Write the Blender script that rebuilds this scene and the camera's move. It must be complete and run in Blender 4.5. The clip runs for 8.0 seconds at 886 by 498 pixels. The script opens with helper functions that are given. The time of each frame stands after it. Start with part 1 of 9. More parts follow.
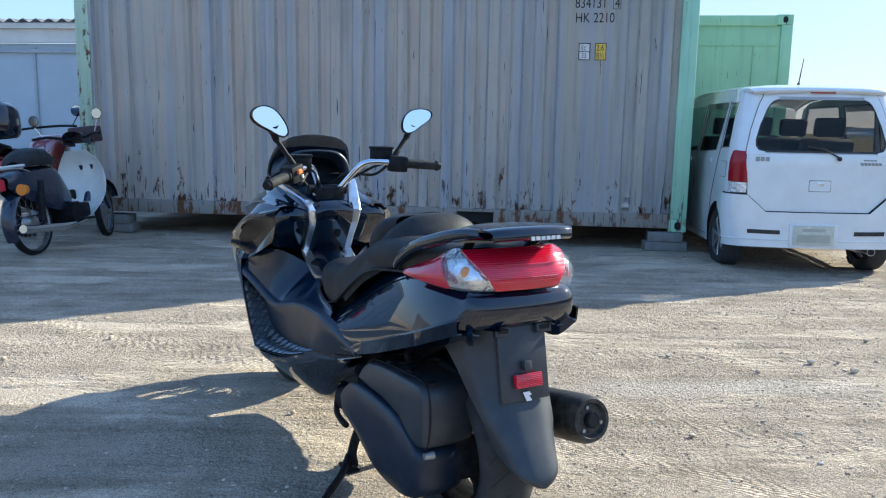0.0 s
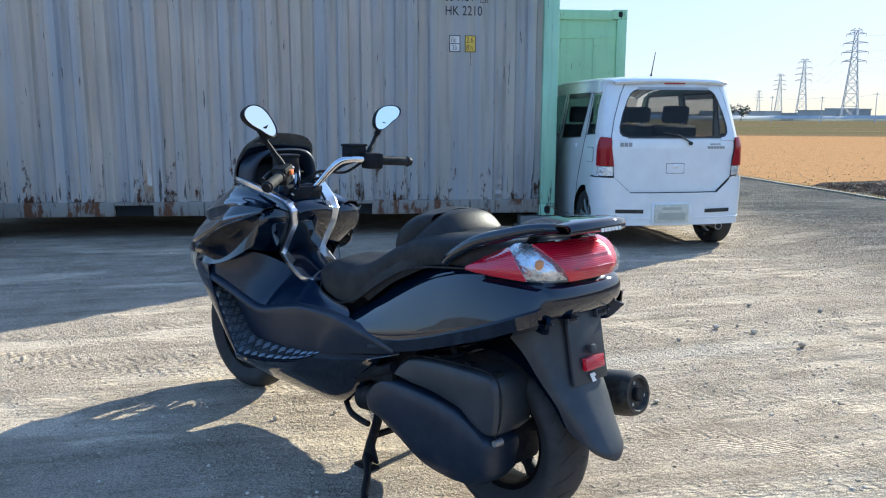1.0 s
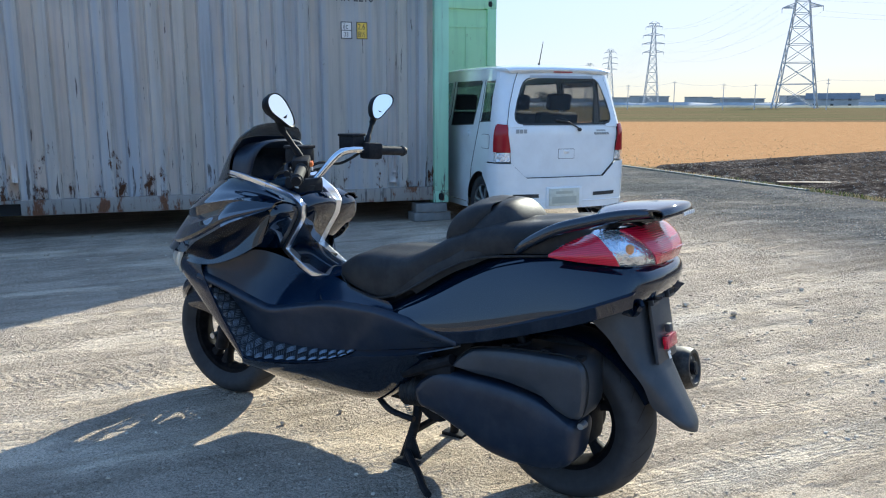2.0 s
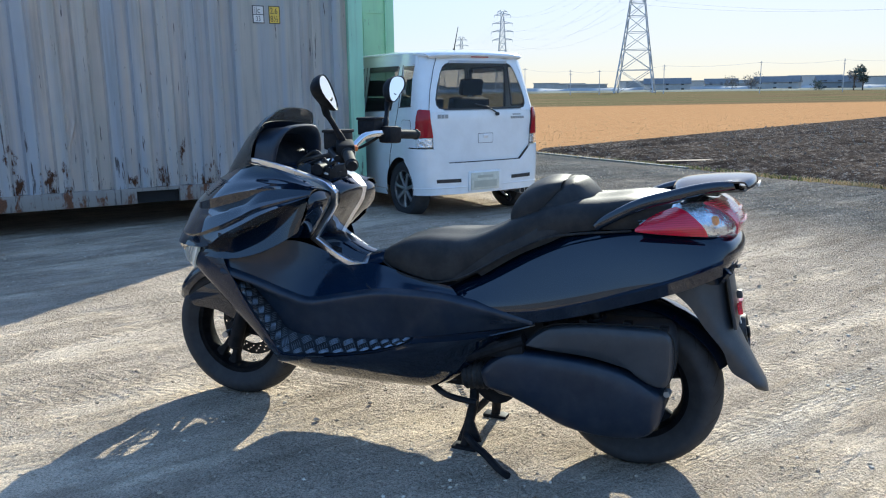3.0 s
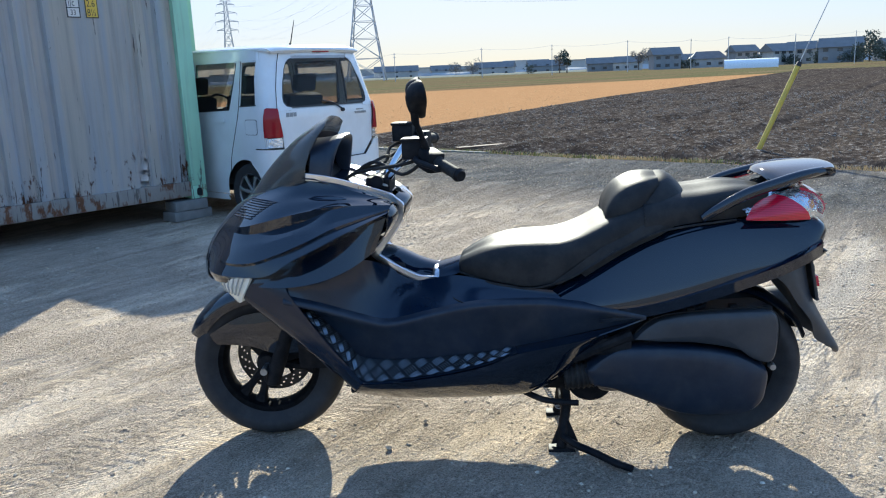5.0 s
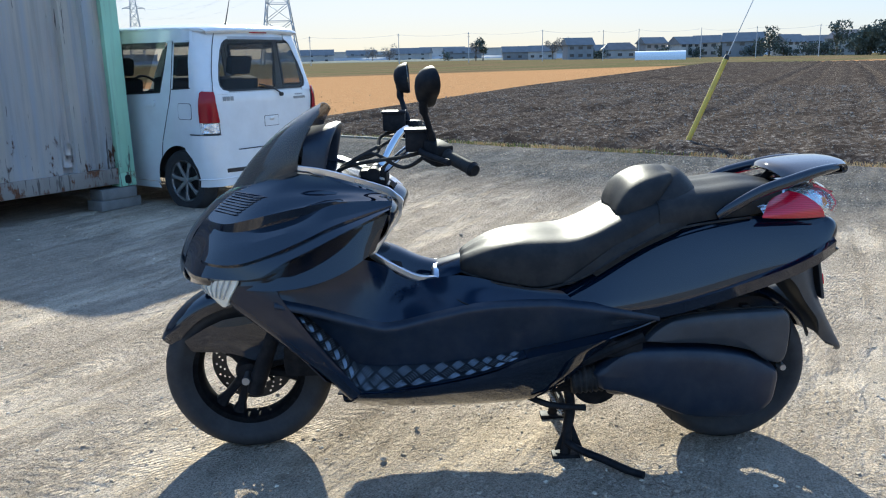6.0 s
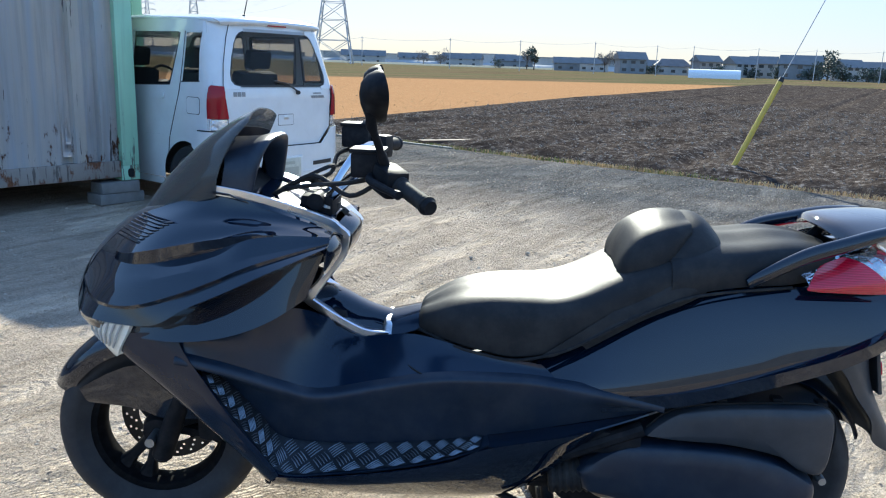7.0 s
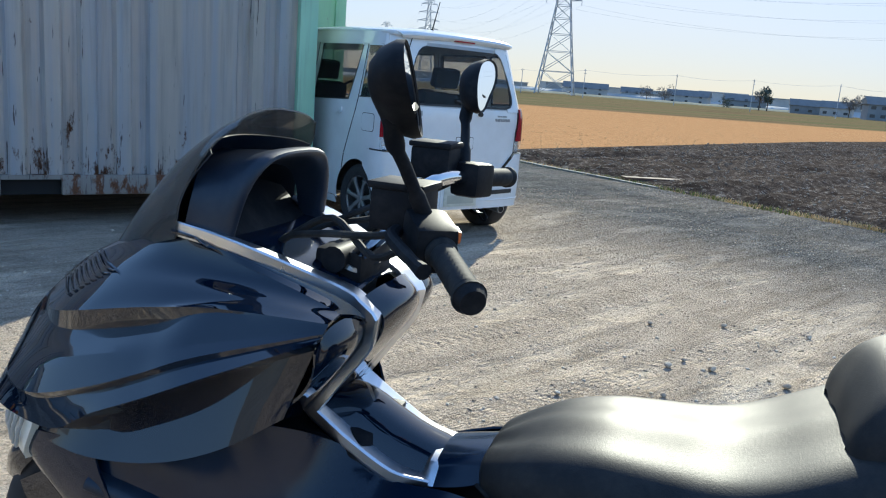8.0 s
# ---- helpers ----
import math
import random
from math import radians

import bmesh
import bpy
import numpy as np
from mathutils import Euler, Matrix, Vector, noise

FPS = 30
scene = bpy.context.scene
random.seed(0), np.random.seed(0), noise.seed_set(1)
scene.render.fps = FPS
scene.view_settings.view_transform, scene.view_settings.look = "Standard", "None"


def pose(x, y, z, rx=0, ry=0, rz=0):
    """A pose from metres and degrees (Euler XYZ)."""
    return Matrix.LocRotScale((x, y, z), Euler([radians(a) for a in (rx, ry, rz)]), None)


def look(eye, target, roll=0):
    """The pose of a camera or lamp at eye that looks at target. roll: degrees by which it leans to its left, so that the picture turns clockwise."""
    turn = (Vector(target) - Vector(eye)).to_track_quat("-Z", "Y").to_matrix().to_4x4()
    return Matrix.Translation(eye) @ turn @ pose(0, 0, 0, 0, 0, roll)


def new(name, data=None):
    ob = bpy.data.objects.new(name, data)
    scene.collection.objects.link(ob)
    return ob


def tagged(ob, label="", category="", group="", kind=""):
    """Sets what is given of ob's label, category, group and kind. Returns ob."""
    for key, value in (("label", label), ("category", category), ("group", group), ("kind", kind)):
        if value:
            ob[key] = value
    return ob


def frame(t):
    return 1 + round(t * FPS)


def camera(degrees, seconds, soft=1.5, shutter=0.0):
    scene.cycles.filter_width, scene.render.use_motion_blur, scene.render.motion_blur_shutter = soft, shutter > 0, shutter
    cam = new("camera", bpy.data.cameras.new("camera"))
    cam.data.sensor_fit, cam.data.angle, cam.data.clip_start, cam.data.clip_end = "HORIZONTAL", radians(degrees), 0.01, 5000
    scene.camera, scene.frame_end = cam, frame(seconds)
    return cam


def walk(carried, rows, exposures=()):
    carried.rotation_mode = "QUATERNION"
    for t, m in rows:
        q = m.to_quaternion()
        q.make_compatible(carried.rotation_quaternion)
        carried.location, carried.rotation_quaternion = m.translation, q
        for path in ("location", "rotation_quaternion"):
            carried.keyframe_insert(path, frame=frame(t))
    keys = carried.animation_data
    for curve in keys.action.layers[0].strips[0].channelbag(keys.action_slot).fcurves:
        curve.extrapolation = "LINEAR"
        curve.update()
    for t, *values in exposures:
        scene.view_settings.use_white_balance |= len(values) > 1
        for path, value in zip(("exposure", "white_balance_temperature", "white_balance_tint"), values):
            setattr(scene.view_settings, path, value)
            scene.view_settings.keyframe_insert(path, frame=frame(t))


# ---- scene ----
cam = camera(58.9, 8.0, 1.15)
METRES, EYE, TILT, LEAN, TURN = 4.475, 1.15, 0.0, 0.0, 0.0
PATH = [
    (0, (0.954, -0.024, 1.128), (0.713, 1.937, 0.821), 1.0),
    (0.5, (0.64, -0.003, 1.15), (0.635, 1.972, 0.834), 0.5),
    (1, (0.327, -0.087, 1.153), (0.552, 1.872, 0.821), 0.2),
    (1.5, (0.027, -0.067, 1.142), (0.467, 1.853, 0.795), -0.1),
    (1.7, (-0.097, -0.002, 1.157), (0.423, 1.896, 0.801), -0.1),
    (2.8, (-0.81, 0.247, 1.138), (0.106, 1.985, 0.762), -0.3),
    (3, (-0.861, 0.347, 1.135), (0.1, 2.057, 0.743), -0.7),
    (3.5, (-1.069, 0.615, 1.162), (0.034, 2.235, 0.763), -1.0),
    (4, (-1.319, 0.786, 1.155), (-0.085, 2.307, 0.749), -1.7),
    (4.5, (-1.513, 0.918, 1.186), (-0.162, 2.332, 0.767), -2.1),
    (5.8, (-1.665, 1.339, 1.208), (-0.104, 2.5, 0.744), -1.7),
    (6, (-1.656, 1.384, 1.209), (-0.079, 2.52, 0.737), -1.1),
    (6.5, (-1.47, 1.451, 1.198), (0.118, 2.571, 0.724), 0.5),
    (7, (-1.147, 1.511, 1.207), (0.373, 2.728, 0.747), 2.0),
    (7.5, (-0.802, 1.705, 1.172), (0.585, 3.078, 0.735), 3.3),
    (8, (-0.457, 1.873, 1.15), (0.695, 3.455, 0.735), 4.6),
]
walk(cam, [(t, look(eye, target, roll)) for t, eye, target, roll in PATH], [(0.0, 1.38, 4880, 10), (1.5, 1.34, 4880, 10), (4.0, 1.24, 4880, 10), (6.5, 1.26, 4880, 10), (7.4, 1.36, 4800, 10), (8.0, 1.10, 4880, 9)])

# ---- world, sun ----
SUN = Vector((0.76, 0.65, 0.0)).normalized()
SUN_EL = radians(26.0)
world = bpy.data.worlds.new("sky")
scene.world = world
world.use_nodes = True
wn, wl = world.node_tree.nodes, world.node_tree.links
sky = wn.new("ShaderNodeTexSky")
sky.sky_type = "NISHITA"
sky.sun_disc = False
sky.sun_elevation = SUN_EL
sky.sun_rotation = math.atan2(SUN.x, SUN.y)
sky.altitude = 20
sky.air_density = 1.0
sky.dust_density = 1.0
sky.ozone_density = 2.0
wn["Background"].inputs["Strength"].default_value = 0.31
# winter haze evens out the bright sky round the sun
haze = [wn.new("ShaderNodeVectorMath") for _ in range(3)]
for v, op in zip(haze, ("ADD", "DIVIDE", "MULTIPLY")):
    v.operation = op
LEVEL = (1.44, 1.38, 1.32)
grey = wn.new("ShaderNodeRGBToBW")
wl.new(sky.outputs["Color"], grey.inputs[0])
veil = wn.new("ShaderNodeMix")
veil.data_type = "RGBA"
veil.inputs[0].default_value = 0.42
wl.new(grey.outputs[0], veil.inputs[6])
wl.new(sky.outputs["Color"], veil.inputs[7])
wl.new(veil.outputs[2], haze[0].inputs[0])
haze[0].inputs[1].default_value = LEVEL
wl.new(sky.outputs["Color"], haze[1].inputs[0])
wl.new(haze[0].outputs[0], haze[1].inputs[1])
wl.new(haze[1].outputs[0], haze[2].inputs[0])
haze[2].inputs[1].default_value = LEVEL
wl.new(haze[2].outputs[0], wn["Background"].inputs["Color"])

sun_data = bpy.data.lights.new("sun", "SUN")
sun_data.energy = 4.4
sun_data.angle = radians(0.6)
sun_data.color = (1.0, 0.82, 0.50)
sun_ob = new("sun", sun_data)
to_sun = SUN * math.cos(SUN_EL) + Vector((0, 0, math.sin(SUN_EL)))
sun_ob.matrix_world = look(to_sun * 60, (0, 0, 0))


# ---- materials ----
def material(name):
    m = bpy.data.materials.new(name)
    m.use_nodes = True
    t = m.node_tree
    return m, t.nodes, t.links, t.nodes["Principled BSDF"]


def tex(n, l, kind, scale, coords, detail=4.0, rough=0.55, stretch=None):
    """A texture node at a real-world scale, on object coordinates."""
    if stretch:
        mp = n.new("ShaderNodeMapping")
        mp.inputs["Scale"].default_value = stretch
        l.new(coords, mp.inputs["Vector"])
        coords = mp.outputs["Vector"]
    node = n.new(kind)
    node.inputs["Scale"].default_value = scale
    if kind == "ShaderNodeTexNoise":
        node.inputs["Detail"].default_value = detail
        node.inputs["Roughness"].default_value = rough
    l.new(coords, node.inputs["Vector"])
    return node


def ramp(n, l, fac, stops):
    r = n.new("ShaderNodeValToRGB")
    e = r.color_ramp.elements
    while len(e) < len(stops):
        e.new(0.5)
    for el, (p, c) in zip(e, stops):
        el.position = p
        el.color = (*c, 1) if len(c) == 3 else c
    l.new(fac, r.inputs["Fac"])
    return r


def mixc(n, l, fac, a, b, blend="MIX"):
    mx = n.new("ShaderNodeMix")
    mx.data_type, mx.blend_type = "RGBA", blend
    for sock, v in ((mx.inputs[0], fac), (mx.inputs[6], a), (mx.inputs[7], b)):
        if hasattr(v, "links"):
            l.new(v, sock)
        else:
            sock.default_value = v if not isinstance(v, tuple) or len(v) == 4 else (*v, 1)
    return mx.outputs[2]


def calc(n, l, op, a, b=0.0, clamp=False):
    m = n.new("ShaderNodeMath")
    m.operation, m.use_clamp = op, clamp
    for sock, v in zip(m.inputs, (a, b)):
        if hasattr(v, "links"):
            l.new(v, sock)
        else:
            sock.default_value = v
    return m.outputs[0]


def bump(n, l, bsdf, height, strength, distance):
    b = n.new("ShaderNodeBump")
    b.inputs["Strength"].default_value = strength
    b.inputs["Distance"].default_value = distance
    l.new(height, b.inputs["Height"])
    l.new(b.outputs["Normal"], bsdf.inputs["Normal"])
    return b


def surface(name, base, rough=0.5, metal=0.0, var=0.12, scale=6.0, grain=90.0, relief=0.15, depth=0.001, dust=0.0, coat=0.0, rvar=0.15, rand=0.0, dustcol=(0.42, 0.38, 0.32)):
    """A plain surface with blotches, fine grain, uneven gloss and a little dust."""
    m, n, l, p = material(name)
    co = n.new("ShaderNodeTexCoord").outputs["Object"]
    big = tex(n, l, "ShaderNodeTexNoise", scale, co, 5)
    fine = tex(n, l, "ShaderNodeTexNoise", grain, co, 3)
    lo = tuple(max(c * (1 - var), 0) for c in base)
    hi = tuple(min(c * (1 + var), 1) for c in base)
    col = ramp(n, l, big.outputs["Fac"], [(0.3, lo), (0.7, hi)]).outputs["Color"]
    if rand:
        inf = n.new("ShaderNodeObjectInfo").outputs["Random"]
        k = calc(n, l, "ADD", calc(n, l, "MULTIPLY", inf, 2 * rand), 1 - rand)
        h = n.new("ShaderNodeHueSaturation")
        l.new(k, h.inputs["Value"])
        l.new(col, h.inputs["Color"])
        col = h.outputs["Color"]
    if dust:
        d = tex(n, l, "ShaderNodeTexNoise", scale * 2.3, co, 8, 0.7)
        f = ramp(n, l, d.outputs["Fac"], [(0.42, (0, 0, 0)), (0.75, (dust, dust, dust))]).outputs["Color"]
        col = mixc(n, l, f, col, dustcol)
    l.new(col, p.inputs["Base Color"])
    r = calc(n, l, "ADD", calc(n, l, "MULTIPLY", big.outputs["Fac"], rvar), rough - rvar / 2, True)
    l.new(r, p.inputs["Roughness"])
    p.inputs["Metallic"].default_value = metal
    p.inputs["Coat Weight"].default_value = coat
    p.inputs["Coat Roughness"].default_value = 0.03
    if relief:
        bump(n, l, p, fine.outputs["Fac"], relief, depth)
    return m


# ---- mesh helpers ----
def link(name, bm, mat, parent=None, label="", smooth=True, angle=35):
    bmesh.ops.recalc_face_normals(bm, faces=bm.faces)
    me = bpy.data.meshes.new(name)
    bm.to_mesh(me)
    bm.free()
    ob = new(name, me)
    if mat:
        me.materials.append(mat)
    if smooth:
        me.shade_smooth()
        me.set_sharp_from_angle(angle=radians(angle))
    if parent is not None:
        ob.parent = parent
    if label:
        ob["label"] = label
    return ob


def part(name, bm, mat, parent, label="", smooth=True, angle=35):
    return link(name, bm, mat, parent, label, smooth, angle)


def empty(name, m=None):
    e = new(name)
    e.empty_display_size = 0.2
    if m is not None:
        e.matrix_world = m
    return e


def box(bm, x0, x1, y0, y1, z0, z1, bevel=0.0, m=None):
    vs = [bm.verts.new((x, y, z)) for z in (z0, z1) for x, y in ((x0, y0), (x1, y0), (x1, y1), (x0, y1))]
    fs = [bm.faces.new([vs[i] for i in f]) for f in ((3, 2, 1, 0), (4, 5, 6, 7), (0, 1, 5, 4), (1, 2, 6, 5), (2, 3, 7, 6), (3, 0, 4, 7))]
    if m is not None:
        for v in vs:
            v.co = m @ v.co
    if bevel:
        es = list({e for f in fs for e in f.edges})
        bmesh.ops.bevel(bm, geom=es, offset=bevel, segments=2, affect="EDGES", profile=0.6)
    return bm


def boxed(x0, x1, y0, y1, z0, z1, bevel=0.0, m=None):
    return box(bmesh.new(), x0, x1, y0, y1, z0, z1, bevel, m)


def ring(bm, c, u, v, ru, rv, seg, power=2.0):
    out = []
    for i in range(seg):
        a = 2 * math.pi * i / seg
        ca, sa = math.cos(a), math.sin(a)
        k = 2.0 / power
        out.append(bm.verts.new(Vector(c) + u * (ru * math.copysign(abs(ca) ** k, ca)) + v * (rv * math.copysign(abs(sa) ** k, sa))))
    return out


def bridge(bm, a, b):
    for i in range(len(a)):
        j = (i + 1) % len(a)
        bm.faces.new((a[i], a[j], b[j], b[i]))


def tube(bm, pts, r, seg=10, caps=True):
    """A round bar along a line of points; r is a number or one for each point."""
    pts = [Vector(p) for p in pts]
    rs = list(r) if hasattr(r, "__len__") else [r] * len(pts)
    prev, up, first = None, None, None
    for i, p in enumerate(pts):
        d = (pts[min(i + 1, len(pts) - 1)] - pts[max(i - 1, 0)]).normalized()
        if up is None:
            up = d.orthogonal().normalized()
        up = (up - d * up.dot(d))
        up = up.normalized() if up.length > 1e-6 else d.orthogonal().normalized()
        rg = ring(bm, p, up, d.cross(up), rs[i], rs[i], seg)
        if prev:
            bridge(bm, prev, rg)
        else:
            first = rg
        prev = rg
    if caps:
        bm.faces.new(first[::-1])
        bm.faces.new(prev)
    return bm


def curve_pts(pts, n=6):
    """A smooth line through points."""
    P = [Vector(p) for p in pts]
    out = []
    for i in range(len(P) - 1):
        a, b, c, d = P[max(i - 1, 0)], P[i], P[i + 1], P[min(i + 2, len(P) - 1)]
        for k in range(n):
            t = k / n
            out.append(0.5 * ((2 * b) + (c - a) * t + (2 * a - 5 * b + 4 * c - d) * t * t + (3 * b - a - 3 * c + d) * t ** 3))
    out.append(P[-1])
    return out


def lathe(bm, prof, seg=32, axis="y", at=(0, 0, 0)):
    """Turns (radius, offset) pairs about an axis."""
    ax = {"x": (Vector((0, 1, 0)), Vector((0, 0, 1)), Vector((1, 0, 0))), "y": (Vector((1, 0, 0)), Vector((0, 0, 1)), Vector((0, 1, 0))), "z": (Vector((1, 0, 0)), Vector((0, 1, 0)), Vector((0, 0, 1)))}[axis]
    prev = None
    for r, o in prof:
        rg = ring(bm, Vector(at) + ax[2] * o, ax[0], ax[1], r, r, seg)
        if prev:
            bridge(bm, prev, rg)
        prev = rg
    return bm


def grid_faces(bm, G, wrap=False):
    for i in range(len(G) - 1):
        A, B = G[i], G[i + 1]
        n = len(A)
        for j in range(n if wrap else n - 1):
            k = (j + 1) % n
            q = (A[j], A[k], B[k], B[j])
            if len({v.co.to_tuple(5) for v in q}) >= 3:
                try:
                    bm.faces.new(q)
                except ValueError:
                    pass


def dense(rows, nu=4, nv=4):
    """A smooth grid of points through a few rows of points."""
    cols = [curve_pts(r, nv) for r in rows]
    return list(zip(*[curve_pts(c, nu) for c in zip(*cols)]))


def patch(rows, nu=4, nv=4, thick=0.004, flip=False):
    """A curved panel through a grid of points, with thickness."""
    bm = bmesh.new()
    G = [[bm.verts.new(p) for p in r] for r in dense(rows, nu, nv)]
    grid_faces(bm, G)
    bmesh.ops.remove_doubles(bm, verts=bm.verts, dist=1e-5)
    if thick:
        bmesh.ops.recalc_face_normals(bm, faces=bm.faces)
        if flip:
            bmesh.ops.reverse_faces(bm, faces=bm.faces)
        bmesh.ops.solidify(bm, geom=bm.faces[:] + bm.edges[:] + bm.verts[:], thickness=thick)
    return bm


def mirrored(row):
    """A half row that ends on the middle plane, carried on to the other side."""
    full = [Vector(p) for p in row]
    return full + [Vector((p.x, -p.y, p.z)) for p in reversed(full[:-1])]


def shell(rows, nu=4, nv=4, thick=0.004, closed=False):
    """A panel across the middle plane, from half rows."""
    return patch([mirrored(r) for r in rows], nu, nv, thick)


def flipped(bm):
    """The same mesh on the other side of the middle plane."""
    b = bm.copy()
    for v in b.verts:
        v.co.y = -v.co.y
    return b


def plate(pts, y0, y1, bevel=0.0):
    """A flat outline in x, z, drawn out from y0 to y1."""
    bm = bmesh.new()
    A = [bm.verts.new((x, y0, z)) for x, z in pts]
    B = [bm.verts.new((x, y1, z)) for x, z in pts]
    bm.faces.new(A)
    bm.faces.new(B[::-1])
    bridge(bm, A, B)
    if bevel:
        bmesh.ops.bevel(bm, geom=[e for e in bm.edges if abs(e.verts[0].co.y - e.verts[1].co.y) < 1e-6], offset=bevel, segments=2, affect="EDGES", profile=0.6)
    return bm


def add(bm, other):
    me = bpy.data.meshes.new("tmp")
    other.to_mesh(me)
    other.free()
    bm.from_mesh(me)
    bpy.data.meshes.remove(me)
    return bm


def text(name, body, size, m, mat, parent=None, depth=0.0005):
    cu = bpy.data.curves.new(name, "FONT")
    cu.body, cu.size, cu.extrude = body, size, depth
    cu.align_x = "LEFT"
    tmp = bpy.data.objects.new(name, cu)
    scene.collection.objects.link(tmp)
    me = bpy.data.meshes.new_from_object(tmp)
    bpy.data.objects.remove(tmp)
    ob = new(name, me)
    me.materials.clear()
    me.materials.append(mat)
    ob.matrix_world = m
    if parent is not None:
        ob.parent = parent
    return ob


# ---- ground ----
def ground_height(x, y):
    """Gravel yard at zero, a lane a little lower, the fields beyond lower again."""
    s = lambda a, b, v: (lambda t: t * t * (3 - 2 * t))(min(max((v - a) / (b - a), 0), 1))
    h = -0.05 * s(4.5, 7.5, x) - 0.05 * s(8.15, 8.7, x)
    h -= 0.045 * s(2.2, 3.1, x) * s(5.6, 6.5, y) * (1 - s(4.2, 5.2, x))
    near = 1 - s(8.0, 14.0, math.hypot(x - 0.5, y - 3))
    if near > 0:
        h += near * (0.012 * noise.noise((x * 0.7, y * 0.7, 0.3)) + 0.007 * noise.noise((x * 2.0, y * 5.1, 1.7)) + 0.006 * noise.noise((x * 9, y * 13, 5.0)))
    return h


def ground_material():
    m, n, l, p = material("yard_gravel")
    co = n.new("ShaderNodeTexCoord").outputs["Object"]
    sep = n.new("ShaderNodeSeparateXYZ")
    l.new(co, sep.inputs[0])
    X, Y = sep.outputs["X"], sep.outputs["Y"]
    wob = tex(n, l, "ShaderNodeTexNoise", 0.7, co, 5)
    wob2 = tex(n, l, "ShaderNodeTexNoise", 4.0, co, 6, 0.65)
    fine = tex(n, l, "ShaderNodeTexNoise", 55, co, 5, 0.7)
    grit = tex(n, l, "ShaderNodeTexVoronoi", 75, co)
    peb = tex(n, l, "ShaderNodeTexVoronoi", 26, co)
    # dry, pale earth with grit pressed in
    earth = ramp(n, l, wob2.outputs["Fac"], [(0.25, (0.38, 0.31, 0.23)), (0.5, (0.55, 0.45, 0.345)), (0.75, (0.67, 0.56, 0.44))]).outputs["Color"]
    stone = ramp(n, l, grit.outputs["Color"], [(0.0, (0.24, 0.22, 0.185)), (0.5, (0.40, 0.355, 0.28)), (1.0, (0.60, 0.54, 0.44))]).outputs["Color"]
    k = ramp(n, l, fine.outputs["Fac"], [(0.38, (0, 0, 0)), (0.62, (1, 1, 1))]).outputs["Color"]
    yard = mixc(n, l, calc(n, l, "MULTIPLY", k, 0.5), earth, stone)
    # two pale, smooth bands of fine dust
    for x0, y0, slope, x1, w in ((1.05, 3.33, 0.18, 2.75, 0.11), (0.9, 1.93, 0.14, 4.5, 0.10)):
        off = calc(n, l, "SUBTRACT", Y, calc(n, l, "ADD", calc(n, l, "MULTIPLY", calc(n, l, "SUBTRACT", X, x0), slope), y0))
        off = calc(n, l, "ADD", off, calc(n, l, "MULTIPLY", calc(n, l, "SUBTRACT", wob2.outputs["Fac"], 0.5), 0.06))
        f = calc(n, l, "SUBTRACT", 1.35, calc(n, l, "DIVIDE", calc(n, l, "ABSOLUTE", off), w), True)
        f = calc(n, l, "MULTIPLY", f, calc(n, l, "MULTIPLY", calc(n, l, "DIVIDE", calc(n, l, "SUBTRACT", X, x0), 0.3, True), calc(n, l, "DIVIDE", calc(n, l, "SUBTRACT", x1, X), 0.3, True)))
        yard = mixc(n, l, calc(n, l, "MULTIPLY", f, 0.6), yard, (0.57, 0.51, 0.43))
    # a grey lane
    tar = ramp(n, l, grit.outputs["Color"], [(0.0, (0.065, 0.064, 0.063)), (0.6, (0.135, 0.131, 0.125)), (1.0, (0.27, 0.262, 0.25))]).outputs["Color"]
    tar = mixc(n, l, ramp(n, l, wob.outputs["Fac"], [(0.45, (0, 0, 0)), (0.8, (0.3, 0.3, 0.3))]).outputs["Color"], tar, earth)
    edge = calc(n, l, "ADD", X, calc(n, l, "MULTIPLY", calc(n, l, "SUBTRACT", wob2.outputs["Fac"], 0.5), 1.3))
    edge = calc(n, l, "ADD", edge, calc(n, l, "MULTIPLY", calc(n, l, "SUBTRACT", wob.outputs["Fac"], 0.5), 1.6))
    f_lane = ramp(n, l, calc(n, l, "DIVIDE", calc(n, l, "SUBTRACT", edge, 3.3), 2.2, True), [(0.0, (0, 0, 0)), (1.0, (1, 1, 1))]).outputs["Color"]
    col = mixc(n, l, f_lane, yard, tar)
    # fields beyond the lane, in long strips
    field_n = tex(n, l, "ShaderNodeTexNoise", 0.05, co, 6, 0.6, (0.25, 1.6, 1))
    blade = tex(n, l, "ShaderNodeTexNoise", 3.0, co, 6, 0.7)
    straw = ramp(n, l, blade.outputs["Fac"], [(0.3, (0.34, 0.19, 0.085)), (0.7, (0.42, 0.245, 0.115))]).outputs["Color"]
    pale = ramp(n, l, field_n.outputs["Fac"], [(0.3, (0.10, 0.08, 0.045)), (0.45, (0.17, 0.125, 0.07)), (0.55, (0.115, 0.110, 0.052)), (0.66, (0.20, 0.145, 0.085)), (0.75, (0.10, 0.08, 0.055))]).outputs["Color"]
    dist = calc(n, l, "ADD", Y, calc(n, l, "MULTIPLY", X, 0.35))
    f_far = ramp(n, l, calc(n, l, "DIVIDE", calc(n, l, "SUBTRACT", dist, 62.0), 4.0, True), [(0.0, (0, 0, 0)), (1.0, (1, 1, 1))]).outputs["Color"]
    fields = mixc(n, l, f_far, straw, pale)
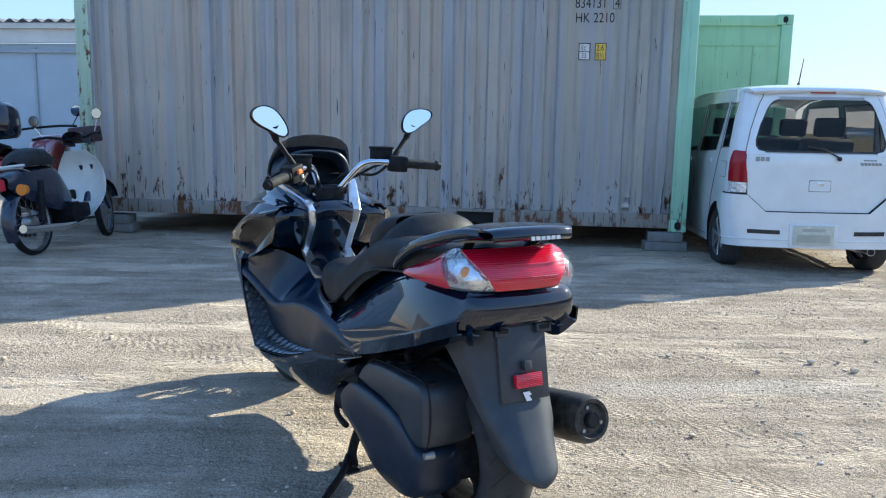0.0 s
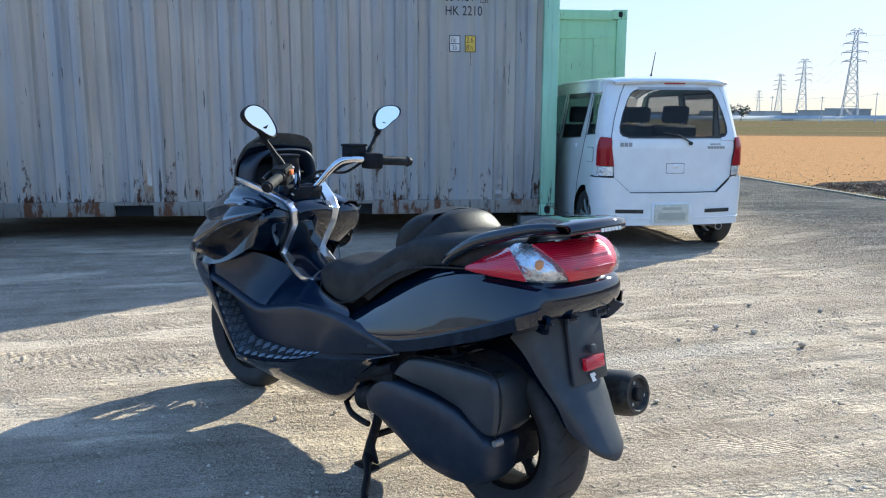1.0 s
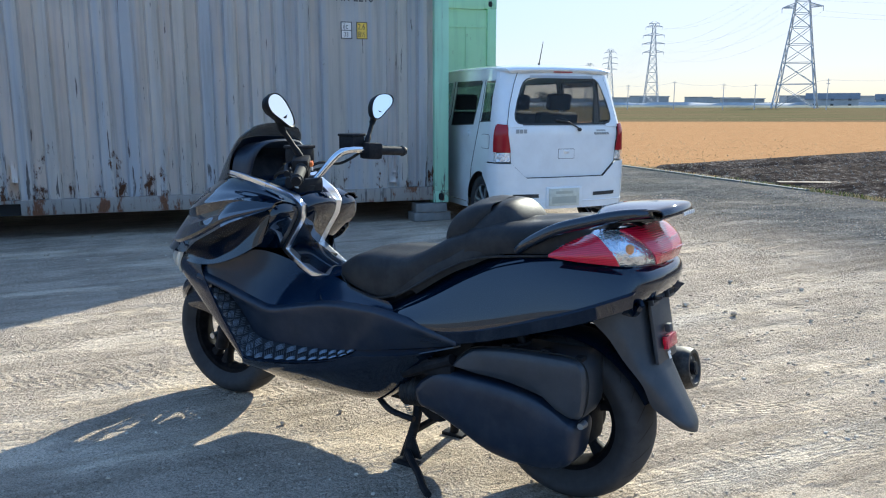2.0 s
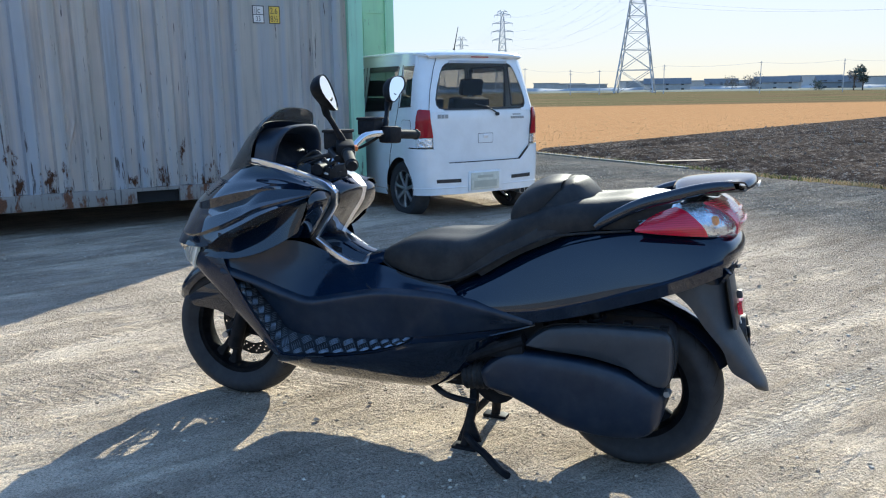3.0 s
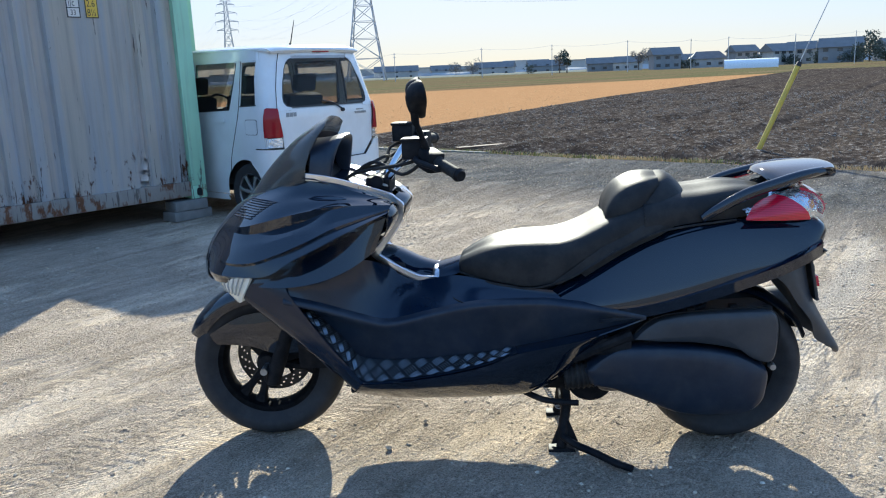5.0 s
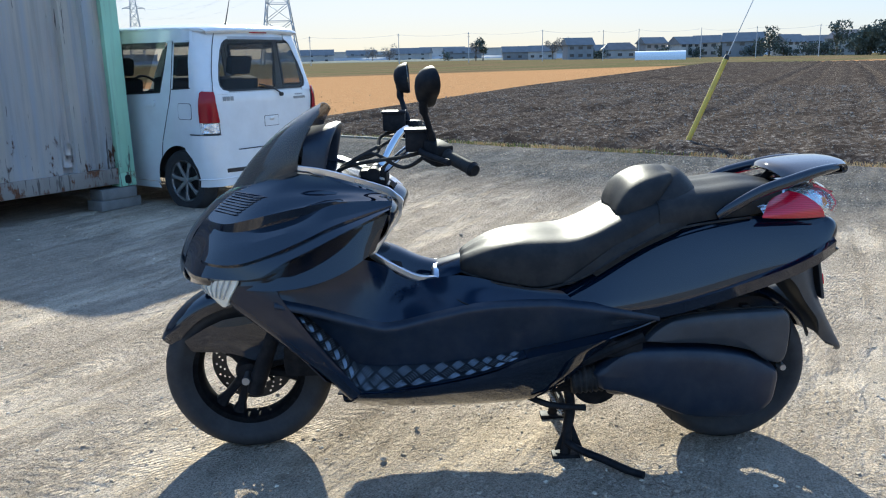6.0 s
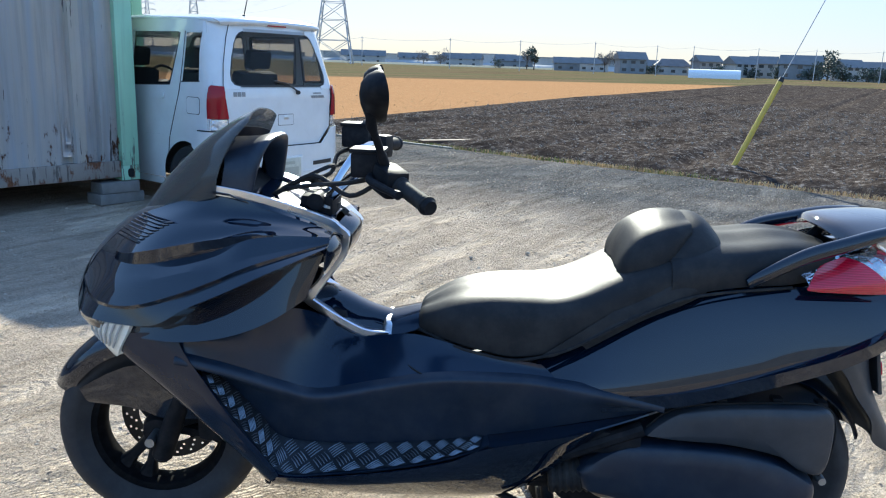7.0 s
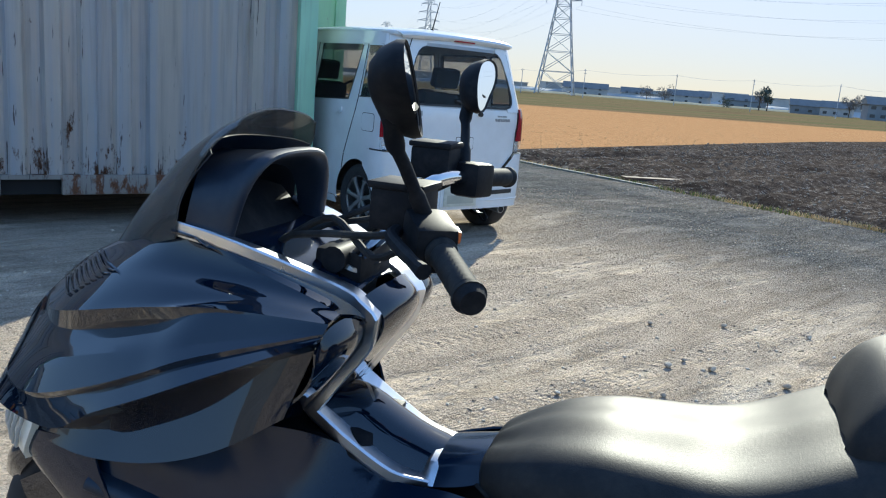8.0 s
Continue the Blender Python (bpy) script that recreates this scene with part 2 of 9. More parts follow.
    f_field = ramp(n, l, calc(n, l, "DIVIDE", calc(n, l, "SUBTRACT", X, 8.2), 0.25, True), [(0.0, (0, 0, 0)), (1.0, (1, 1, 1))]).outputs["Color"]
    col = mixc(n, l, f_field, col, fields)
    # wheel tracks: drawn-out streaks with short cross marks
    mp = n.new("ShaderNodeMapping")
    mp.inputs["Rotation"].default_value = (0, 0, radians(-9))
    l.new(co, mp.inputs["Vector"])
    tread = tex(n, l, "ShaderNodeTexNoise", 14.0, mp.outputs["Vector"], 5, 0.65, (0.3, 2.6, 1))
    run = tex(n, l, "ShaderNodeTexNoise", 2.0, mp.outputs["Vector"], 6, 0.62, (0.35, 4.5, 1))
    drawn = ramp(n, l, run.outputs["Fac"], [(0.34, (0.78, 0.77, 0.75)), (0.5, (1, 1, 1)), (0.66, (1.10, 1.10, 1.10))]).outputs["Color"]
    # dried crust, cracked into small plates
    warp = n.new("ShaderNodeVectorMath")
    warp.operation = "MULTIPLY_ADD"
    l.new(tex(n, l, "ShaderNodeTexNoise", 16.0, co, 4, 0.6).outputs["Color"], warp.inputs[0])
    warp.inputs[1].default_value = (0.11, 0.11, 0.0)
    l.new(co, warp.inputs[2])
    plates = tex(n, l, "ShaderNodeTexVoronoi", 30.0, warp.outputs[0])
    plates.feature = "DISTANCE_TO_EDGE"
    crust = ramp(n, l, plates.outputs["Distance"], [(0.02, (0, 0, 0)), (0.11, (1, 1, 1))]).outputs["Color"]
    patchy = ramp(n, l, tex(n, l, "ShaderNodeTexNoise", 2.6, co, 5, 0.65).outputs["Fac"], [(0.44, (0, 0, 0)), (0.62, (1, 1, 1))]).outputs["Color"]
    gap = calc(n, l, "MULTIPLY", calc(n, l, "SUBTRACT", 1.0, crust), patchy)
    col = mixc(n, l, calc(n, l, "MULTIPLY", gap, calc(n, l, "SUBTRACT", 0.5, calc(n, l, "MULTIPLY", f_lane, 0.5), True)), col, (0.30, 0.25, 0.19))
    # trodden patches, paler and smoother
    smooth = ramp(n, l, tex(n, l, "ShaderNodeTexNoise", 1.5, mp.outputs["Vector"], 5, 0.6, (0.55, 1.5, 1)).outputs["Fac"], [(0.50, (0, 0, 0)), (0.60, (1, 1, 1))]).outputs["Color"]
    pale_k = calc(n, l, "MULTIPLY", smooth, calc(n, l, "SUBTRACT", 0.30, calc(n, l, "MULTIPLY", f_lane, 0.28), True))
    col = mixc(n, l, calc(n, l, "MULTIPLY", pale_k, calc(n, l, "SUBTRACT", 1.0, f_field)), col, (0.62, 0.51, 0.36))
    clod = tex(n, l, "ShaderNodeTexNoise", 21.0, co, 7, 0.72)
    # lug prints of tyres, along a few wheel lines
    lug_h = None
    for y0, slope, pitch, seed in ((1.40, 0.05, 17.0, 0.0), (1.98, 0.013, 15.0, 4.0), (3.18, -0.45, 18.0, 9.0), (3.43, -0.30, 16.0, 14.0), (3.72, 0.10, 15.0, 19.0), (4.35, 0.16, 17.0, 23.0)):
        off = calc(n, l, "SUBTRACT", Y, calc(n, l, "ADD", calc(n, l, "MULTIPLY", X, slope), y0))
        off = calc(n, l, "ADD", off, calc(n, l, "MULTIPLY", calc(n, l, "SUBTRACT", wob.outputs["Fac"], 0.5), 0.35))
        band = calc(n, l, "SUBTRACT", 1.5, calc(n, l, "DIVIDE", calc(n, l, "ABSOLUTE", off), 0.075), True)
        ph = calc(n, l, "ADD", calc(n, l, "MULTIPLY", X, pitch * 6.283), calc(n, l, "ADD", calc(n, l, "MULTIPLY", calc(n, l, "ABSOLUTE", off), 70.0), calc(n, l, "MULTIPLY", wob2.outputs["Fac"], 9.0)))
        wv = calc(n, l, "MULTIPLY", calc(n, l, "MULTIPLY", calc(n, l, "SINE", ph), band), calc(n, l, "SUBTRACT", clod.outputs["Fac"], 0.2, True))
        comb = calc(n, l, "SINE", calc(n, l, "ADD", calc(n, l, "MULTIPLY", off, 330.0), calc(n, l, "ADD", calc(n, l, "MULTIPLY", clod.outputs["Fac"], 7.0), calc(n, l, "MULTIPLY", fine.outputs["Fac"], 5.0))))
        wv = calc(n, l, "ADD", wv, calc(n, l, "MULTIPLY", calc(n, l, "MULTIPLY", comb, calc(n, l, "SUBTRACT", 1.4, calc(n, l, "DIVIDE", calc(n, l, "ABSOLUTE", off), 0.11), True)), calc(n, l, "SUBTRACT", calc(n, l, "MULTIPLY", wob2.outputs["Fac"], 1.1), 0.42, True)))
        lug_h = wv if lug_h is None else calc(n, l, "ADD", lug_h, wv)
    col = mixc(n, l, calc(n, l, "SUBTRACT", 1.0, f_field), col, drawn, "MULTIPLY")
    speck = tex(n, l, "ShaderNodeTexNoise", 150, co, 4, 0.75)
    shade = ramp(n, l, speck.outputs["Fac"], [(0.3, (0.34, 0.33, 0.32)), (0.46, (0.96, 0.96, 0.96)), (0.66, (1.42, 1.42, 1.42))]).outputs["Color"]
    col = mixc(n, l, 1.0, col, shade, "MULTIPLY")
    l.new(col, p.inputs["Base Color"])
    p.inputs["Roughness"].default_value = 0.93
    p.inputs["Specular IOR Level"].default_value = 0.0
    lugs = tex(n, l, "ShaderNodeTexNoise", 9.0, mp.outputs["Vector"], 4, 0.6, (2.2, 0.8, 1))
    where = ramp(n, l, tex(n, l, "ShaderNodeTexNoise", 0.9, mp.outputs["Vector"], 3, 0.5, (0.3, 2.2, 1)).outputs["Fac"], [(0.45, (0, 0, 0)), (0.6, (1, 1, 1))]).outputs["Color"]
    loose = ramp(n, l, wob.outputs["Fac"], [(0.40, (0.15, 0.15, 0.15)), (0.62, (1, 1, 1))]).outputs["Color"]
    h = calc(n, l, "ADD", calc(n, l, "MULTIPLY", fine.outputs["Fac"], 0.85), calc(n, l, "MULTIPLY", calc(n, l, "MULTIPLY", grit.outputs["Distance"], loose), -0.5))
    h = calc(n, l, "ADD", h, calc(n, l, "MULTIPLY", calc(n, l, "MULTIPLY", peb.outputs["Distance"], loose), -0.25))
    h = calc(n, l, "ADD", h, calc(n, l, "MULTIPLY", run.outputs["Fac"], 0.45))
    h = calc(n, l, "ADD", h, calc(n, l, "MULTIPLY", clod.outputs["Fac"], 1.5))
    h = calc(n, l, "SUBTRACT", h, calc(n, l, "MULTIPLY", gap, 0.28))
    h = calc(n, l, "ADD", h, calc(n, l, "MULTIPLY", lug_h, 0.60))
    h = calc(n, l, "ADD", h, calc(n, l, "MULTIPLY", calc(n, l, "MULTIPLY", lugs.outputs["Fac"], where), 0.55))
    h = calc(n, l, "ADD", h, calc(n, l, "MULTIPLY", wob2.outputs["Fac"], 0.35))
    h = calc(n, l, "ADD", h, calc(n, l, "MULTIPLY", tread.outputs["Fac"], 0.30))
    h = calc(n, l, "MULTIPLY", h, calc(n, l, "SUBTRACT", 1.0, calc(n, l, "MULTIPLY", smooth, 0.6)))
    h = calc(n, l, "MULTIPLY", h, calc(n, l, "SUBTRACT", 1.0, calc(n, l, "MULTIPLY", f_field, 0.9)))
    bump(n, l, p, h, 1.0, 0.029)
    return m


def axis_steps(near0, near1, step, far):
    """Fine steps near, wider and wider ones out to the horizon."""
    a = np.arange(near0, near1 + step / 2, step).tolist()
    right, v, s = [], near1, step
    while v < far:
        s *= 1.25
        v += s
        right.append(v)
    left, v, s = [], near0, step
    while v > -far:
        s *= 1.25
        v -= s
        left.append(v)
    return left[::-1] + a + right


def build_ground():
    xs, ys = axis_steps(-5.0, 9.0, 0.045, 2600.0), axis_steps(-1.0, 8.5, 0.045, 2600.0)
    V = [(x, y, ground_height(x, y)) for y in ys for x in xs]
    w = len(xs)
    F = [(j * w + i, j * w + i + 1, (j + 1) * w + i + 1, (j + 1) * w + i) for j in range(len(ys) - 1) for i in range(w - 1)]
    me = bpy.data.meshes.new("ground")
    me.from_pydata(V, [], F)
    me.shade_smooth()
    me.materials.append(ground_material())
    tagged(new("ground", me), "pale dry gravel yard with a worn grey lane and far fields", "ground", kind="structure")


build_ground()


def stone_material():
    """Mixed gravel: each stone has a tone of its own."""
    m, n, l, p = material("gravel_stone")
    co = n.new("ShaderNodeTexCoord").outputs["Object"]
    rnd = n.new("ShaderNodeNewGeometry").outputs["Random Per Island"]
    c = ramp(n, l, rnd, [(0.0, (0.36, 0.29, 0.21)), (0.35, (0.50, 0.41, 0.30)), (0.7, (0.62, 0.52, 0.38)), (1.0, (0.76, 0.69, 0.57))]).outputs["Color"]
    g = tex(n, l, "ShaderNodeTexNoise", 140, co, 4, 0.7)
    c = mixc(n, l, 0.5, c, ramp(n, l, g.outputs["Fac"], [(0.3, (0.5, 0.5, 0.5)), (0.7, (1.3, 1.3, 1.3))]).outputs["Color"], "MULTIPLY")
    l.new(c, p.inputs["Base Color"])
    p.inputs["Roughness"].default_value = 0.9
    p.inputs["Specular IOR Level"].default_value = 0.15
    bump(n, l, p, g.outputs["Fac"], 0.4, 0.002)
    return m


STONE = stone_material()


def scatter_stones(name, count, box_, smin, smax, seed, label):
    """Loose stones pressed a little into the ground."""
    rng = np.random.default_rng(seed)
    base = [(math.cos(a) * math.cos(b), math.sin(a) * math.cos(b), math.sin(b)) for b in (-0.7, 0.2, 0.95) for a in (0.2, 1.5, 2.7, 3.9, 5.1)]
    x0, x1, y0, y1 = box_
    V, F = [], []
    while len(F) < count * 11:
        x, y = rng.uniform(x0, x1), rng.uniform(y0, y1)
        if noise.noise((x * 0.8, y * 0.8, seed)) < rng.uniform(-0.6, 0.35):
            continue
        s = smin + (smax - smin) * rng.random() ** 13
        z = ground_height(x, y) + s * 0.22
        o, j, t = len(V), rng.uniform(0.65, 1.3, 15), rng.uniform(0, 6.28)
        c, sn = math.cos(t), math.sin(t)
        for (bx, by, bz), q in zip(base, j):
            px, py = bx * s * q * 1.25, by * s * q
            V.append((x + px * c - py * sn, y + px * sn + py * c, z + bz * s * q * 0.62))
        for r in (0, 5):
            F += [(o + r + k, o + r + (k + 1) % 5, o + r + 5 + (k + 1) % 5, o + r + 5 + k) for k in range(5)]
        F.append((o + 10, o + 11, o + 12, o + 13, o + 14))
    me = bpy.data.meshes.new(name)
    me.from_pydata(V, [], F)
    me.materials.append(STONE)
    tagged(new(name, me), label, "gravel", kind="stuff")


scatter_stones("gravel", 52000, (-3.0, 4.2, 1.2, 6.6), 0.0014, 0.0075, 3, "loose pale gravel and grit on the yard")
scatter_stones("gravel", 22000, (1.8, 8.0, 2.0, 9.0), 0.002, 0.0105, 4, "coarser loose stones beside the lane")
scatter_stones("gravel", 1500, (-4.0, 3.0, 6.4, 7.6), 0.003, 0.013, 6, "loose stones along the container")


def yard_stones():
    """A few larger stones that lie apart."""
    rng = random.Random(21)
    for x, y, s in ((2.314, 3.93, 0.028), (2.478, 3.818, 0.034), (2.575, 3.523, 0.03), (0.02, 2.832, 0.018), (0.243, 2.874, 0.015), (2.449, 3.95, 0.02), (2.0, 3.70, 0.022), (1.62, 3.9, 0.018), (3.1, 4.2, 0.026), (2.75, 4.4, 0.022), (-1.25, 3.72, 0.024), (-1.55, 3.3, 0.02), (1.55, 2.86, 0.02), (2.9, 3.3, 0.02), (3.4, 3.9, 0.025)):
        b = bmesh.new()
        bmesh.ops.create_icosphere(b, subdivisions=2, radius=s * 0.62)
        for v in b.verts:
            v.co = v.co * (1 + 0.35 * noise.noise(v.co * 45 + Vector((x * 9, y * 9, 0))))
            v.co.z *= 0.72
        ob = link("stone", b, STONE, angle=25)
        ob.matrix_world = pose(x, y, ground_height(x, y) + s * 0.45, rng.uniform(-15, 15), rng.uniform(-15, 15), rng.uniform(0, 360))
        tagged(ob, "single rough grey-brown stone lying on the gravel", "stone", "loose stones")


yard_stones()


# ---- container ----
def container_paint(name, base, dark, rust_amount, green=0.0, ribs=False):
    """Faded paint with rain streaks and rust along the bottom."""
    m, n, l, p = material(name)
    co = n.new("ShaderNodeTexCoord").outputs["Object"]
    sep = n.new("ShaderNodeSeparateXYZ")
    l.new(co, sep.inputs[0])
    big = tex(n, l, "ShaderNodeTexNoise", 1.1, co, 5)
    streak = tex(n, l, "ShaderNodeTexNoise", 1.0, co, 5, 0.65, (16, 16, 0.7))
    spot = tex(n, l, "ShaderNodeTexNoise", 5.0, co, 8, 0.72, (1.6, 1.6, 0.7))
    fine = tex(n, l, "ShaderNodeTexNoise", 120, co, 3)
    c = ramp(n, l, big.outputs["Fac"], [(0.3, tuple(v * 0.88 for v in base)), (0.7, tuple(min(1, v * 1.1) for v in base))]).outputs["Color"]
    if green:
        gmask = ramp(n, l, tex(n, l, "ShaderNodeTexNoise", 0.8, co, 3, 0.5, (3.0, 1, 0.35)).outputs["Fac"], [(0.55, (0, 0, 0)), (0.75, (green, green, green))]).outputs["Color"]
        c = mixc(n, l, gmask, c, (0.22, 0.42, 0.33))
    chalk = calc(n, l, "SUBTRACT", 1.0, calc(n, l, "DIVIDE", sep.outputs["Y"], 0.035), True)
    if ribs:
        c = mixc(n, l, calc(n, l, "MULTIPLY", calc(n, l, "MULTIPLY", chalk, spot.outputs["Fac"]), 1.1), c, (0.66, 0.64, 0.58))
    if ribs:
        tall = tex(n, l, "ShaderNodeTexNoise", 1.0, co, 4, 0.6, (6.0, 6.0, 0.16))
        c = mixc(n, l, ramp(n, l, tall.outputs["Fac"], [(0.42, (0, 0, 0)), (0.62, (0.6, 0.6, 0.6))]).outputs["Color"], c, (0.52, 0.60, 0.72))
        c = mixc(n, l, ramp(n, l, tall.outputs["Fac"], [(0.30, (0.55, 0.55, 0.55)), (0.44, (0, 0, 0))]).outputs["Color"], c, (0.60, 0.58, 0.52))
    f = ramp(n, l, streak.outputs["Fac"], [(0.5, (0, 0, 0)), (0.72, (0.5, 0.5, 0.5))]).outputs["Color"]
    c = mixc(n, l, f, c, dark)
    # rust grows towards the sill and in a few spots higher up
    low = calc(n, l, "SUBTRACT", 1.0, calc(n, l, "DIVIDE", sep.outputs["Z"], 0.75), True)
    fac = calc(n, l, "ADD", spot.outputs["Fac"], calc(n, l, "MULTIPLY", low, 0.20))
    thin = tex(n, l, "ShaderNodeTexNoise", 1.0, co, 6, 0.7, (11, 11, 2.4))
    fac = calc(n, l, "ADD", fac, calc(n, l, "MULTIPLY", calc(n, l, "SUBTRACT", thin.outputs["Fac"], 0.5), 0.35))
    drip = tex(n, l, "ShaderNodeTexNoise", 1.0, co, 4, 0.6, (38, 38, 3.2))
    dm = ramp(n, l, calc(n, l, "ADD", drip.outputs["Fac"], calc(n, l, "MULTIPLY", low, 0.10)), [(0.672, (0, 0, 0)), (0.70, (0.85, 0.85, 0.85))]).outputs["Color"]
    c = mixc(n, l, dm, c, (0.07, 0.06, 0.055))
    rm = ramp(n, l, fac, [(0.725 - rust_amount, (0, 0, 0)), (0.785 - rust_amount, (1, 1, 1))]).outputs["Color"]
    rust = ramp(n, l, fine.outputs["Fac"], [(0.3, (0.055, 0.026, 0.014)), (0.7, (0.20, 0.085, 0.035))]).outputs["Color"]
    c = mixc(n, l, rm, c, rust)
    l.new(c, p.inputs["Base Color"])
    l.new(calc(n, l, "ADD", calc(n, l, "MULTIPLY", rm, 0.35), 0.5), p.inputs["Roughness"])
    h = calc(n, l, "ADD", calc(n, l, "MULTIPLY", fine.outputs["Fac"], 0.2), calc(n, l, "ADD", calc(n, l, "MULTIPLY", rm, 0.5), calc(n, l, "MULTIPLY", big.outputs["Fac"], 4.0)))
    bump(n, l, p, h, 0.5, 0.006)
    return m


CON_GREY = container_paint("container_grey", (0.81, 0.745, 0.67), (0.38, 0.37, 0.35), 0.035, 0.0, True)
CON_SIDE = container_paint("container_side", (0.70, 0.67, 0.62), (0.22, 0.21, 0.20), 0.0)
CON_GREEN = container_paint("container_green", (0.40, 0.66, 0.46), (0.18, 0.28, 0.20), -0.02)
CON_POST = container_paint("container_post", (0.46, 0.58, 0.42), (0.16, 0.12, 0.075), 0.20)
CON_FRESH = container_paint("container_fresh", (0.42, 0.68, 0.40), (0.26, 0.46, 0.28), -0.12)
SILL = container_paint("container_sill", (0.27, 0.245, 0.215), (0.15, 0.115, 0.09), 0.04)
# near-black for joints, and for shade inside holes, pockets and bores
DARK = surface("dark_gap_and_shade", (0.012, 0.012, 0.012), 0.9)
INK = surface("black_marking", (0.025, 0.026, 0.03), 0.6, relief=0)
YELLOW_MARK = surface("yellow_marking", (0.72, 0.50, 0.06), 0.55, relief=0)
CONCRETE = surface("concrete", (0.20, 0.195, 0.185), 0.9, var=0.2, scale=9, relief=0.5, depth=0.004)


def corrugated(length, height, flats, pitch, depth):
    """Outline of a pressed side wall along x: (x, y) pairs, with flat stretches."""
    pts, x = [(0.0, 0.0)], 0.0
    while x < length - 0.02:
        flat = next((b for a, b in flats if a - 1e-6 <= x < b), None)
        if flat:
            x = min(flat, length)
            pts.append((x, 0.0))
            continue
        stop = min([a for a, b in flats if a > x] + [length])
        n = max(1, round((stop - x) / pitch))
        q = (stop - x) / n
        for i in range(n):
            a = x + i * q
            pts += [(a + q * 0.40, 0.0), (a + q * 0.50, depth), (a + q * 0.90, depth), (a + q, 0.0)]
        x = stop
    return pts


def casting(parent, m, mat):
    """A corner casting: a thick block with a dark oval for the hole on each outer face."""
    bm = boxed(-0.08, 0.08, -0.09, 0.09, 0, 0.118, 0.006)
    c = part("corner_casting", bm, mat, parent, "heavy steel corner casting")
    c.matrix_local = m
    for face, r in (("y", pose(0, -0.0905, 0.059)), ("x", pose(0.0805, 0, 0.059, 0, 0, 90))):
        # flat dark oval gives the hole's inner shade on the solid block
        b = bmesh.new()
        f = ring(b, (0, 0, 0), Vector((1, 0, 0)), Vector((0, 0, 1)), 0.028, 0.036, 20, 3)
        b.faces.new(f)
        g = ring(b, (0, 0.004, 0), Vector((1, 0, 0)), Vector((0, 0, 1)), 0.028, 0.036, 20, 3)
        b.faces.new(g[::-1])
        bridge(b, f, g)
        h = part("hole", b, DARK, c)
        h.matrix_local = r
    return c


def shipping_container(name, m, L, W, H, side, post_l, post_r, end, sill, label, flats, pitch, depth=0.042, plain_end=False):
    """Origin at the front left foot; the front side runs along x, the end faces +x."""
    e = empty(name, m)
    tagged(e, label, "shipping container")
    wall = corrugated(L - 0.2, 1, flats, pitch, depth)
    z0, z1 = 0.165, H - 0.065
    for nm, y, s in (("side_wall", 0.012, 1), ("side_wall", W - 0.012, -1)):
        bm = bmesh.new()
        rows = []
        for t in range(9):
            z = z0 + (z1 - z0) * t / 8
            rows.append([bm.verts.new((0.1 + x, y + s * (d + 0.006 * noise.noise((x * 1.3, z * 1.7, 3))), z)) for x, d in wall])
        grid_faces(bm, rows)
        bmesh.ops.solidify(bm, geom=bm.faces[:], thickness=0.003)
        part(nm, bm, side, e, "corrugated pressed steel side, faded grey with rust", smooth=False)
    # end walls
    ew = corrugated(W - 0.2, 1, [(0, 0.12), (W - 0.32, W - 0.2)], 0.42, 0.04)
    for x, s, mt in (() if plain_end else ((L - 0.014, -1, end), (0.014, 1, end))):
        bm = bmesh.new()
        rows = [[bm.verts.new((x + s * d, 0.1 + yy, z)) for yy, d in ew] for z in (z0, z1)]
        grid_faces(bm, rows)
        bmesh.ops.solidify(bm, geom=bm.faces[:], thickness=0.003)
        part("end_wall", bm, mt, e, smooth=False)
    for x in ((0.03, L - 0.04) if plain_end else ()):
        part("end_wall", boxed(x, x + 0.01, 0.13, W - 0.13, 0.165, H - 0.13), end, e, "plain green end panel")
        for yy in (0.40, W - 0.42):
            part("end_rib", boxed(x - 0.012, x - 0.001, yy, yy + 0.03, 0.165, H - 0.36), end, e)
        part("end_rib", boxed(x - 0.012, x - 0.001, 0.13, W - 0.13, H - 0.36, H - 0.33), end, e)
    for x0, x1, mt in ((0.0, 0.15, post_l), (L - 0.15, L, post_r)):
        for y0, y1 in ((0.0, 0.13), (W - 0.13, W)):
            bm = boxed(x0, x1, y0, y1, 0.118, H - 0.118, 0.012)
            part("corner_post", bm, mt, e, "painted steel corner post")
    for y0, y1 in ((0.004, 0.06), (W - 0.06, W - 0.004)):
        part("top_rail", boxed(0.15, L - 0.15, y0, y1, H - 0.07, H - 0.01, 0.006), side, e)
    # sill rail with fork pockets
    for y0, y1 in ((0.0, 0.05), (W - 0.05, W)):
        cuts = [0.162, L / 2 - 1.03 - 0.18, L / 2 - 1.03 + 0.18, L / 2 + 1.03 - 0.18, L / 2 + 1.03 + 0.18, L - 0.162]
        for a, b in zip(cuts[::2], cuts[1::2]):
            part("sill_rail", boxed(a, b, y0, y1, 0.03, 0.165, 0.006), sill, e, "rusty sill rail")
        for c in (L / 2 - 1.03, L / 2 + 1.03):
            part("fork_pocket", boxed(c - 0.178, c + 0.178, y0 + 0.002, y1, 0.135, 0.164), sill, e)
            # dark block behind the opening puts in the pocket's shade
            part("pocket_shade", boxed(c - 0.178, c + 0.178, y0 + 0.045, y1 + 0.3 if y0 < 1 else y1, 0.03, 0.133), DARK, e)
    for x0, x1 in ((0.0, 0.08), (L - 0.08, L)):
        part("end_rail", boxed(x0, x1, 0.18, W - 0.18, 0.03, 0.165, 0.006), sill, e)
        part("end_rail", boxed(x0, x1, 0.18, W - 0.18, H - 0.13, H - 0.01, 0.006), end, e)
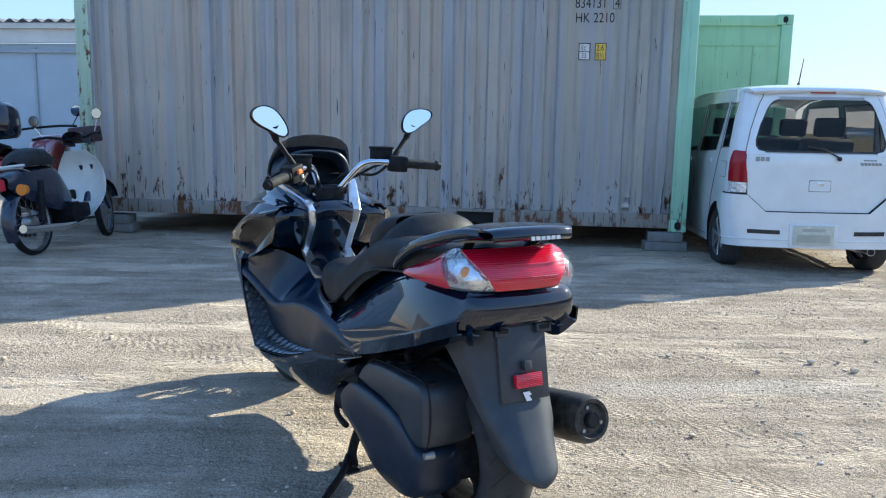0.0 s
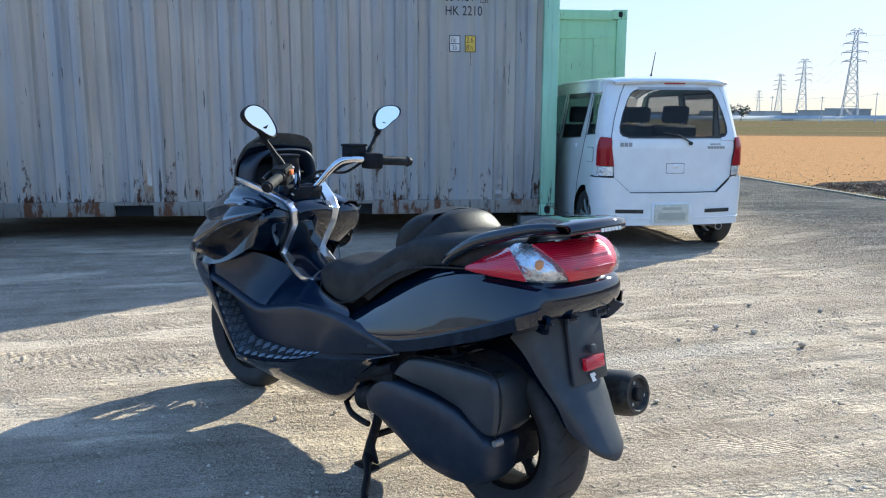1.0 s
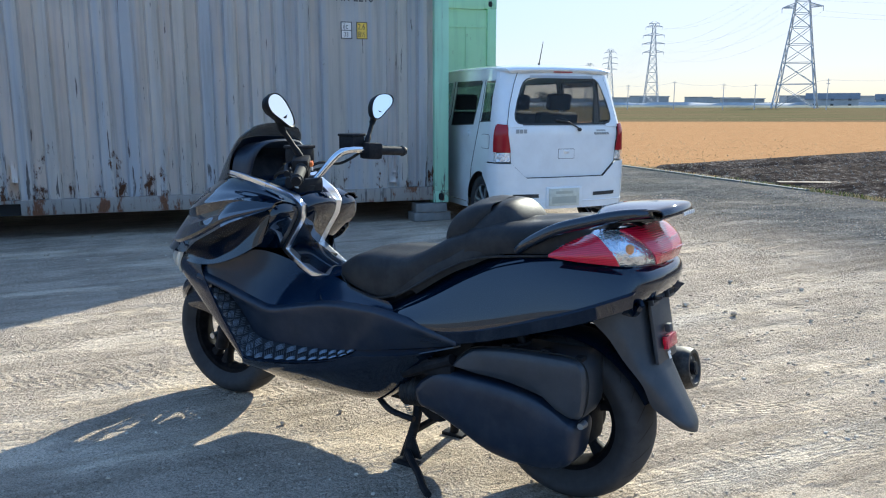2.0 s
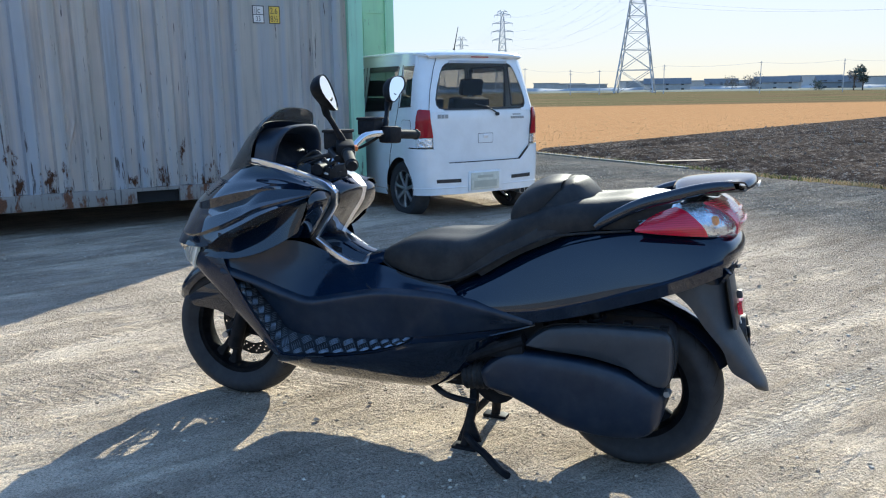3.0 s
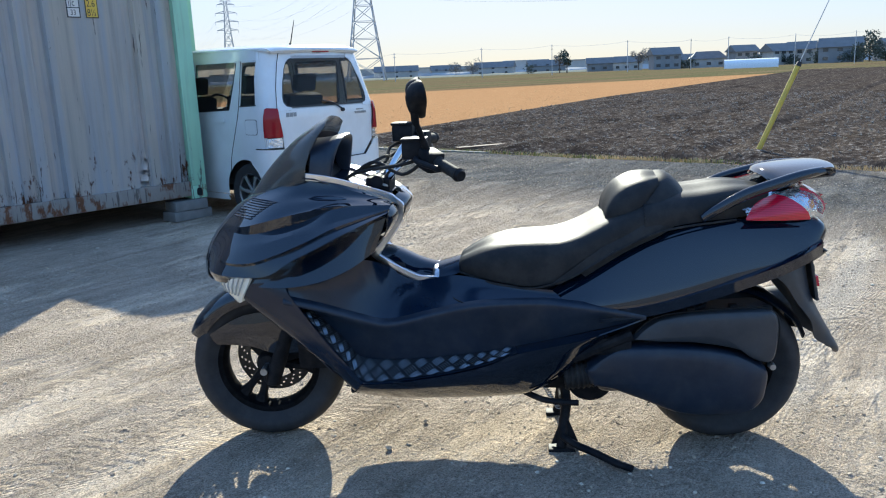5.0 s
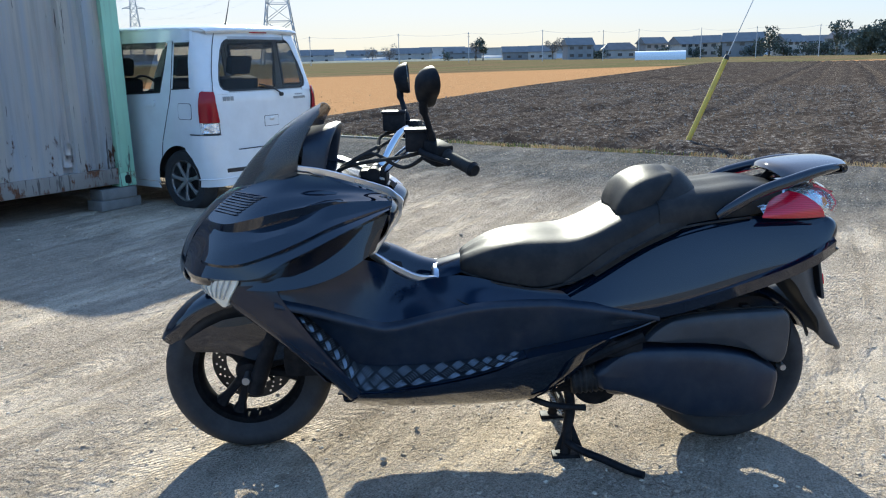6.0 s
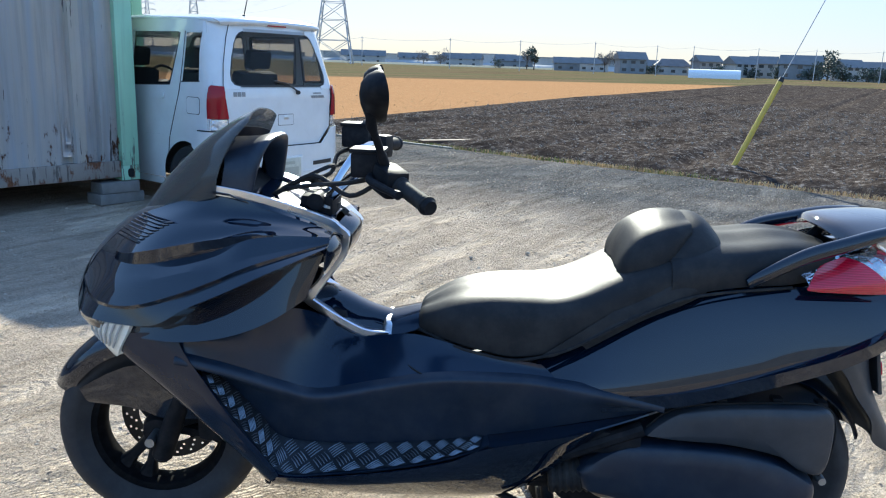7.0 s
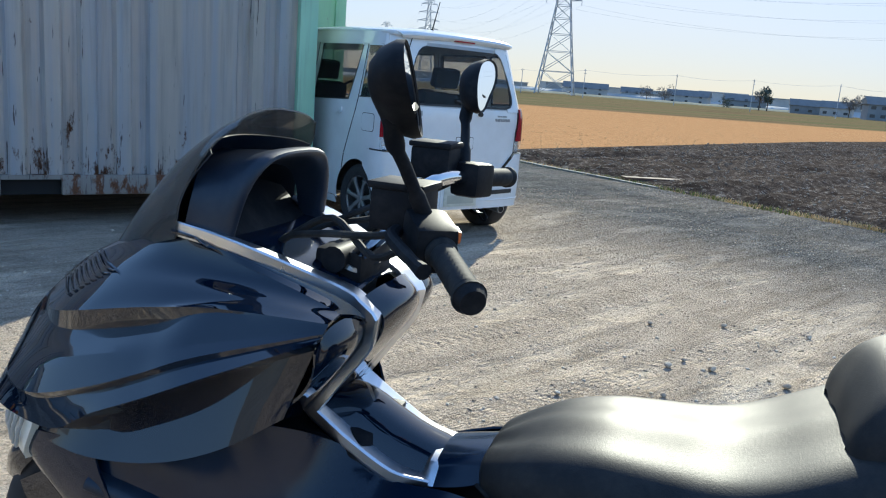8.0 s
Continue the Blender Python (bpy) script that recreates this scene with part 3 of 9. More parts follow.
    part("roof", boxed(0.1, L - 0.1, 0.05, W - 0.05, H - 0.05, H - 0.03), side, e)
    # underframe drawn as one slab, its shade put in as near-black
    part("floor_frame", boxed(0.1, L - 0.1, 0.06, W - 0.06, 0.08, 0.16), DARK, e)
    for x, mt in ((0.08, post_l), (L - 0.08, post_r)):
        for y, r in ((0.09, 0), (W - 0.09, 180)):
            for z in (0.0, H - 0.118):
                mm = pose(x, y, z, 0, 0, r)
                if x < 1:
                    mm = mm @ Matrix.Diagonal((-1, 1, 1, 1))
                if r:
                    mm = mm @ Matrix.Diagonal((-1, 1, 1, 1))
                casting(e, mm, mt)
    return e


CON_Z = 0.185
PITCH = 0.222
grey = shipping_container("shipping_container", pose(-3.73, 7.55, CON_Z), 6.058, 2.438, 2.591, CON_GREY, CON_POST, CON_GREEN, CON_GREEN, SILL,
                          "weathered grey steel shipping container with rust streaks and green posts", [(0.56, 1.0), (4.71, 5.24)], PITCH)
green = shipping_container("shipping_container", pose(3.84, 9.95, 0.07, 0, 0, 90), 6.058, 2.438, 2.438, CON_FRESH, CON_FRESH, CON_FRESH, CON_FRESH, CON_FRESH,
                           "plain light green steel shipping container standing behind the grey one", [(0, 0.12)], 0.3, plain_end=True)


def marks():
    """Lettering and plates painted on the grey container's flat panel."""
    x0, y = 1.215, 7.55 + 0.0085
    def put(body, x, z, size):
        t = text("marking", body, size, Matrix.Translation((x, y - 0.0012, z)) @ pose(0, 0, 0, 90, 0, 0) @ Matrix.Diagonal((0.78, 1, 1, 1)), INK)
        t.parent = grey
        t.matrix_parent_inverse = grey.matrix_world.inverted()
        t["label"] = "black stencilled marking"
    def slab(nm, a, b, c, d, mat, dy=0.001):
        ob = part(nm, boxed(a, b, y - dy - 0.001, y - dy, c, d), mat, grey)
        ob.matrix_parent_inverse = grey.matrix_world.inverted()
        return ob
    put("834131", x0 - 0.005, 2.235, 0.125)
    put("4", x0 + 0.355, 2.235, 0.125)
    put("HK", x0, 2.105, 0.125)
    put("2210", x0 + 0.165, 2.105, 0.125)
    for a, b, c, d in ((0.34, 0.345, 2.222, 2.335), (0.405, 0.41, 2.222, 2.335), (0.345, 0.405, 2.222, 2.227), (0.345, 0.405, 2.33, 2.335)):
        slab("marking", x0 + a, x0 + b, c, d, INK)
    # the two plates
    slab("plate_rim", 1.258, 1.365, 1.765, 1.92, INK)
    slab("plate_field", 1.266, 1.357, 1.845, 1.912, CON_SIDE, 0.002)
    slab("plate_field", 1.266, 1.357, 1.773, 1.838, CON_SIDE, 0.002)
    slab("plate_rim", 1.408, 1.512, 1.765, 1.92, INK)
    slab("plate_field", 1.415, 1.505, 1.772, 1.913, YELLOW_MARK, 0.002)
    y -= 0.002
    put("i|c", 1.275, 1.855, 0.075)
    put("33", 1.285, 1.785, 0.06)
    put("2.6", 1.42, 1.853, 0.075)
    put("8½", 1.42, 1.782, 0.075)


marks()


def support_blocks():
    for x, y, z in ((2.05, 7.62, 0), (2.05, 9.8, 0), (-3.5, 7.62, 0), (-3.5, 9.8, 0)):
        for k in range(2):
            b = link("concrete_block", boxed(-0.10 + 0.03 * k, 0.29 - 0.04 * k, -0.10, 0.10, 0.0, 0.088, 0.008), CONCRETE)
            b.matrix_world = pose(x, y, 0.003 + 0.09 * k, 0, 0, 3 - 5 * k)
            tagged(b, "rough grey concrete block under the container", "concrete block", "container supports")
    for y in (10.3, 15.6):
        for x in (1.6, 3.5):
            b = link("concrete_block", boxed(-0.2, 0.3, -0.1, 0.1, 0.0, 0.175, 0.008), CONCRETE)
            b.matrix_world = pose(x, y, 0.005)
            tagged(b, "rough grey concrete block under the container", "concrete block", "container supports")


support_blocks()


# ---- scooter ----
# blue in the gloss, satin and matte bases stands in for reflected sky
GLOSS = surface("gloss_black_paint_sky_tint", (0.0018, 0.0065, 0.018), 0.035, var=0.2, scale=4, grain=400, relief=0.006, depth=0.0003, dust=0.008, coat=0.6, rvar=0.03)
SATIN = surface("satin_black_plastic_sky_tint", (0.005, 0.013, 0.032), 0.15, var=0.2, scale=5, grain=500, relief=0.06, depth=0.0003, dust=0.012, rvar=0.10)
MATTE = surface("matte_black_plastic_sky_tint", (0.006, 0.014, 0.031), 0.40, var=0.2, scale=6, grain=700, relief=0.3, depth=0.0005, dust=0.05)
GREYPL = surface("grey_black_plastic", (0.022, 0.028, 0.038), 0.42, var=0.18, scale=6, grain=700, relief=0.3, depth=0.0005, dust=0.06)
VINYL = surface("black_vinyl", (0.026, 0.027, 0.029), 0.46, var=0.15, scale=7, grain=420, relief=0.45, depth=0.0007, dust=0.06)
RUBBER = surface("black_rubber", (0.014, 0.015, 0.017), 0.75, var=0.2, scale=9, grain=300, relief=0.3, depth=0.0008, dust=0.10)
TREAD = surface("tyre_rubber", (0.034, 0.035, 0.038), 0.72, var=0.2, scale=12, grain=200, relief=0.4, depth=0.001, dust=0.04)
CHROME = surface("brushed_silver_trim", (0.80, 0.81, 0.84), 0.30, 1.0, var=0.08, scale=9, grain=300, relief=0.05, dust=0.05)
BARCHROME = surface("chrome_tube", (0.72, 0.72, 0.73), 0.10, 1.0, var=0.05, scale=9, relief=0.02)
STEEL = surface("dull_steel", (0.40, 0.40, 0.40), 0.42, 0.9, var=0.2, scale=15, dust=0.15)
BLACKMETAL = surface("black_painted_metal", (0.009, 0.010, 0.013), 0.55, 0.0, var=0.2, scale=12, dust=0.05)
MATPLATE = surface("diamond_mat", (0.075, 0.085, 0.10), 0.35, 0.6, var=0.15, scale=25, grain=300, relief=0.2, dust=0.1)
MATBAR = surface("diamond_bar", (0.29, 0.31, 0.34), 0.30, 0.85, var=0.1, scale=25, relief=0.1)
DISC = surface("worn_disc_steel", (0.10, 0.10, 0.105), 0.38, 0.9, var=0.2, scale=25)
GREYLENS = surface("grey_lens_rib", (0.45, 0.44, 0.40), 0.2, relief=0)
CREAM = surface("cream_white_marking", (0.78, 0.78, 0.76), 0.5, relief=0)
REDSW = surface("red_switch", (0.45, 0.03, 0.02), 0.4, relief=0)
ORANGE = surface("orange_plastic", (0.75, 0.20, 0.04), 0.4, relief=0)

for m_, k_ in ((GLOSS, 0.5), (SATIN, 0.5), (MATTE, 0.5), (GREYPL, 0.55), (VINYL, 0.10), (RUBBER, 0.25), (TREAD, 0.3), (BLACKMETAL, 0.12)):
    m_.node_tree.nodes["Principled BSDF"].inputs["Specular IOR Level"].default_value = k_


def glassy(name, tint, rough, trans, alpha=1.0, ior=1.45):
    m, n, l, p = material(name)
    co = n.new("ShaderNodeTexCoord").outputs["Object"]
    d = tex(n, l, "ShaderNodeTexNoise", 30, co, 5, 0.7)
    p.inputs["Base Color"].default_value = (*tint, 1)
    p.inputs["Transmission Weight"].default_value = trans
    p.inputs["IOR"].default_value = ior
    p.inputs["Alpha"].default_value = alpha
    l.new(calc(n, l, "ADD", calc(n, l, "MULTIPLY", d.outputs["Fac"], 0.12), rough - 0.05, True), p.inputs["Roughness"])
    return m


SMOKE = glassy("smoked_screen", (0.09, 0.086, 0.078), 0.05, 0.0, 0.70)
REDLENS = glassy("red_lens", (0.80, 0.012, 0.035), 0.06, 0.35)


def lens_flutes(m, scale):
    """Fine moulded flutes inside a lamp lens."""
    n, l = m.node_tree.nodes, m.node_tree.links
    w = n.new("ShaderNodeTexWave")
    w.bands_direction = "Z"
    w.inputs["Scale"].default_value = scale
    w.inputs["Distortion"].default_value = 0.4
    l.new(n.new("ShaderNodeTexCoord").outputs["Object"], w.inputs["Vector"])
    p = n["Principled BSDF"]
    bump(n, l, p, w.outputs["Fac"], 0.35, 0.002)
    l.new(ramp(n, l, w.outputs["Fac"], [(0.0, (0.60, 0.005, 0.030)), (1.0, (0.80, 0.009, 0.052))]).outputs["Color"], p.inputs["Base Color"])
    p.inputs["Coat Weight"].default_value = 1.0


lens_flutes(REDLENS, 70.0)
CLEARLENS = glassy("clear_lens", (0.86, 0.88, 0.9), 0.05, 0.6, 0.14)
AMBER = glassy("amber_lens", (0.95, 0.35, 0.03), 0.1, 0.4)
REFLECT = surface("lamp_reflector", (0.72, 0.73, 0.76), 0.12, 1.0, var=0.3, scale=40, grain=38, relief=0.9, depth=0.012)
MIRROR = material("mirror_glass")
MIRROR[3].inputs["Metallic"].default_value = 1.0
MIRROR[3].inputs["Roughness"].default_value = 0.015
MIRROR[3].inputs["Base Color"].default_value = (0.86, 0.88, 0.9, 1)
MIRROR = MIRROR[0]

SCOOT = pose(-0.11, 3.262, 0.0, 0, 0, 126.0)
scooter = empty("scooter", SCOOT)
tagged(scooter, "glossy black maxi scooter parked on its centre stand on gravel", "scooter")


def both(name, make, mat, label="", **k):
    """The same part on the left and on the right."""
    b = make()
    part(name, flipped(b), mat, scooter, label, **k)
    return part(name, b, mat, scooter, label, **k)


def wheel(parent, m, R, width, rim_r, mat_rim, spokes, tread_n, twin=False):
    """A cast wheel: tyre with grooves, rim, spokes, hub, discs are added apart."""
    w = empty("wheel")
    w.parent = parent
    w.matrix_local = m
    hw = width / 2
    bm = bmesh.new()
    prof = []
    for i in range(15):
        a = math.pi * (i / 14 - 0.5) * 1.25
        prof.append((R - 0.032 * (1 - math.cos(a)) * 1.35 - 0.0, hw * math.sin(a) / math.sin(math.pi * 0.625) * 1.0))
    prof = [(rim_r + 0.002, -hw * 0.72), (rim_r + 0.02, -hw * 0.86)] + prof + [(rim_r + 0.02, hw * 0.86), (rim_r + 0.002, hw * 0.72)]
    lathe(bm, prof, 72)
    part("tyre", bm, TREAD, w, "black road tyre with a grooved tread")
    # flat dark strips over the tyre put in the shade of its grooves
    gb = bmesh.new()
    for s in (-1, 1):
        for i in range(tread_n):
            a0 = 2 * math.pi * i / tread_n
            prev = None
            for f in range(8):
                a = 0.12 + 0.95 * f / 7
                r, y = R + 0.0008 - 0.0432 * (1 - math.cos(a)), s * hw * math.sin(a) / math.sin(math.pi * 0.625)
                turn = a0 + 0.20 * (f / 7) ** 1.3 + (0.5 if s > 0 else 0.0) * 2 * math.pi / tread_n
                wid = 0.016 * (1 - 0.5 * abs(f / 3.5 - 1))
                row = [gb.verts.new((r * math.cos(turn + q), y, r * math.sin(turn + q))) for q in (-wid / 2, wid / 2)]
                if prev:
                    gb.faces.new((prev[0], prev[1], row[1], row[0]))
                prev = row
    part("tread_groove", gb, DARK, w)
    bm = bmesh.new()
    lathe(bm, [(rim_r + 0.004, -hw * 0.74), (rim_r + 0.004, -hw * 0.66), (rim_r - 0.012, -hw * 0.62), (rim_r - 0.022, -hw * 0.3), (rim_r - 0.022, hw * 0.3), (rim_r - 0.012, hw * 0.62), (rim_r + 0.004, hw * 0.66), (rim_r + 0.004, hw * 0.74)], 64)
    bmesh.ops.solidify(bm, geom=bm.faces[:], thickness=0.004)
    part("rim", bm, mat_rim, w, "black cast rim")
    for i in range(spokes * 2 if twin else spokes):
        a = 2 * math.pi * (i // 2 + 0.5) / spokes + (0.21 if i % 2 else -0.21) if twin else 2 * math.pi * (i + 0.15) / spokes
        d, u = Vector((math.cos(a), 0, math.sin(a))), Vector((-math.sin(a), 0, math.cos(a)))
        bm = bmesh.new()
        prev = None
        for rr, hwid, th in ((0.03, 0.017, 0.030), (0.09, 0.014, 0.024), (rim_r - 0.05, 0.014, 0.020), (rim_r - 0.018, 0.024, 0.024)) if twin else ((0.03, 0.020, 0.026), (0.09, 0.014, 0.020), (rim_r - 0.05, 0.014, 0.018), (rim_r - 0.018, 0.024, 0.022)):
            rg = ring(bm, d * rr, u, Vector((0, 1, 0)), hwid, th, 12, 3.0)
            if prev:
                bridge(bm, prev, rg)
            prev = rg
        part("spoke", bm, mat_rim, w)
    bm = bmesh.new()
    lathe(bm, [(0.0, -0.06), (0.035, -0.06), (0.045, -0.03), (0.045, 0.03), (0.035, 0.06), (0.0, 0.06)], 24)
    part("hub", bm, mat_rim, w)
    return w


def brake_disc(parent, y, r):
    bm = bmesh.new()
    seg, lanes = 120, 9
    R0, R1 = r * 0.66, r
    G = []
    for i in range(seg):
        a = 2 * math.pi * i / seg
        G.append([bm.verts.new(((R0 + (R1 - R0) * k / lanes) * math.cos(a), 0, (R0 + (R1 - R0) * k / lanes) * math.sin(a))) for k in range(lanes + 1)])
    for i in range(seg):
        A, B = G[i], G[(i + 1) % seg]
        for k in range(lanes):
            if (i % 6, k) in ((0, 2), (2, 4), (4, 6)):
                continue
            bm.faces.new((A[k], A[k + 1], B[k + 1], B[k]))
    bmesh.ops.solidify(bm, geom=bm.faces[:], thickness=0.004)
    ob = part("brake_disc", bm, DISC, parent, "drilled steel brake disc")
    ob.location.y = y
    for i in range(5):
        a = 2 * math.pi * i / 5
        bm = tube(bmesh.new(), [(0.04 * math.cos(a), y, 0.04 * math.sin(a)), (R0 * 1.03 * math.cos(a + 0.3), y, R0 * 1.03 * math.sin(a + 0.3))], 0.007, 6)
        part("disc_arm", bm, BLACKMETAL, parent)


def build_wheels():
    steer = pose(0, 0, 0.262) @ pose(0, 0, 0, 0, 0, 5)
    fw = wheel(scooter, steer, 0.262, 0.118, 0.172, BLACKMETAL, 3, 26, True)
    brake_disc(fw, -0.066, 0.134)
    # fork legs, calliper, front mudguard turn with the wheel
    for y in (0.095, -0.095):
        bm = bmesh.new()
        tube(bm, curve_pts([(-0.02, y, -0.055), (-0.03, y, -0.02), (-0.075, y, 0.10), (-0.155, y, 0.30), (-0.20, y, 0.42)], 4), [0.018] * 2 + [0.026] * 9 + [0.021] * 6, 14)
        ob = part("fork_leg", bm, BLACKMETAL, scooter, "black fork leg")
        ob.matrix_local = steer
    bm = bmesh.new()
    tube(bm, [(0, -0.12, 0), (0, 0.12, 0)], 0.012, 12)
    part("axle", bm, STEEL, scooter).matrix_local = steer
    bm = boxed(-0.16, -0.06, -0.105, -0.055, -0.02, 0.07, 0.012, pose(0, 0, 0, 0, -25, 0))
    part("brake_calliper", bm, BLACKMETAL, scooter).matrix_local = steer
    rows = []
    for a, w in ((24, 0.035), (38, 0.062), (60, 0.072), (85, 0.075), (112, 0.078), (140, 0.07)):
        c, s = math.cos(radians(a)), math.sin(radians(a))
        r = 0.285
        rows.append([((r - 0.055) * c, w + 0.008, (r - 0.055) * s), ((r - 0.02) * c, w + 0.004, (r - 0.02) * s), (r * c, w * 0.62, r * s), ((r + 0.006) * c, 0, (r + 0.006) * s)])
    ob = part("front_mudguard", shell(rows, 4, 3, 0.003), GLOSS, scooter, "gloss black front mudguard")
    ob.matrix_local = steer
    flap = [[(0.18, 0.078, 0.125), (0.06, 0.09, 0.19), (-0.07, 0.10, 0.20), (-0.17, 0.10, 0.17)],
            [(0.165, 0.083, 0.10), (0.05, 0.10, 0.13), (-0.06, 0.108, 0.13), (-0.15, 0.105, 0.12)],
            [(0.155, 0.08, 0.09), (0.04, 0.098, 0.085), (-0.04, 0.105, 0.06), (-0.12, 0.10, 0.06)]]
    for s in (1, -1):
        b = patch(flap, 3, 3, 0.003)
        if s < 0:
            b = flipped(b)
        ob = part("mudguard_side", b, GLOSS, scooter)
        ob.matrix_local = steer
    rw = wheel(scooter, pose(-1.505, 0, 0.252), 0.25, 0.145, 0.155, BLACKMETAL, 5, 24)
    bm = bmesh.new()
    lathe(bm, [(0.0, 0.05), (0.075, 0.05), (0.085, 0.03), (0.085, -0.05), (0.0, -0.05)], 32)
    part("brake_drum", bm, BLACKMETAL, rw)


build_wheels()


# front cowl: rows from the upper edge down, each from the nose to the rider
COWL_TOP = [
    [(-0.20, 0.160, 0.905), (-0.25, 0.168, 0.898), (-0.31, 0.168, 0.882), (-0.38, 0.164, 0.862), (-0.435, 0.163, 0.846), (-0.462, 0.165, 0.838), (-0.480, 0.168, 0.832)],
    [(-0.022, 0.10, 0.843), (-0.095, 0.166, 0.842), (-0.16, 0.196, 0.844), (-0.24, 0.207, 0.848), (-0.32, 0.208, 0.846), (-0.40, 0.199, 0.840), (-0.481, 0.186, 0.831)],
    [(0.070, 0.110, 0.768), (-0.004, 0.190, 0.768), (-0.075, 0.228, 0.784), (-0.158, 0.240, 0.804), (-0.235, 0.243, 0.820), (-0.335, 0.238, 0.833), (-0.481, 0.204, 0.828)],
]
COWL_LOW = [
    COWL_TOP[2],
    [(0.082, 0.112, 0.755), (0.0, 0.188, 0.746), (-0.070, 0.219, 0.752), (-0.152, 0.229, 0.771), (-0.232, 0.235, 0.793), (-0.334, 0.238, 0.828), (-0.481, 0.206, 0.825)],
    [(0.110, 0.118, 0.712), (0.03, 0.208, 0.702), (-0.055, 0.252, 0.716), (-0.16, 0.268, 0.746), (-0.24, 0.270, 0.768), (-0.32, 0.266, 0.789), (-0.480, 0.211, 0.820)],
    [(0.123, 0.120, 0.688), (0.048, 0.224, 0.668), (-0.05, 0.280, 0.672), (-0.16, 0.296, 0.706), (-0.25, 0.295, 0.743), (-0.33, 0.283, 0.778), (-0.480, 0.214, 0.817)],
    [(0.126, 0.120, 0.682), (0.052, 0.221, 0.660), (-0.055, 0.274, 0.663), (-0.163, 0.290, 0.697), (-0.252, 0.290, 0.735), (-0.335, 0.280, 0.771), (-0.479, 0.215, 0.814)],
    [(0.140, 0.125, 0.632), (0.060, 0.238, 0.628), (-0.10, 0.296, 0.634), (-0.19, 0.312, 0.682), (-0.27, 0.311, 0.719), (-0.36, 0.298, 0.762), (-0.475, 0.232, 0.808)],
    [(0.138, 0.124, 0.615), (0.060, 0.230, 0.616), (-0.118, 0.262, 0.622), (-0.20, 0.238, 0.668), (-0.28, 0.228, 0.704), (-0.36, 0.220, 0.744), (-0.468, 0.212, 0.792)],
    [(0.128, 0.120, 0.583), (0.050, 0.225, 0.600), (-0.10, 0.272, 0.594), (-0.19, 0.276, 0.596), (-0.28, 0.272, 0.614), (-0.36, 0.256, 0.646), (-0.43, 0.222, 0.690)],
]


def creased(rows, nv=6, k=3, thick=0.004):
    """A panel folded along its rows: smooth along each row, straight from row to row."""
    C = [curve_pts(r, nv) for r in rows]
    bm = bmesh.new()
    G = []
    for a, b in zip(C, C[1:]):
        for q in range(k):
            G.append([bm.verts.new(p.lerp(r, q / k)) for p, r in zip(a, b)])
    G.append([bm.verts.new(p) for p in C[-1]])
    grid_faces(bm, G)
    bmesh.ops.recalc_face_normals(bm, faces=bm.faces)
    bmesh.ops.solidify(bm, geom=bm.faces[:] + bm.edges[:] + bm.verts[:], thickness=thick)
    return bm


def cowl_rib(f):
    """One of the fine ribs in the cowl's brow beside the screen."""
    out = Vector((0.002, 0.003, 0.002))
    P = [Vector(COWL_TOP[1][i]).lerp(Vector(COWL_TOP[2][i]), f) + out for i in range(3)]
    P[2] = P[1].lerp(P[2], 0.55 - 0.5 * f)
    return tube(bmesh.new(), curve_pts(P, 6), 0.0015, 6)


for f_ in (0.04, 0.13, 0.22, 0.31, 0.40, 0.49, 0.58, 0.67):
    both("cowl_rib", lambda: cowl_rib(f_), GLOSS)
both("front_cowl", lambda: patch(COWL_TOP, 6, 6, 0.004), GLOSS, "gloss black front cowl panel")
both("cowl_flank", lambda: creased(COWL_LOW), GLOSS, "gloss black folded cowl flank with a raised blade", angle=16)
both("brow_edge", lambda: tube(bmesh.new(), curve_pts([(-0.022, 0.100, 0.844), (-0.070, 0.147, 0.845), (-0.115, 0.178, 0.843), (-0.150, 0.196, 0.836)], 5), 0.0028, 6), SATIN)


def nose():
    rows = [
        [(-0.20, 0.160, 0.905), (-0.17, 0.12, 0.905), (-0.14, 0.06, 0.905), (-0.13, 0, 0.905)],
        [(-0.022, 0.10, 0.843), (0.010, 0.07, 0.835), (0.03, 0.035, 0.83), (0.036, 0, 0.828)],
        [(0.08, 0.11, 0.758), (0.10, 0.075, 0.758), (0.112, 0.035, 0.757), (0.115, 0, 0.756)],
        [(0.123, 0.12, 0.688), (0.145, 0.08, 0.688), (0.158, 0.04, 0.688), (0.161, 0, 0.688)],
        [(0.14, 0.125, 0.628), (0.165, 0.08, 0.628), (0.178, 0.04, 0.628), (0.182, 0, 0.628)],
        [(0.128, 0.12, 0.583), (0.15, 0.08, 0.580), (0.16, 0.04, 0.578), (0.165, 0, 0.576)],
        [(0.02, 0.12, 0.555), (0.04, 0.08, 0.55), (0.05, 0.04, 0.548), (0.05, 0, 0.547)],
    ]
    return shell(rows, 4, 4, 0.004)


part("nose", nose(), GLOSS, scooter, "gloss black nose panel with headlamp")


def signal():
    rows = [[(0.078, 0.186, 0.610), (0.04, 0.228, 0.615), (0.0, 0.256, 0.622), (-0.058, 0.275, 0.636)],
            [(0.075, 0.19, 0.590), (0.04, 0.232, 0.588), (0.0, 0.257, 0.590), (-0.04, 0.271, 0.60)],
            [(0.06, 0.195, 0.570), (0.03, 0.23, 0.562), (0.0, 0.25, 0.558), (-0.02, 0.262, 0.566)],
            [(0.03, 0.205, 0.548), (0.015, 0.225, 0.540), (0.0, 0.238, 0.538), (-0.01, 0.25, 0.545)]]
    return patch(rows, 4, 4, 0.012)


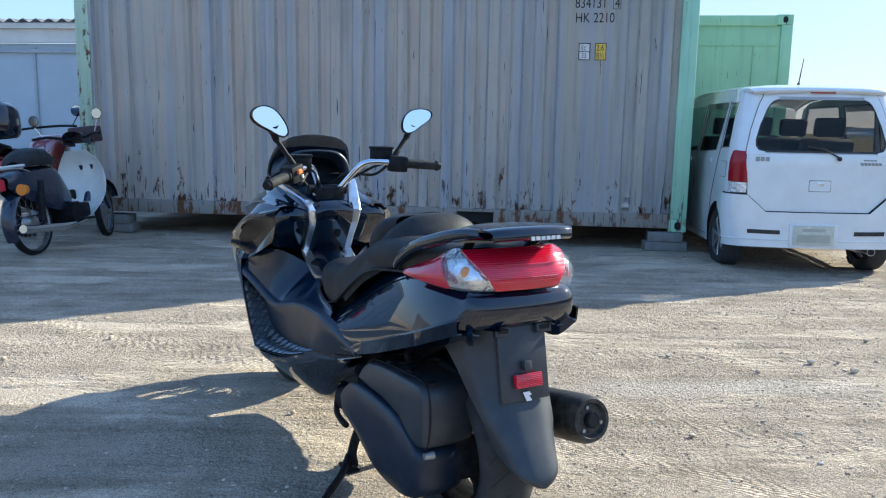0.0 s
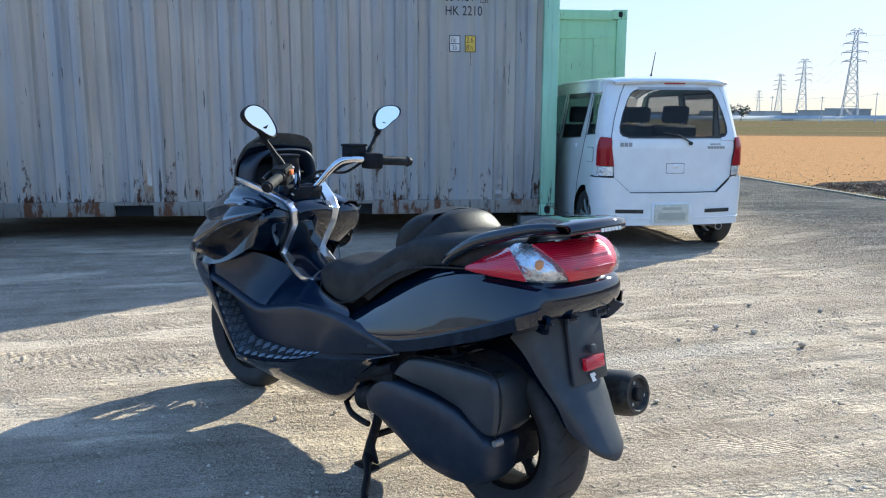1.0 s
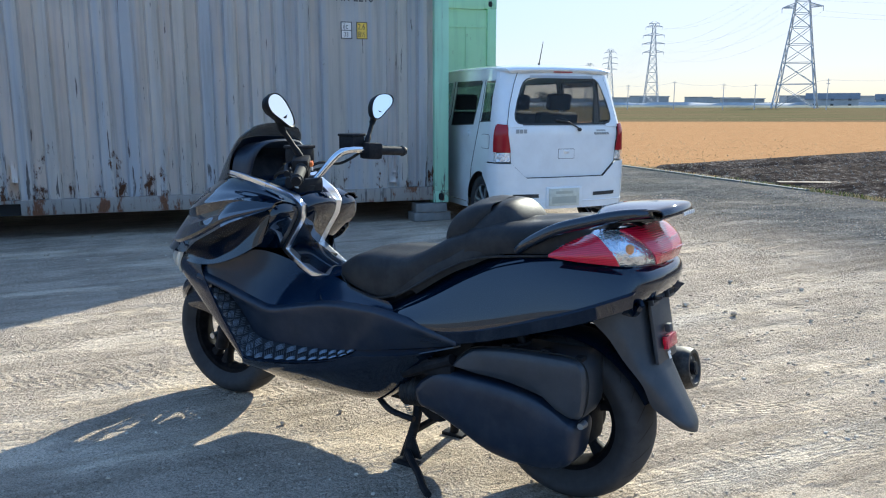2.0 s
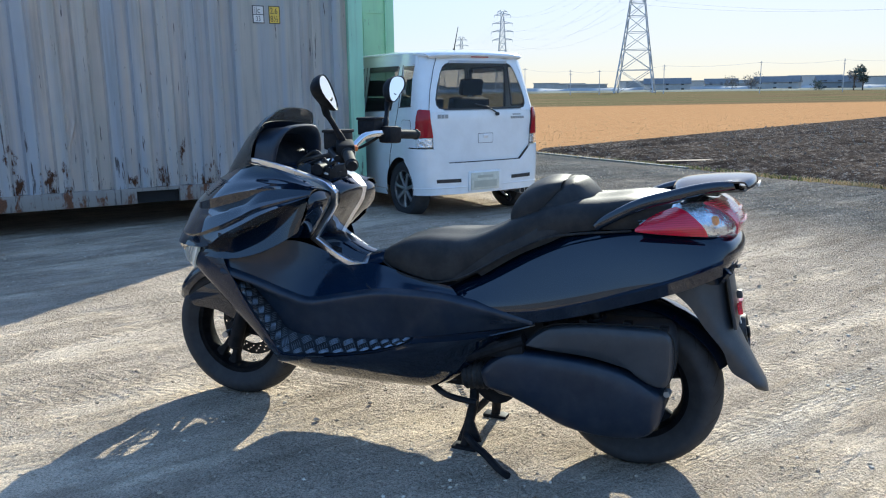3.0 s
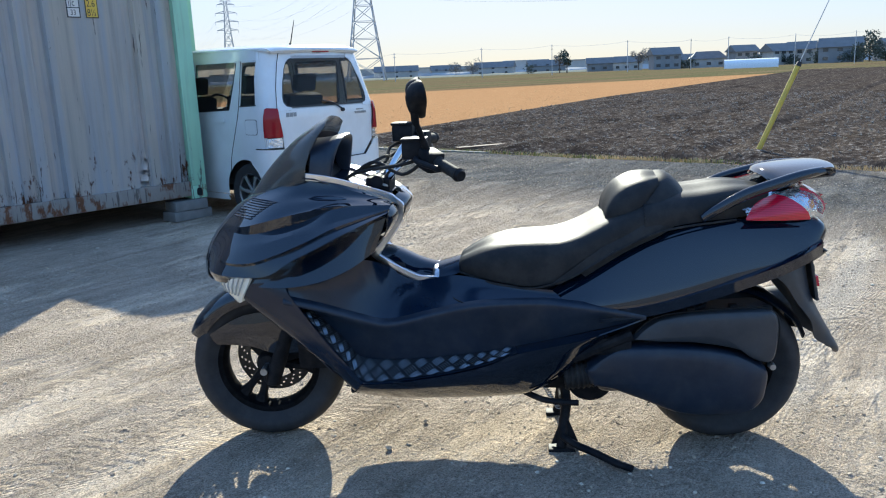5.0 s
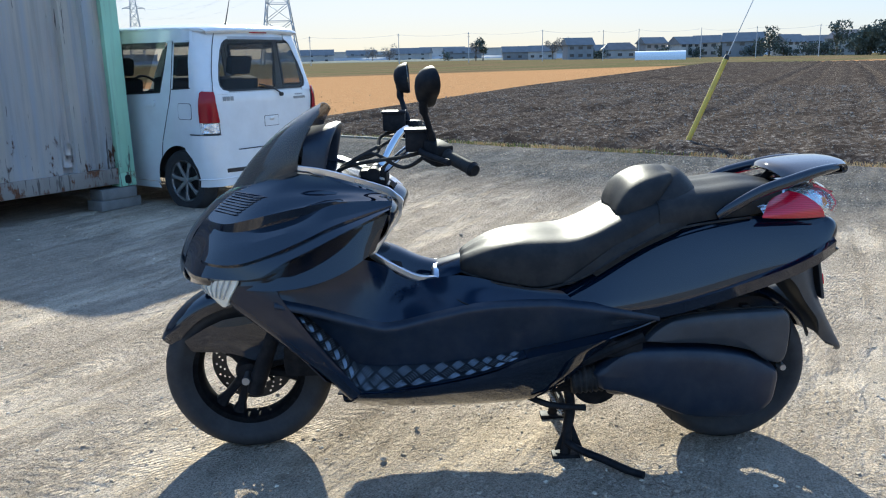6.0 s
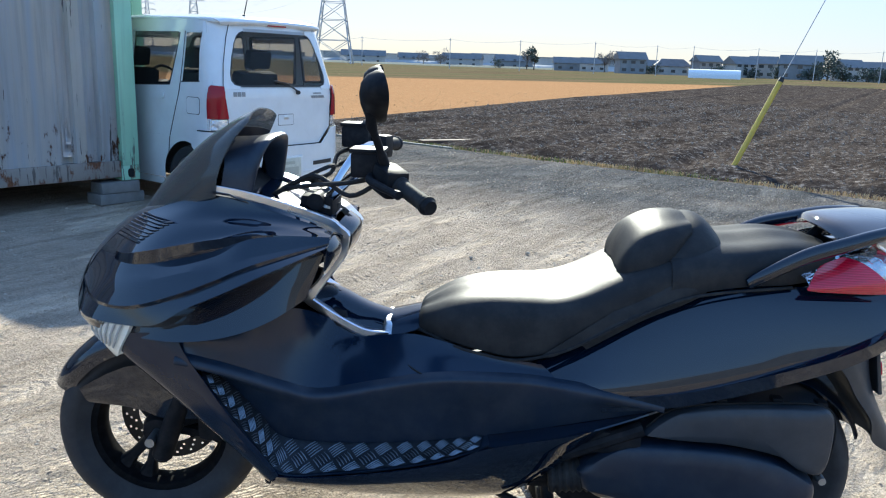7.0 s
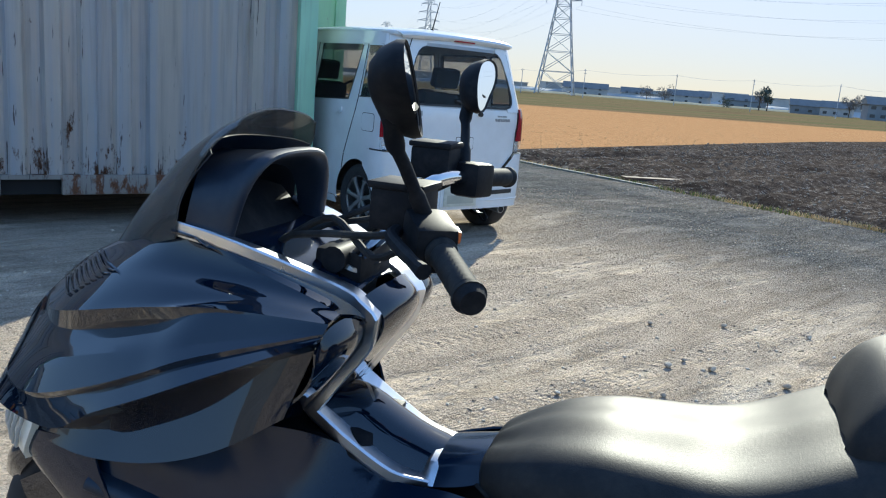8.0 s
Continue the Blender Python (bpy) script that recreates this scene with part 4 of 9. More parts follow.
# opaque pale base takes the place of sunlight shining through the lens
both("front_signal", signal, surface("pale_signal_lens", (0.88, 0.84, 0.72), 0.2, var=0.06, scale=60, grain=120, relief=0.2, depth=0.002), "milky clear turn signal lens")

for k_ in range(6):
    q_ = (k_ + 0.7) / 6.6
    both("signal_rib", lambda: tube(bmesh.new(), [Vector((0.078, 0.186, 0.610)).lerp(Vector((-0.058, 0.275, 0.636)), q_) + Vector((0.004, 0.012 * math.sin(q_ * 3.1) + 0.004, 0)), Vector((0.075, 0.19, 0.590)).lerp(Vector((-0.04, 0.271, 0.60)), q_) + Vector((0.005, 0.014 * math.sin(q_ * 3.1) + 0.005, 0)), Vector((0.06, 0.195, 0.572)).lerp(Vector((-0.02, 0.262, 0.568)), q_) + Vector((0.004, 0.012 * math.sin(q_ * 3.1) + 0.003, 0))], 0.0028, 6), GREYLENS)


def leg():
    """The gloss strip from the signal down to the belly."""
    rows = [[(0.05, 0.19, 0.60), (0.0, 0.19, 0.545), (-0.05, 0.19, 0.497), (-0.14, 0.19, 0.425), (-0.238, 0.19, 0.353), (-0.335, 0.18, 0.243)],
            [(0.02, 0.245, 0.60), (-0.03, 0.252, 0.545), (-0.10, 0.255, 0.485), (-0.19, 0.256, 0.405), (-0.28, 0.255, 0.325), (-0.35, 0.235, 0.236)],
            [(-0.06, 0.264, 0.606), (-0.115, 0.272, 0.56), (-0.175, 0.278, 0.50), (-0.252, 0.281, 0.415), (-0.322, 0.282, 0.335), (-0.372, 0.272, 0.268)],
            [(-0.15, 0.262, 0.612), (-0.165, 0.272, 0.575), (-0.205, 0.280, 0.52), (-0.275, 0.283, 0.42), (-0.338, 0.283, 0.345), (-0.378, 0.282, 0.29)]]
    return patch(rows, 4, 4, 0.004)


both("leg_panel", leg, SATIN, "satin black leg panel")


def under_cowl():
    rows = [[(-0.02, 0.16, 0.56), (-0.14, 0.17, 0.42), (-0.30, 0.17, 0.26)], [(-0.05, 0.0, 0.53), (-0.17, 0.0, 0.42), (-0.32, 0.0, 0.25)]]
    return shell(rows, 3, 3, 0.004)


part("inner_shield", under_cowl(), MATTE, scooter)


# windscreen and visor
def screen():
    rows = [
        [(-0.215, 0.172, 0.900), (-0.14, 0.14, 0.876), (-0.03, 0.085, 0.835), (0.03, 0, 0.818)],
        [(-0.222, 0.174, 0.95), (-0.165, 0.145, 0.935), (-0.085, 0.085, 0.918), (-0.048, 0, 0.922)],
        [(-0.240, 0.165, 1.00), (-0.205, 0.140, 1.003), (-0.155, 0.08, 1.003), (-0.138, 0, 1.008)],
        [(-0.262, 0.150, 1.04), (-0.246, 0.128, 1.05), (-0.225, 0.072, 1.058), (-0.218, 0, 1.062)],
        [(-0.280, 0.120, 1.066), (-0.276, 0.095, 1.079), (-0.272, 0.05, 1.087), (-0.270, 0, 1.090)],
    ]
    return shell(rows, 5, 5, 0.003)


part("windscreen", screen(), SMOKE, scooter, "smoke-tinted short windscreen")


def lower_screen():
    rows = [
        [(-0.213, 0.166, 0.900), (-0.14, 0.132, 0.870), (-0.037, 0.080, 0.828), (0.018, 0, 0.810)],
        [(-0.219, 0.167, 0.95), (-0.168, 0.138, 0.932), (-0.092, 0.080, 0.912), (-0.056, 0, 0.914)],
        [(-0.234, 0.160, 0.99), (-0.204, 0.134, 0.985), (-0.16, 0.076, 0.983), (-0.143, 0, 0.988)],
        [(-0.256, 0.145, 1.026), (-0.238, 0.122, 1.034), (-0.214, 0.068, 1.040), (-0.205, 0, 1.043)],
    ]
    return shell(rows, 4, 4, 0.002)


part("screen_mask", lower_screen(), MATTE, scooter, "black band inside the screen foot")


def visor():
    rows = [
        [(-0.222, 0.164, 0.90), (-0.234, 0.156, 0.972), (-0.214, 0.105, 1.004), (-0.182, 0, 1.018)],
        [(-0.255, 0.160, 0.90), (-0.258, 0.148, 0.972), (-0.258, 0.098, 1.012), (-0.255, 0, 1.022)],
        [(-0.288, 0.150, 0.90), (-0.298, 0.138, 0.975), (-0.305, 0.092, 1.022), (-0.308, 0, 1.032)],
        [(-0.283, 0.128, 0.90), (-0.300, 0.118, 0.968), (-0.314, 0.080, 1.012), (-0.318, 0, 1.022)],
        [(-0.25, 0.125, 0.90), (-0.25, 0.112, 0.955), (-0.25, 0.075, 0.99), (-0.25, 0, 0.998)],
    ]
    return shell(rows, 4, 4, 0.003)


part("instrument_visor", visor(), MATTE, scooter, "matte black instrument visor")
part("instrument_panel", shell([[(-0.215, 0.125, 0.95), (-0.215, 0.06, 0.965), (-0.215, 0, 0.968)], [(-0.27, 0.125, 0.895), (-0.27, 0.06, 0.893), (-0.27, 0, 0.892)]], 3, 3, 0.01), BLACKMETAL, scooter, "dark instrument panel")


# chrome trim, dash, glove boxes, tunnel
TRIM = [(-0.212, 0.165, 0.913), (-0.294, 0.150, 0.899), (-0.390, 0.118, 0.866), (-0.464, 0.092, 0.836), (-0.494, 0.083, 0.809), (-0.487, 0.080, 0.770), (-0.445, 0.080, 0.710), (-0.402, 0.082, 0.647), (-0.458, 0.080, 0.611), (-0.537, 0.077, 0.570), (-0.598, 0.074, 0.562)]
TRIM_W = [0.003, 0.015, 0.017, 0.019, 0.019, 0.016, 0.014, 0.016, 0.018, 0.018, 0.014]


def trim_strip():
    bm = bmesh.new()
    P = curve_pts(TRIM, 6)
    for k in (3, 4, 6, 7):
        for q in range(7):
            P[k * 6 + q] = Vector(TRIM[k]).lerp(Vector(TRIM[k + 1]), q / 6)
    W = [TRIM_W[min(int(i / 6), 10)] * (1 - (i % 6) / 6) + TRIM_W[min(int(i / 6) + 1, 10)] * ((i % 6) / 6) for i in range(len(P))]
    rows = []
    for i, p in enumerate(P):
        d = (P[min(i + 1, len(P) - 1)] - P[max(i - 1, 0)]).normalized()
        out = (Vector((0, 1, 0)) - d * d.y).normalized()
        nrm = d.cross(out).normalized()
        w = W[i]
        rows.append([bm.verts.new(p + out * a * w + nrm * b) for a, b in ((-1.0, -0.008), (-1.0, 0.004), (-0.88, 0.008), (0.88, 0.008), (1.10, 0.002), (1.16, -0.012), (0.9, -0.014))])
    grid_faces(bm, rows, True)
    bm.faces.new(rows[0])
    bm.faces.new(rows[-1][::-1])
    return bm


both("chrome_trim", trim_strip, CHROME, "brushed silver zigzag trim", angle=22)


def span_rows(idx, inset, drop):
    """Rows across the middle, hung between the two trims."""
    return [[(TRIM[i][0] + drop, TRIM[i][1] - inset, TRIM[i][2]), (TRIM[i][0] + drop * 1.6, (TRIM[i][1] - inset) * 0.55, TRIM[i][2] + b * 0.8), (TRIM[i][0] + drop * 1.9, 0, TRIM[i][2] + b)] for i, b in idx]


part("dash_deck", shell(span_rows([(0, -0.012), (1, -0.004), (2, 0.008), (3, 0.012)], 0.008, 0.0), 4, 4, 0.004), SATIN, scooter, "satin black dash deck")
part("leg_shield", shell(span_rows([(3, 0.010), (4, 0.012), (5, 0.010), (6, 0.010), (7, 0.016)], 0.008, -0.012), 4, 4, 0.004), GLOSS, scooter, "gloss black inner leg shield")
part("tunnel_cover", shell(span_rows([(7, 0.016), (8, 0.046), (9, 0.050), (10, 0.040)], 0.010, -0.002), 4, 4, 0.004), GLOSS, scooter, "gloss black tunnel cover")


def glove_box():
    rows = [[(-0.486, 0.094, 0.812), (-0.480, 0.150, 0.822), (-0.476, 0.200, 0.815), (-0.474, 0.222, 0.790)],
            [(-0.482, 0.090, 0.776), (-0.496, 0.145, 0.786), (-0.488, 0.195, 0.782), (-0.470, 0.222, 0.752)],
            [(-0.442, 0.090, 0.715), (-0.456, 0.140, 0.722), (-0.452, 0.190, 0.720), (-0.444, 0.218, 0.715)],
            [(-0.398, 0.090, 0.650), (-0.402, 0.135, 0.656), (-0.395, 0.185, 0.664), (-0.38, 0.21, 0.67)]]
    return patch(rows, 4, 4, 0.004)


def deck_side():
    """The shoulder between the trim and the cowl's upper edge."""
    outer = [COWL_TOP[0][k] for k in (0, 2, 3, 4, 6)]
    inner = [(x, y + 0.010, z - 0.004) for x, y, z in TRIM[:5]]
    mid = [((a[0] + b[0]) / 2, (a[1] + b[1]) / 2, (a[2] + b[2]) / 2 + 0.004) for a, b in zip(outer, inner)]
    return patch([outer, mid, inner], 4, 4, 0.004)


both("dash_shoulder", deck_side, GLOSS, "gloss black shoulder beside the trim")
both("glove_box", glove_box, GLOSS, "gloss black glove box lid")
bm = bmesh.new()
lathe(bm, [(0.0, 0.006), (0.014, 0.006), (0.016, 0.0), (0.0, 0.0)], 20, "z")
k = part("ignition_lock", bm, STEEL, scooter)
k.matrix_local = pose(-0.44, 0.05, 0.868, 0, -20, 0)
part("knee_seam", tube(bmesh.new(), curve_pts([(-0.600, 0.085, 0.562), (-0.625, 0.125, 0.545), (-0.66, 0.18, 0.528), (-0.69, 0.203, 0.520)], 4), 0.0022, 6), DARK, scooter)
BAND = ((0.086, 0.0), (0.055, 0.026), (0.0, 0.034), (-0.055, 0.026), (-0.086, 0.0))
part("trim_bridge", creased([[(x, y, base + z) for y, z in BAND] for x, base in ((-0.584, 0.562), (-0.590, 0.567), (-0.606, 0.567))], 5, 2, 0.003), CHROME, scooter, "brushed silver band before the seat")
both("filler_lid", lambda: patch([[(-0.602, 0.086, 0.566), (-0.64, 0.084, 0.574), (-0.676, 0.08, 0.586)], [(-0.600, 0.05, 0.596), (-0.64, 0.05, 0.606), (-0.672, 0.045, 0.616)], [(-0.60, 0.0, 0.604), (-0.64, 0.0, 0.614), (-0.672, 0, 0.622)]], 3, 3, 0.004), SATIN, "black filler lid")


# middle body
SIDE = [(-0.150, 0.262, 0.565), (-0.255, 0.245, 0.536), (-0.383, 0.222, 0.490), (-0.463, 0.208, 0.470), (-0.59, 0.205, 0.496), (-0.724, 0.205, 0.522), (-0.884, 0.205, 0.529), (-0.996, 0.21, 0.524)]


def flank():
    top = [(-0.135, 0.262, 0.608), (-0.27, 0.238, 0.638), (-0.385, 0.185, 0.655), (-0.462, 0.098, 0.606), (-0.54, 0.092, 0.566), (-0.67, 0.13, 0.588), (-0.83, 0.172, 0.564), (-0.96, 0.19, 0.552)]
    mid = [((a[0] + b[0]) / 2, (a[1] + b[1]) / 2 - 0.006, (a[2] + b[2]) / 2) for a, b in zip(top, SIDE)]
    return patch([top, mid, SIDE], 4, 5, 0.004)


both("flank_panel", flank, SATIN, "satin black flank panel under the trim")

MAT_IN = [(-0.195, 0.225, 0.525), (-0.25, 0.212, 0.475), (-0.315, 0.206, 0.405), (-0.372, 0.200, 0.344), (-0.52, 0.200, 0.338), (-0.66, 0.200, 0.348), (-0.77, 0.200, 0.362), (-0.86, 0.205, 0.382)]
MAT_OUT = [(-0.208, 0.276, 0.512), (-0.262, 0.278, 0.440), (-0.322, 0.279, 0.362), (-0.380, 0.279, 0.292), (-0.50, 0.275, 0.297), (-0.64, 0.270, 0.318), (-0.76, 0.262, 0.345), (-0.85, 0.245, 0.375)]


def lower_side():
    top = SIDE + [(-1.236, 0.205, 0.488)]
    bot = [(a[0], a[1] + 0.001, a[2] - 0.002) for a in MAT_IN] + [(-1.236, 0.20, 0.462)]
    mid = [((a[0] + b[0]) / 2, (a[1] + b[1]) / 2 + 0.010, (a[2] + b[2]) / 2) for a, b in zip(top, bot)]
    ledge = [(x, y + 0.016, z - 0.006) for x, y, z in top]
    face = [(x, y + 0.019, z - 0.022) for x, y, z in top]
    inner = [(x, y - 0.004, z + 0.004) for x, y, z in top]
    return patch([inner, ledge, face, mid, bot], 4, 5, 0.004)


both("rear_ledge", lambda: patch([[(-0.845, 0.206, 0.381), (-0.95, 0.205, 0.400), (-1.05, 0.203, 0.420), (-1.15, 0.201, 0.442), (-1.236, 0.198, 0.463)], [(-0.85, 0.232, 0.380), (-0.95, 0.226, 0.396), (-1.05, 0.219, 0.415), (-1.15, 0.210, 0.439), (-1.236, 0.200, 0.465)], [(-0.85, 0.254, 0.373), (-0.95, 0.244, 0.389), (-1.05, 0.231, 0.409), (-1.15, 0.217, 0.437), (-1.236, 0.202, 0.465)]], 3, 4, 0.003), GLOSS)
both("side_panel", lower_side, MATTE, "matte black side panel")
both("foot_board", lambda: patch([MAT_IN, [((a[0] + b[0]) / 2, (a[1] + b[1]) / 2, (a[2] + b[2]) / 2 - 0.002) for a, b in zip(MAT_IN, MAT_OUT)], MAT_OUT], 3, 5, 0.004), MATTE, "foot board")


def mat_sheet():
    """Diamond plate foot mat: a sheet with rows of raised bars, in patches that turn."""
    rows = dense([MAT_IN, [((a[0] + b[0]) / 2, (a[1] + b[1]) / 2, (a[2] + b[2]) / 2 - 0.002) for a, b in zip(MAT_IN, MAT_OUT)], MAT_OUT], 6, 12)
    nu, nv = len(rows) - 1, len(rows[0]) - 1
    up = Vector((-0.25, 0.35, 0.9)).normalized()

    def at(u, v):
        a, b = u * nu, v * nv
        i, j = min(int(a), nu - 1), min(int(b), nv - 1)
        fa, fb = a - i, b - j
        return rows[i][j].lerp(rows[i + 1][j], fa).lerp(rows[i][j + 1].lerp(rows[i + 1][j + 1], fa), fb)

    bm = bmesh.new()
    G = [[bm.verts.new(at(0.06 + 0.88 * u / 8, 0.03 + 0.92 * v / 48) + up * 0.004) for v in range(49)] for u in range(9)]
    grid_faces(bm, G)
    bmesh.ops.solidify(bm, geom=bm.faces[:], thickness=0.002)
    sheet, bm = bm, bmesh.new()
    # checker of small squares set cornerwise, five bars in each
    long, wide, cell = 0.80, 0.076, 0.030
    for i in range(-4, 44):
        for j in range(-44, 44):
            c = Vector(((i + j) * cell * 0.7071, (i - j) * cell * 0.7071))
            if not (0.035 < c.x / long < 0.945 and 0.10 < c.y / wide < 0.92):
                continue
            d, e = Vector((0.7071, 0.7071)), Vector((0.7071, -0.7071))
            if (i + j) % 2:
                d, e = e, d
            for k in range(5):
                a, b = [c + e * (k - 2) * cell * 0.18 + d * h * cell * 0.40 for h in (-1, 1)]
                pa, pb = [at(min(max(q.y / wide, 0.05), 0.95), q.x / long) + up * 0.005 for q in (a, b)]
                tube(bm, [pa, pa.lerp(pb, 0.5) + up * 0.0022, pb], [0.0008, 0.0016, 0.0008], 5, False)
    return sheet, bm


sheet, bars = mat_sheet()
for s_, b_ in ((flipped(sheet), flipped(bars)), (sheet, bars)):
    fm_ = part("foot_mat", s_, MATPLATE, scooter, "diamond plate pattern foot mat")
    fm_ = part("raised_bar", b_, MATBAR, fm_, "bright raised bars")
    fm_["kind"] = "stuff"


def belly():
    top = [(-0.378, 0.282, 0.288), (-0.50, 0.279, 0.293), (-0.64, 0.275, 0.314), (-0.76, 0.268, 0.340), (-0.85, 0.255, 0.372), (-1.05, 0.232, 0.408), (-1.236, 0.202, 0.464)]
    m1 = [(-0.35, 0.255, 0.255), (-0.50, 0.262, 0.262), (-0.64, 0.262, 0.278), (-0.76, 0.258, 0.298), (-0.86, 0.246, 0.322), (-1.00, 0.226, 0.365), (-1.15, 0.20, 0.43)]
    bot = [(-0.315, 0.17, 0.218), (-0.46, 0.185, 0.206), (-0.62, 0.19, 0.208), (-0.76, 0.188, 0.212), (-0.88, 0.182, 0.222), (-0.98, 0.175, 0.27), (-1.06, 0.17, 0.35)]
    low = [(-0.30, 0.10, 0.215), (-0.46, 0.11, 0.196), (-0.62, 0.11, 0.196), (-0.76, 0.11, 0.2), (-0.88, 0.10, 0.208), (-0.96, 0.10, 0.25), (-1.02, 0.10, 0.32)]
    return patch([top, m1, bot, low], 4, 5, 0.004)


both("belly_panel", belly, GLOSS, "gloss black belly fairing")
part("belly_pan", shell([[(-0.29, 0.13, 0.222), (-0.29, 0.06, 0.21), (-0.29, 0, 0.208)], [(-0.62, 0.13, 0.2), (-0.62, 0.06, 0.19), (-0.62, 0, 0.188)], [(-0.95, 0.12, 0.225), (-0.95, 0.06, 0.21), (-0.95, 0, 0.205)]], 3, 3, 0.004), MATTE, scooter)
part("frame_core", add(add(boxed(-1.25, -0.45, -0.15, 0.15, 0.23, 0.5, 0.03), boxed(-0.50, -0.12, -0.10, 0.10, 0.26, 0.62, 0.03)), add(boxed(-1.28, -0.85, -0.14, 0.14, 0.50, 0.62, 0.03), boxed(-1.66, -1.24, -0.12, 0.12, 0.575, 0.66, 0.03))), BLACKMETAL, scooter)


# seat
def seat_rows(st):
    out = []
    for x, zb, zt, wb, wt in st:
        h = zt - zb
        out.append([(x, wb, zb), (x, wb * 1.01 + 0.003, zb + h * 0.40), (x, (wb + wt) / 2 + 0.008, zb + h * 0.74), (x, wt * 0.90, zt - h * 0.09), (x, wt * 0.45, zt - 0.006), (x, 0, zt)])
    return out


SEAT_A = [(-0.668, 0.595, 0.602, 0.028, 0.018), (-0.674, 0.59, 0.628, 0.081, 0.051), (-0.70, 0.586, 0.646, 0.109, 0.078), (-0.76, 0.577, 0.676, 0.142, 0.110), (-0.83, 0.566, 0.694, 0.160, 0.130), (-0.90, 0.560, 0.699, 0.169, 0.143), (-0.985, 0.578, 0.703, 0.175, 0.152), (-1.05, 0.612, 0.722, 0.177, 0.155), (-1.115, 0.650, 0.755, 0.177, 0.152), (-1.18, 0.688, 0.789, 0.176, 0.147), (-1.26, 0.720, 0.818, 0.173, 0.144)]
part("seat", shell(seat_rows(SEAT_A), 5, 5, 0.003), VINYL, scooter, "black vinyl rider seat")
SEAT_B = [(-1.235, 0.712, 0.811, 0.175, 0.145), (-1.3, 0.734, 0.828, 0.171, 0.138), (-1.4, 0.75, 0.834, 0.163, 0.133), (-1.5, 0.757, 0.846, 0.152, 0.127), (-1.585, 0.775, 0.838, 0.133, 0.106), (-1.63, 0.8, 0.818, 0.109, 0.083), (-1.645, 0.81, 0.801, 0.085, 0.064)]
part("pillion_seat", shell(seat_rows(SEAT_B), 5, 5, 0.003), VINYL, scooter, "black vinyl pillion seat")


def seat_wing():
    """The raised cuff that sweeps up from the seat's side to behind the back pad."""
    a = [(-0.955, 0.182, 0.566), (-1.04, 0.186, 0.630), (-1.12, 0.180, 0.690), (-1.185, 0.152, 0.752), (-1.245, 0.132, 0.822), (-1.275, 0.08, 0.868), (-1.28, 0, 0.882)]
    b = [(-0.99, 0.187, 0.572), (-1.09, 0.190, 0.632), (-1.18, 0.188, 0.695), (-1.25, 0.174, 0.765), (-1.295, 0.138, 0.835), (-1.315, 0.08, 0.871), (-1.322, 0, 0.880)]
    c = [(-1.04, 0.185, 0.60), (-1.15, 0.188, 0.668), (-1.25, 0.186, 0.715), (-1.31, 0.166, 0.765), (-1.345, 0.123, 0.815), (-1.358, 0.07, 0.836), (-1.362, 0, 0.843)]
    d = [(-1.06, 0.180, 0.59), (-1.18, 0.180, 0.665), (-1.28, 0.176, 0.712), (-1.335, 0.152, 0.745), (-1.365, 0.11, 0.785), (-1.376, 0.06, 0.80), (-1.380, 0, 0.806)]
    return shell([a, b, c, d], 4, 5, 0.004)


part("seat_wing", seat_wing(), VINYL, scooter, "black vinyl cuff round the back pad")


def back_pad():
    rows = []
    for x, zb, zt, w in ((-1.126, 0.752, 0.770, 0.095), (-1.134, 0.738, 0.806, 0.122), (-1.160, 0.726, 0.850, 0.140), (-1.205, 0.745, 0.877, 0.147), (-1.245, 0.785, 0.886, 0.140), (-1.283, 0.835, 0.885, 0.112)):
        rows.append([(x, w, zb), (x, w + 0.004, zb + (zt - zb) * 0.5), (x, w * 0.88, zb + (zt - zb) * 0.80), (x, w * 0.5, zt - 0.008), (x, 0, zt)])
    return shell(rows, 5, 5, 0.003)


part("back_pad", back_pad(), VINYL, scooter, "padded black rider back rest")
both("seat_piping", lambda: tube(bmesh.new(), curve_pts([(-0.672, 0.088, 0.588), (-0.76, 0.154, 0.573), (-0.83, 0.172, 0.562), (-0.90, 0.182, 0.556), (-0.985, 0.188, 0.577), (-1.05, 0.192, 0.608), (-1.18, 0.192, 0.684), (-1.30, 0.185, 0.73), (-1.50, 0.166, 0.753)], 4), 0.0035, 6), RUBBER)


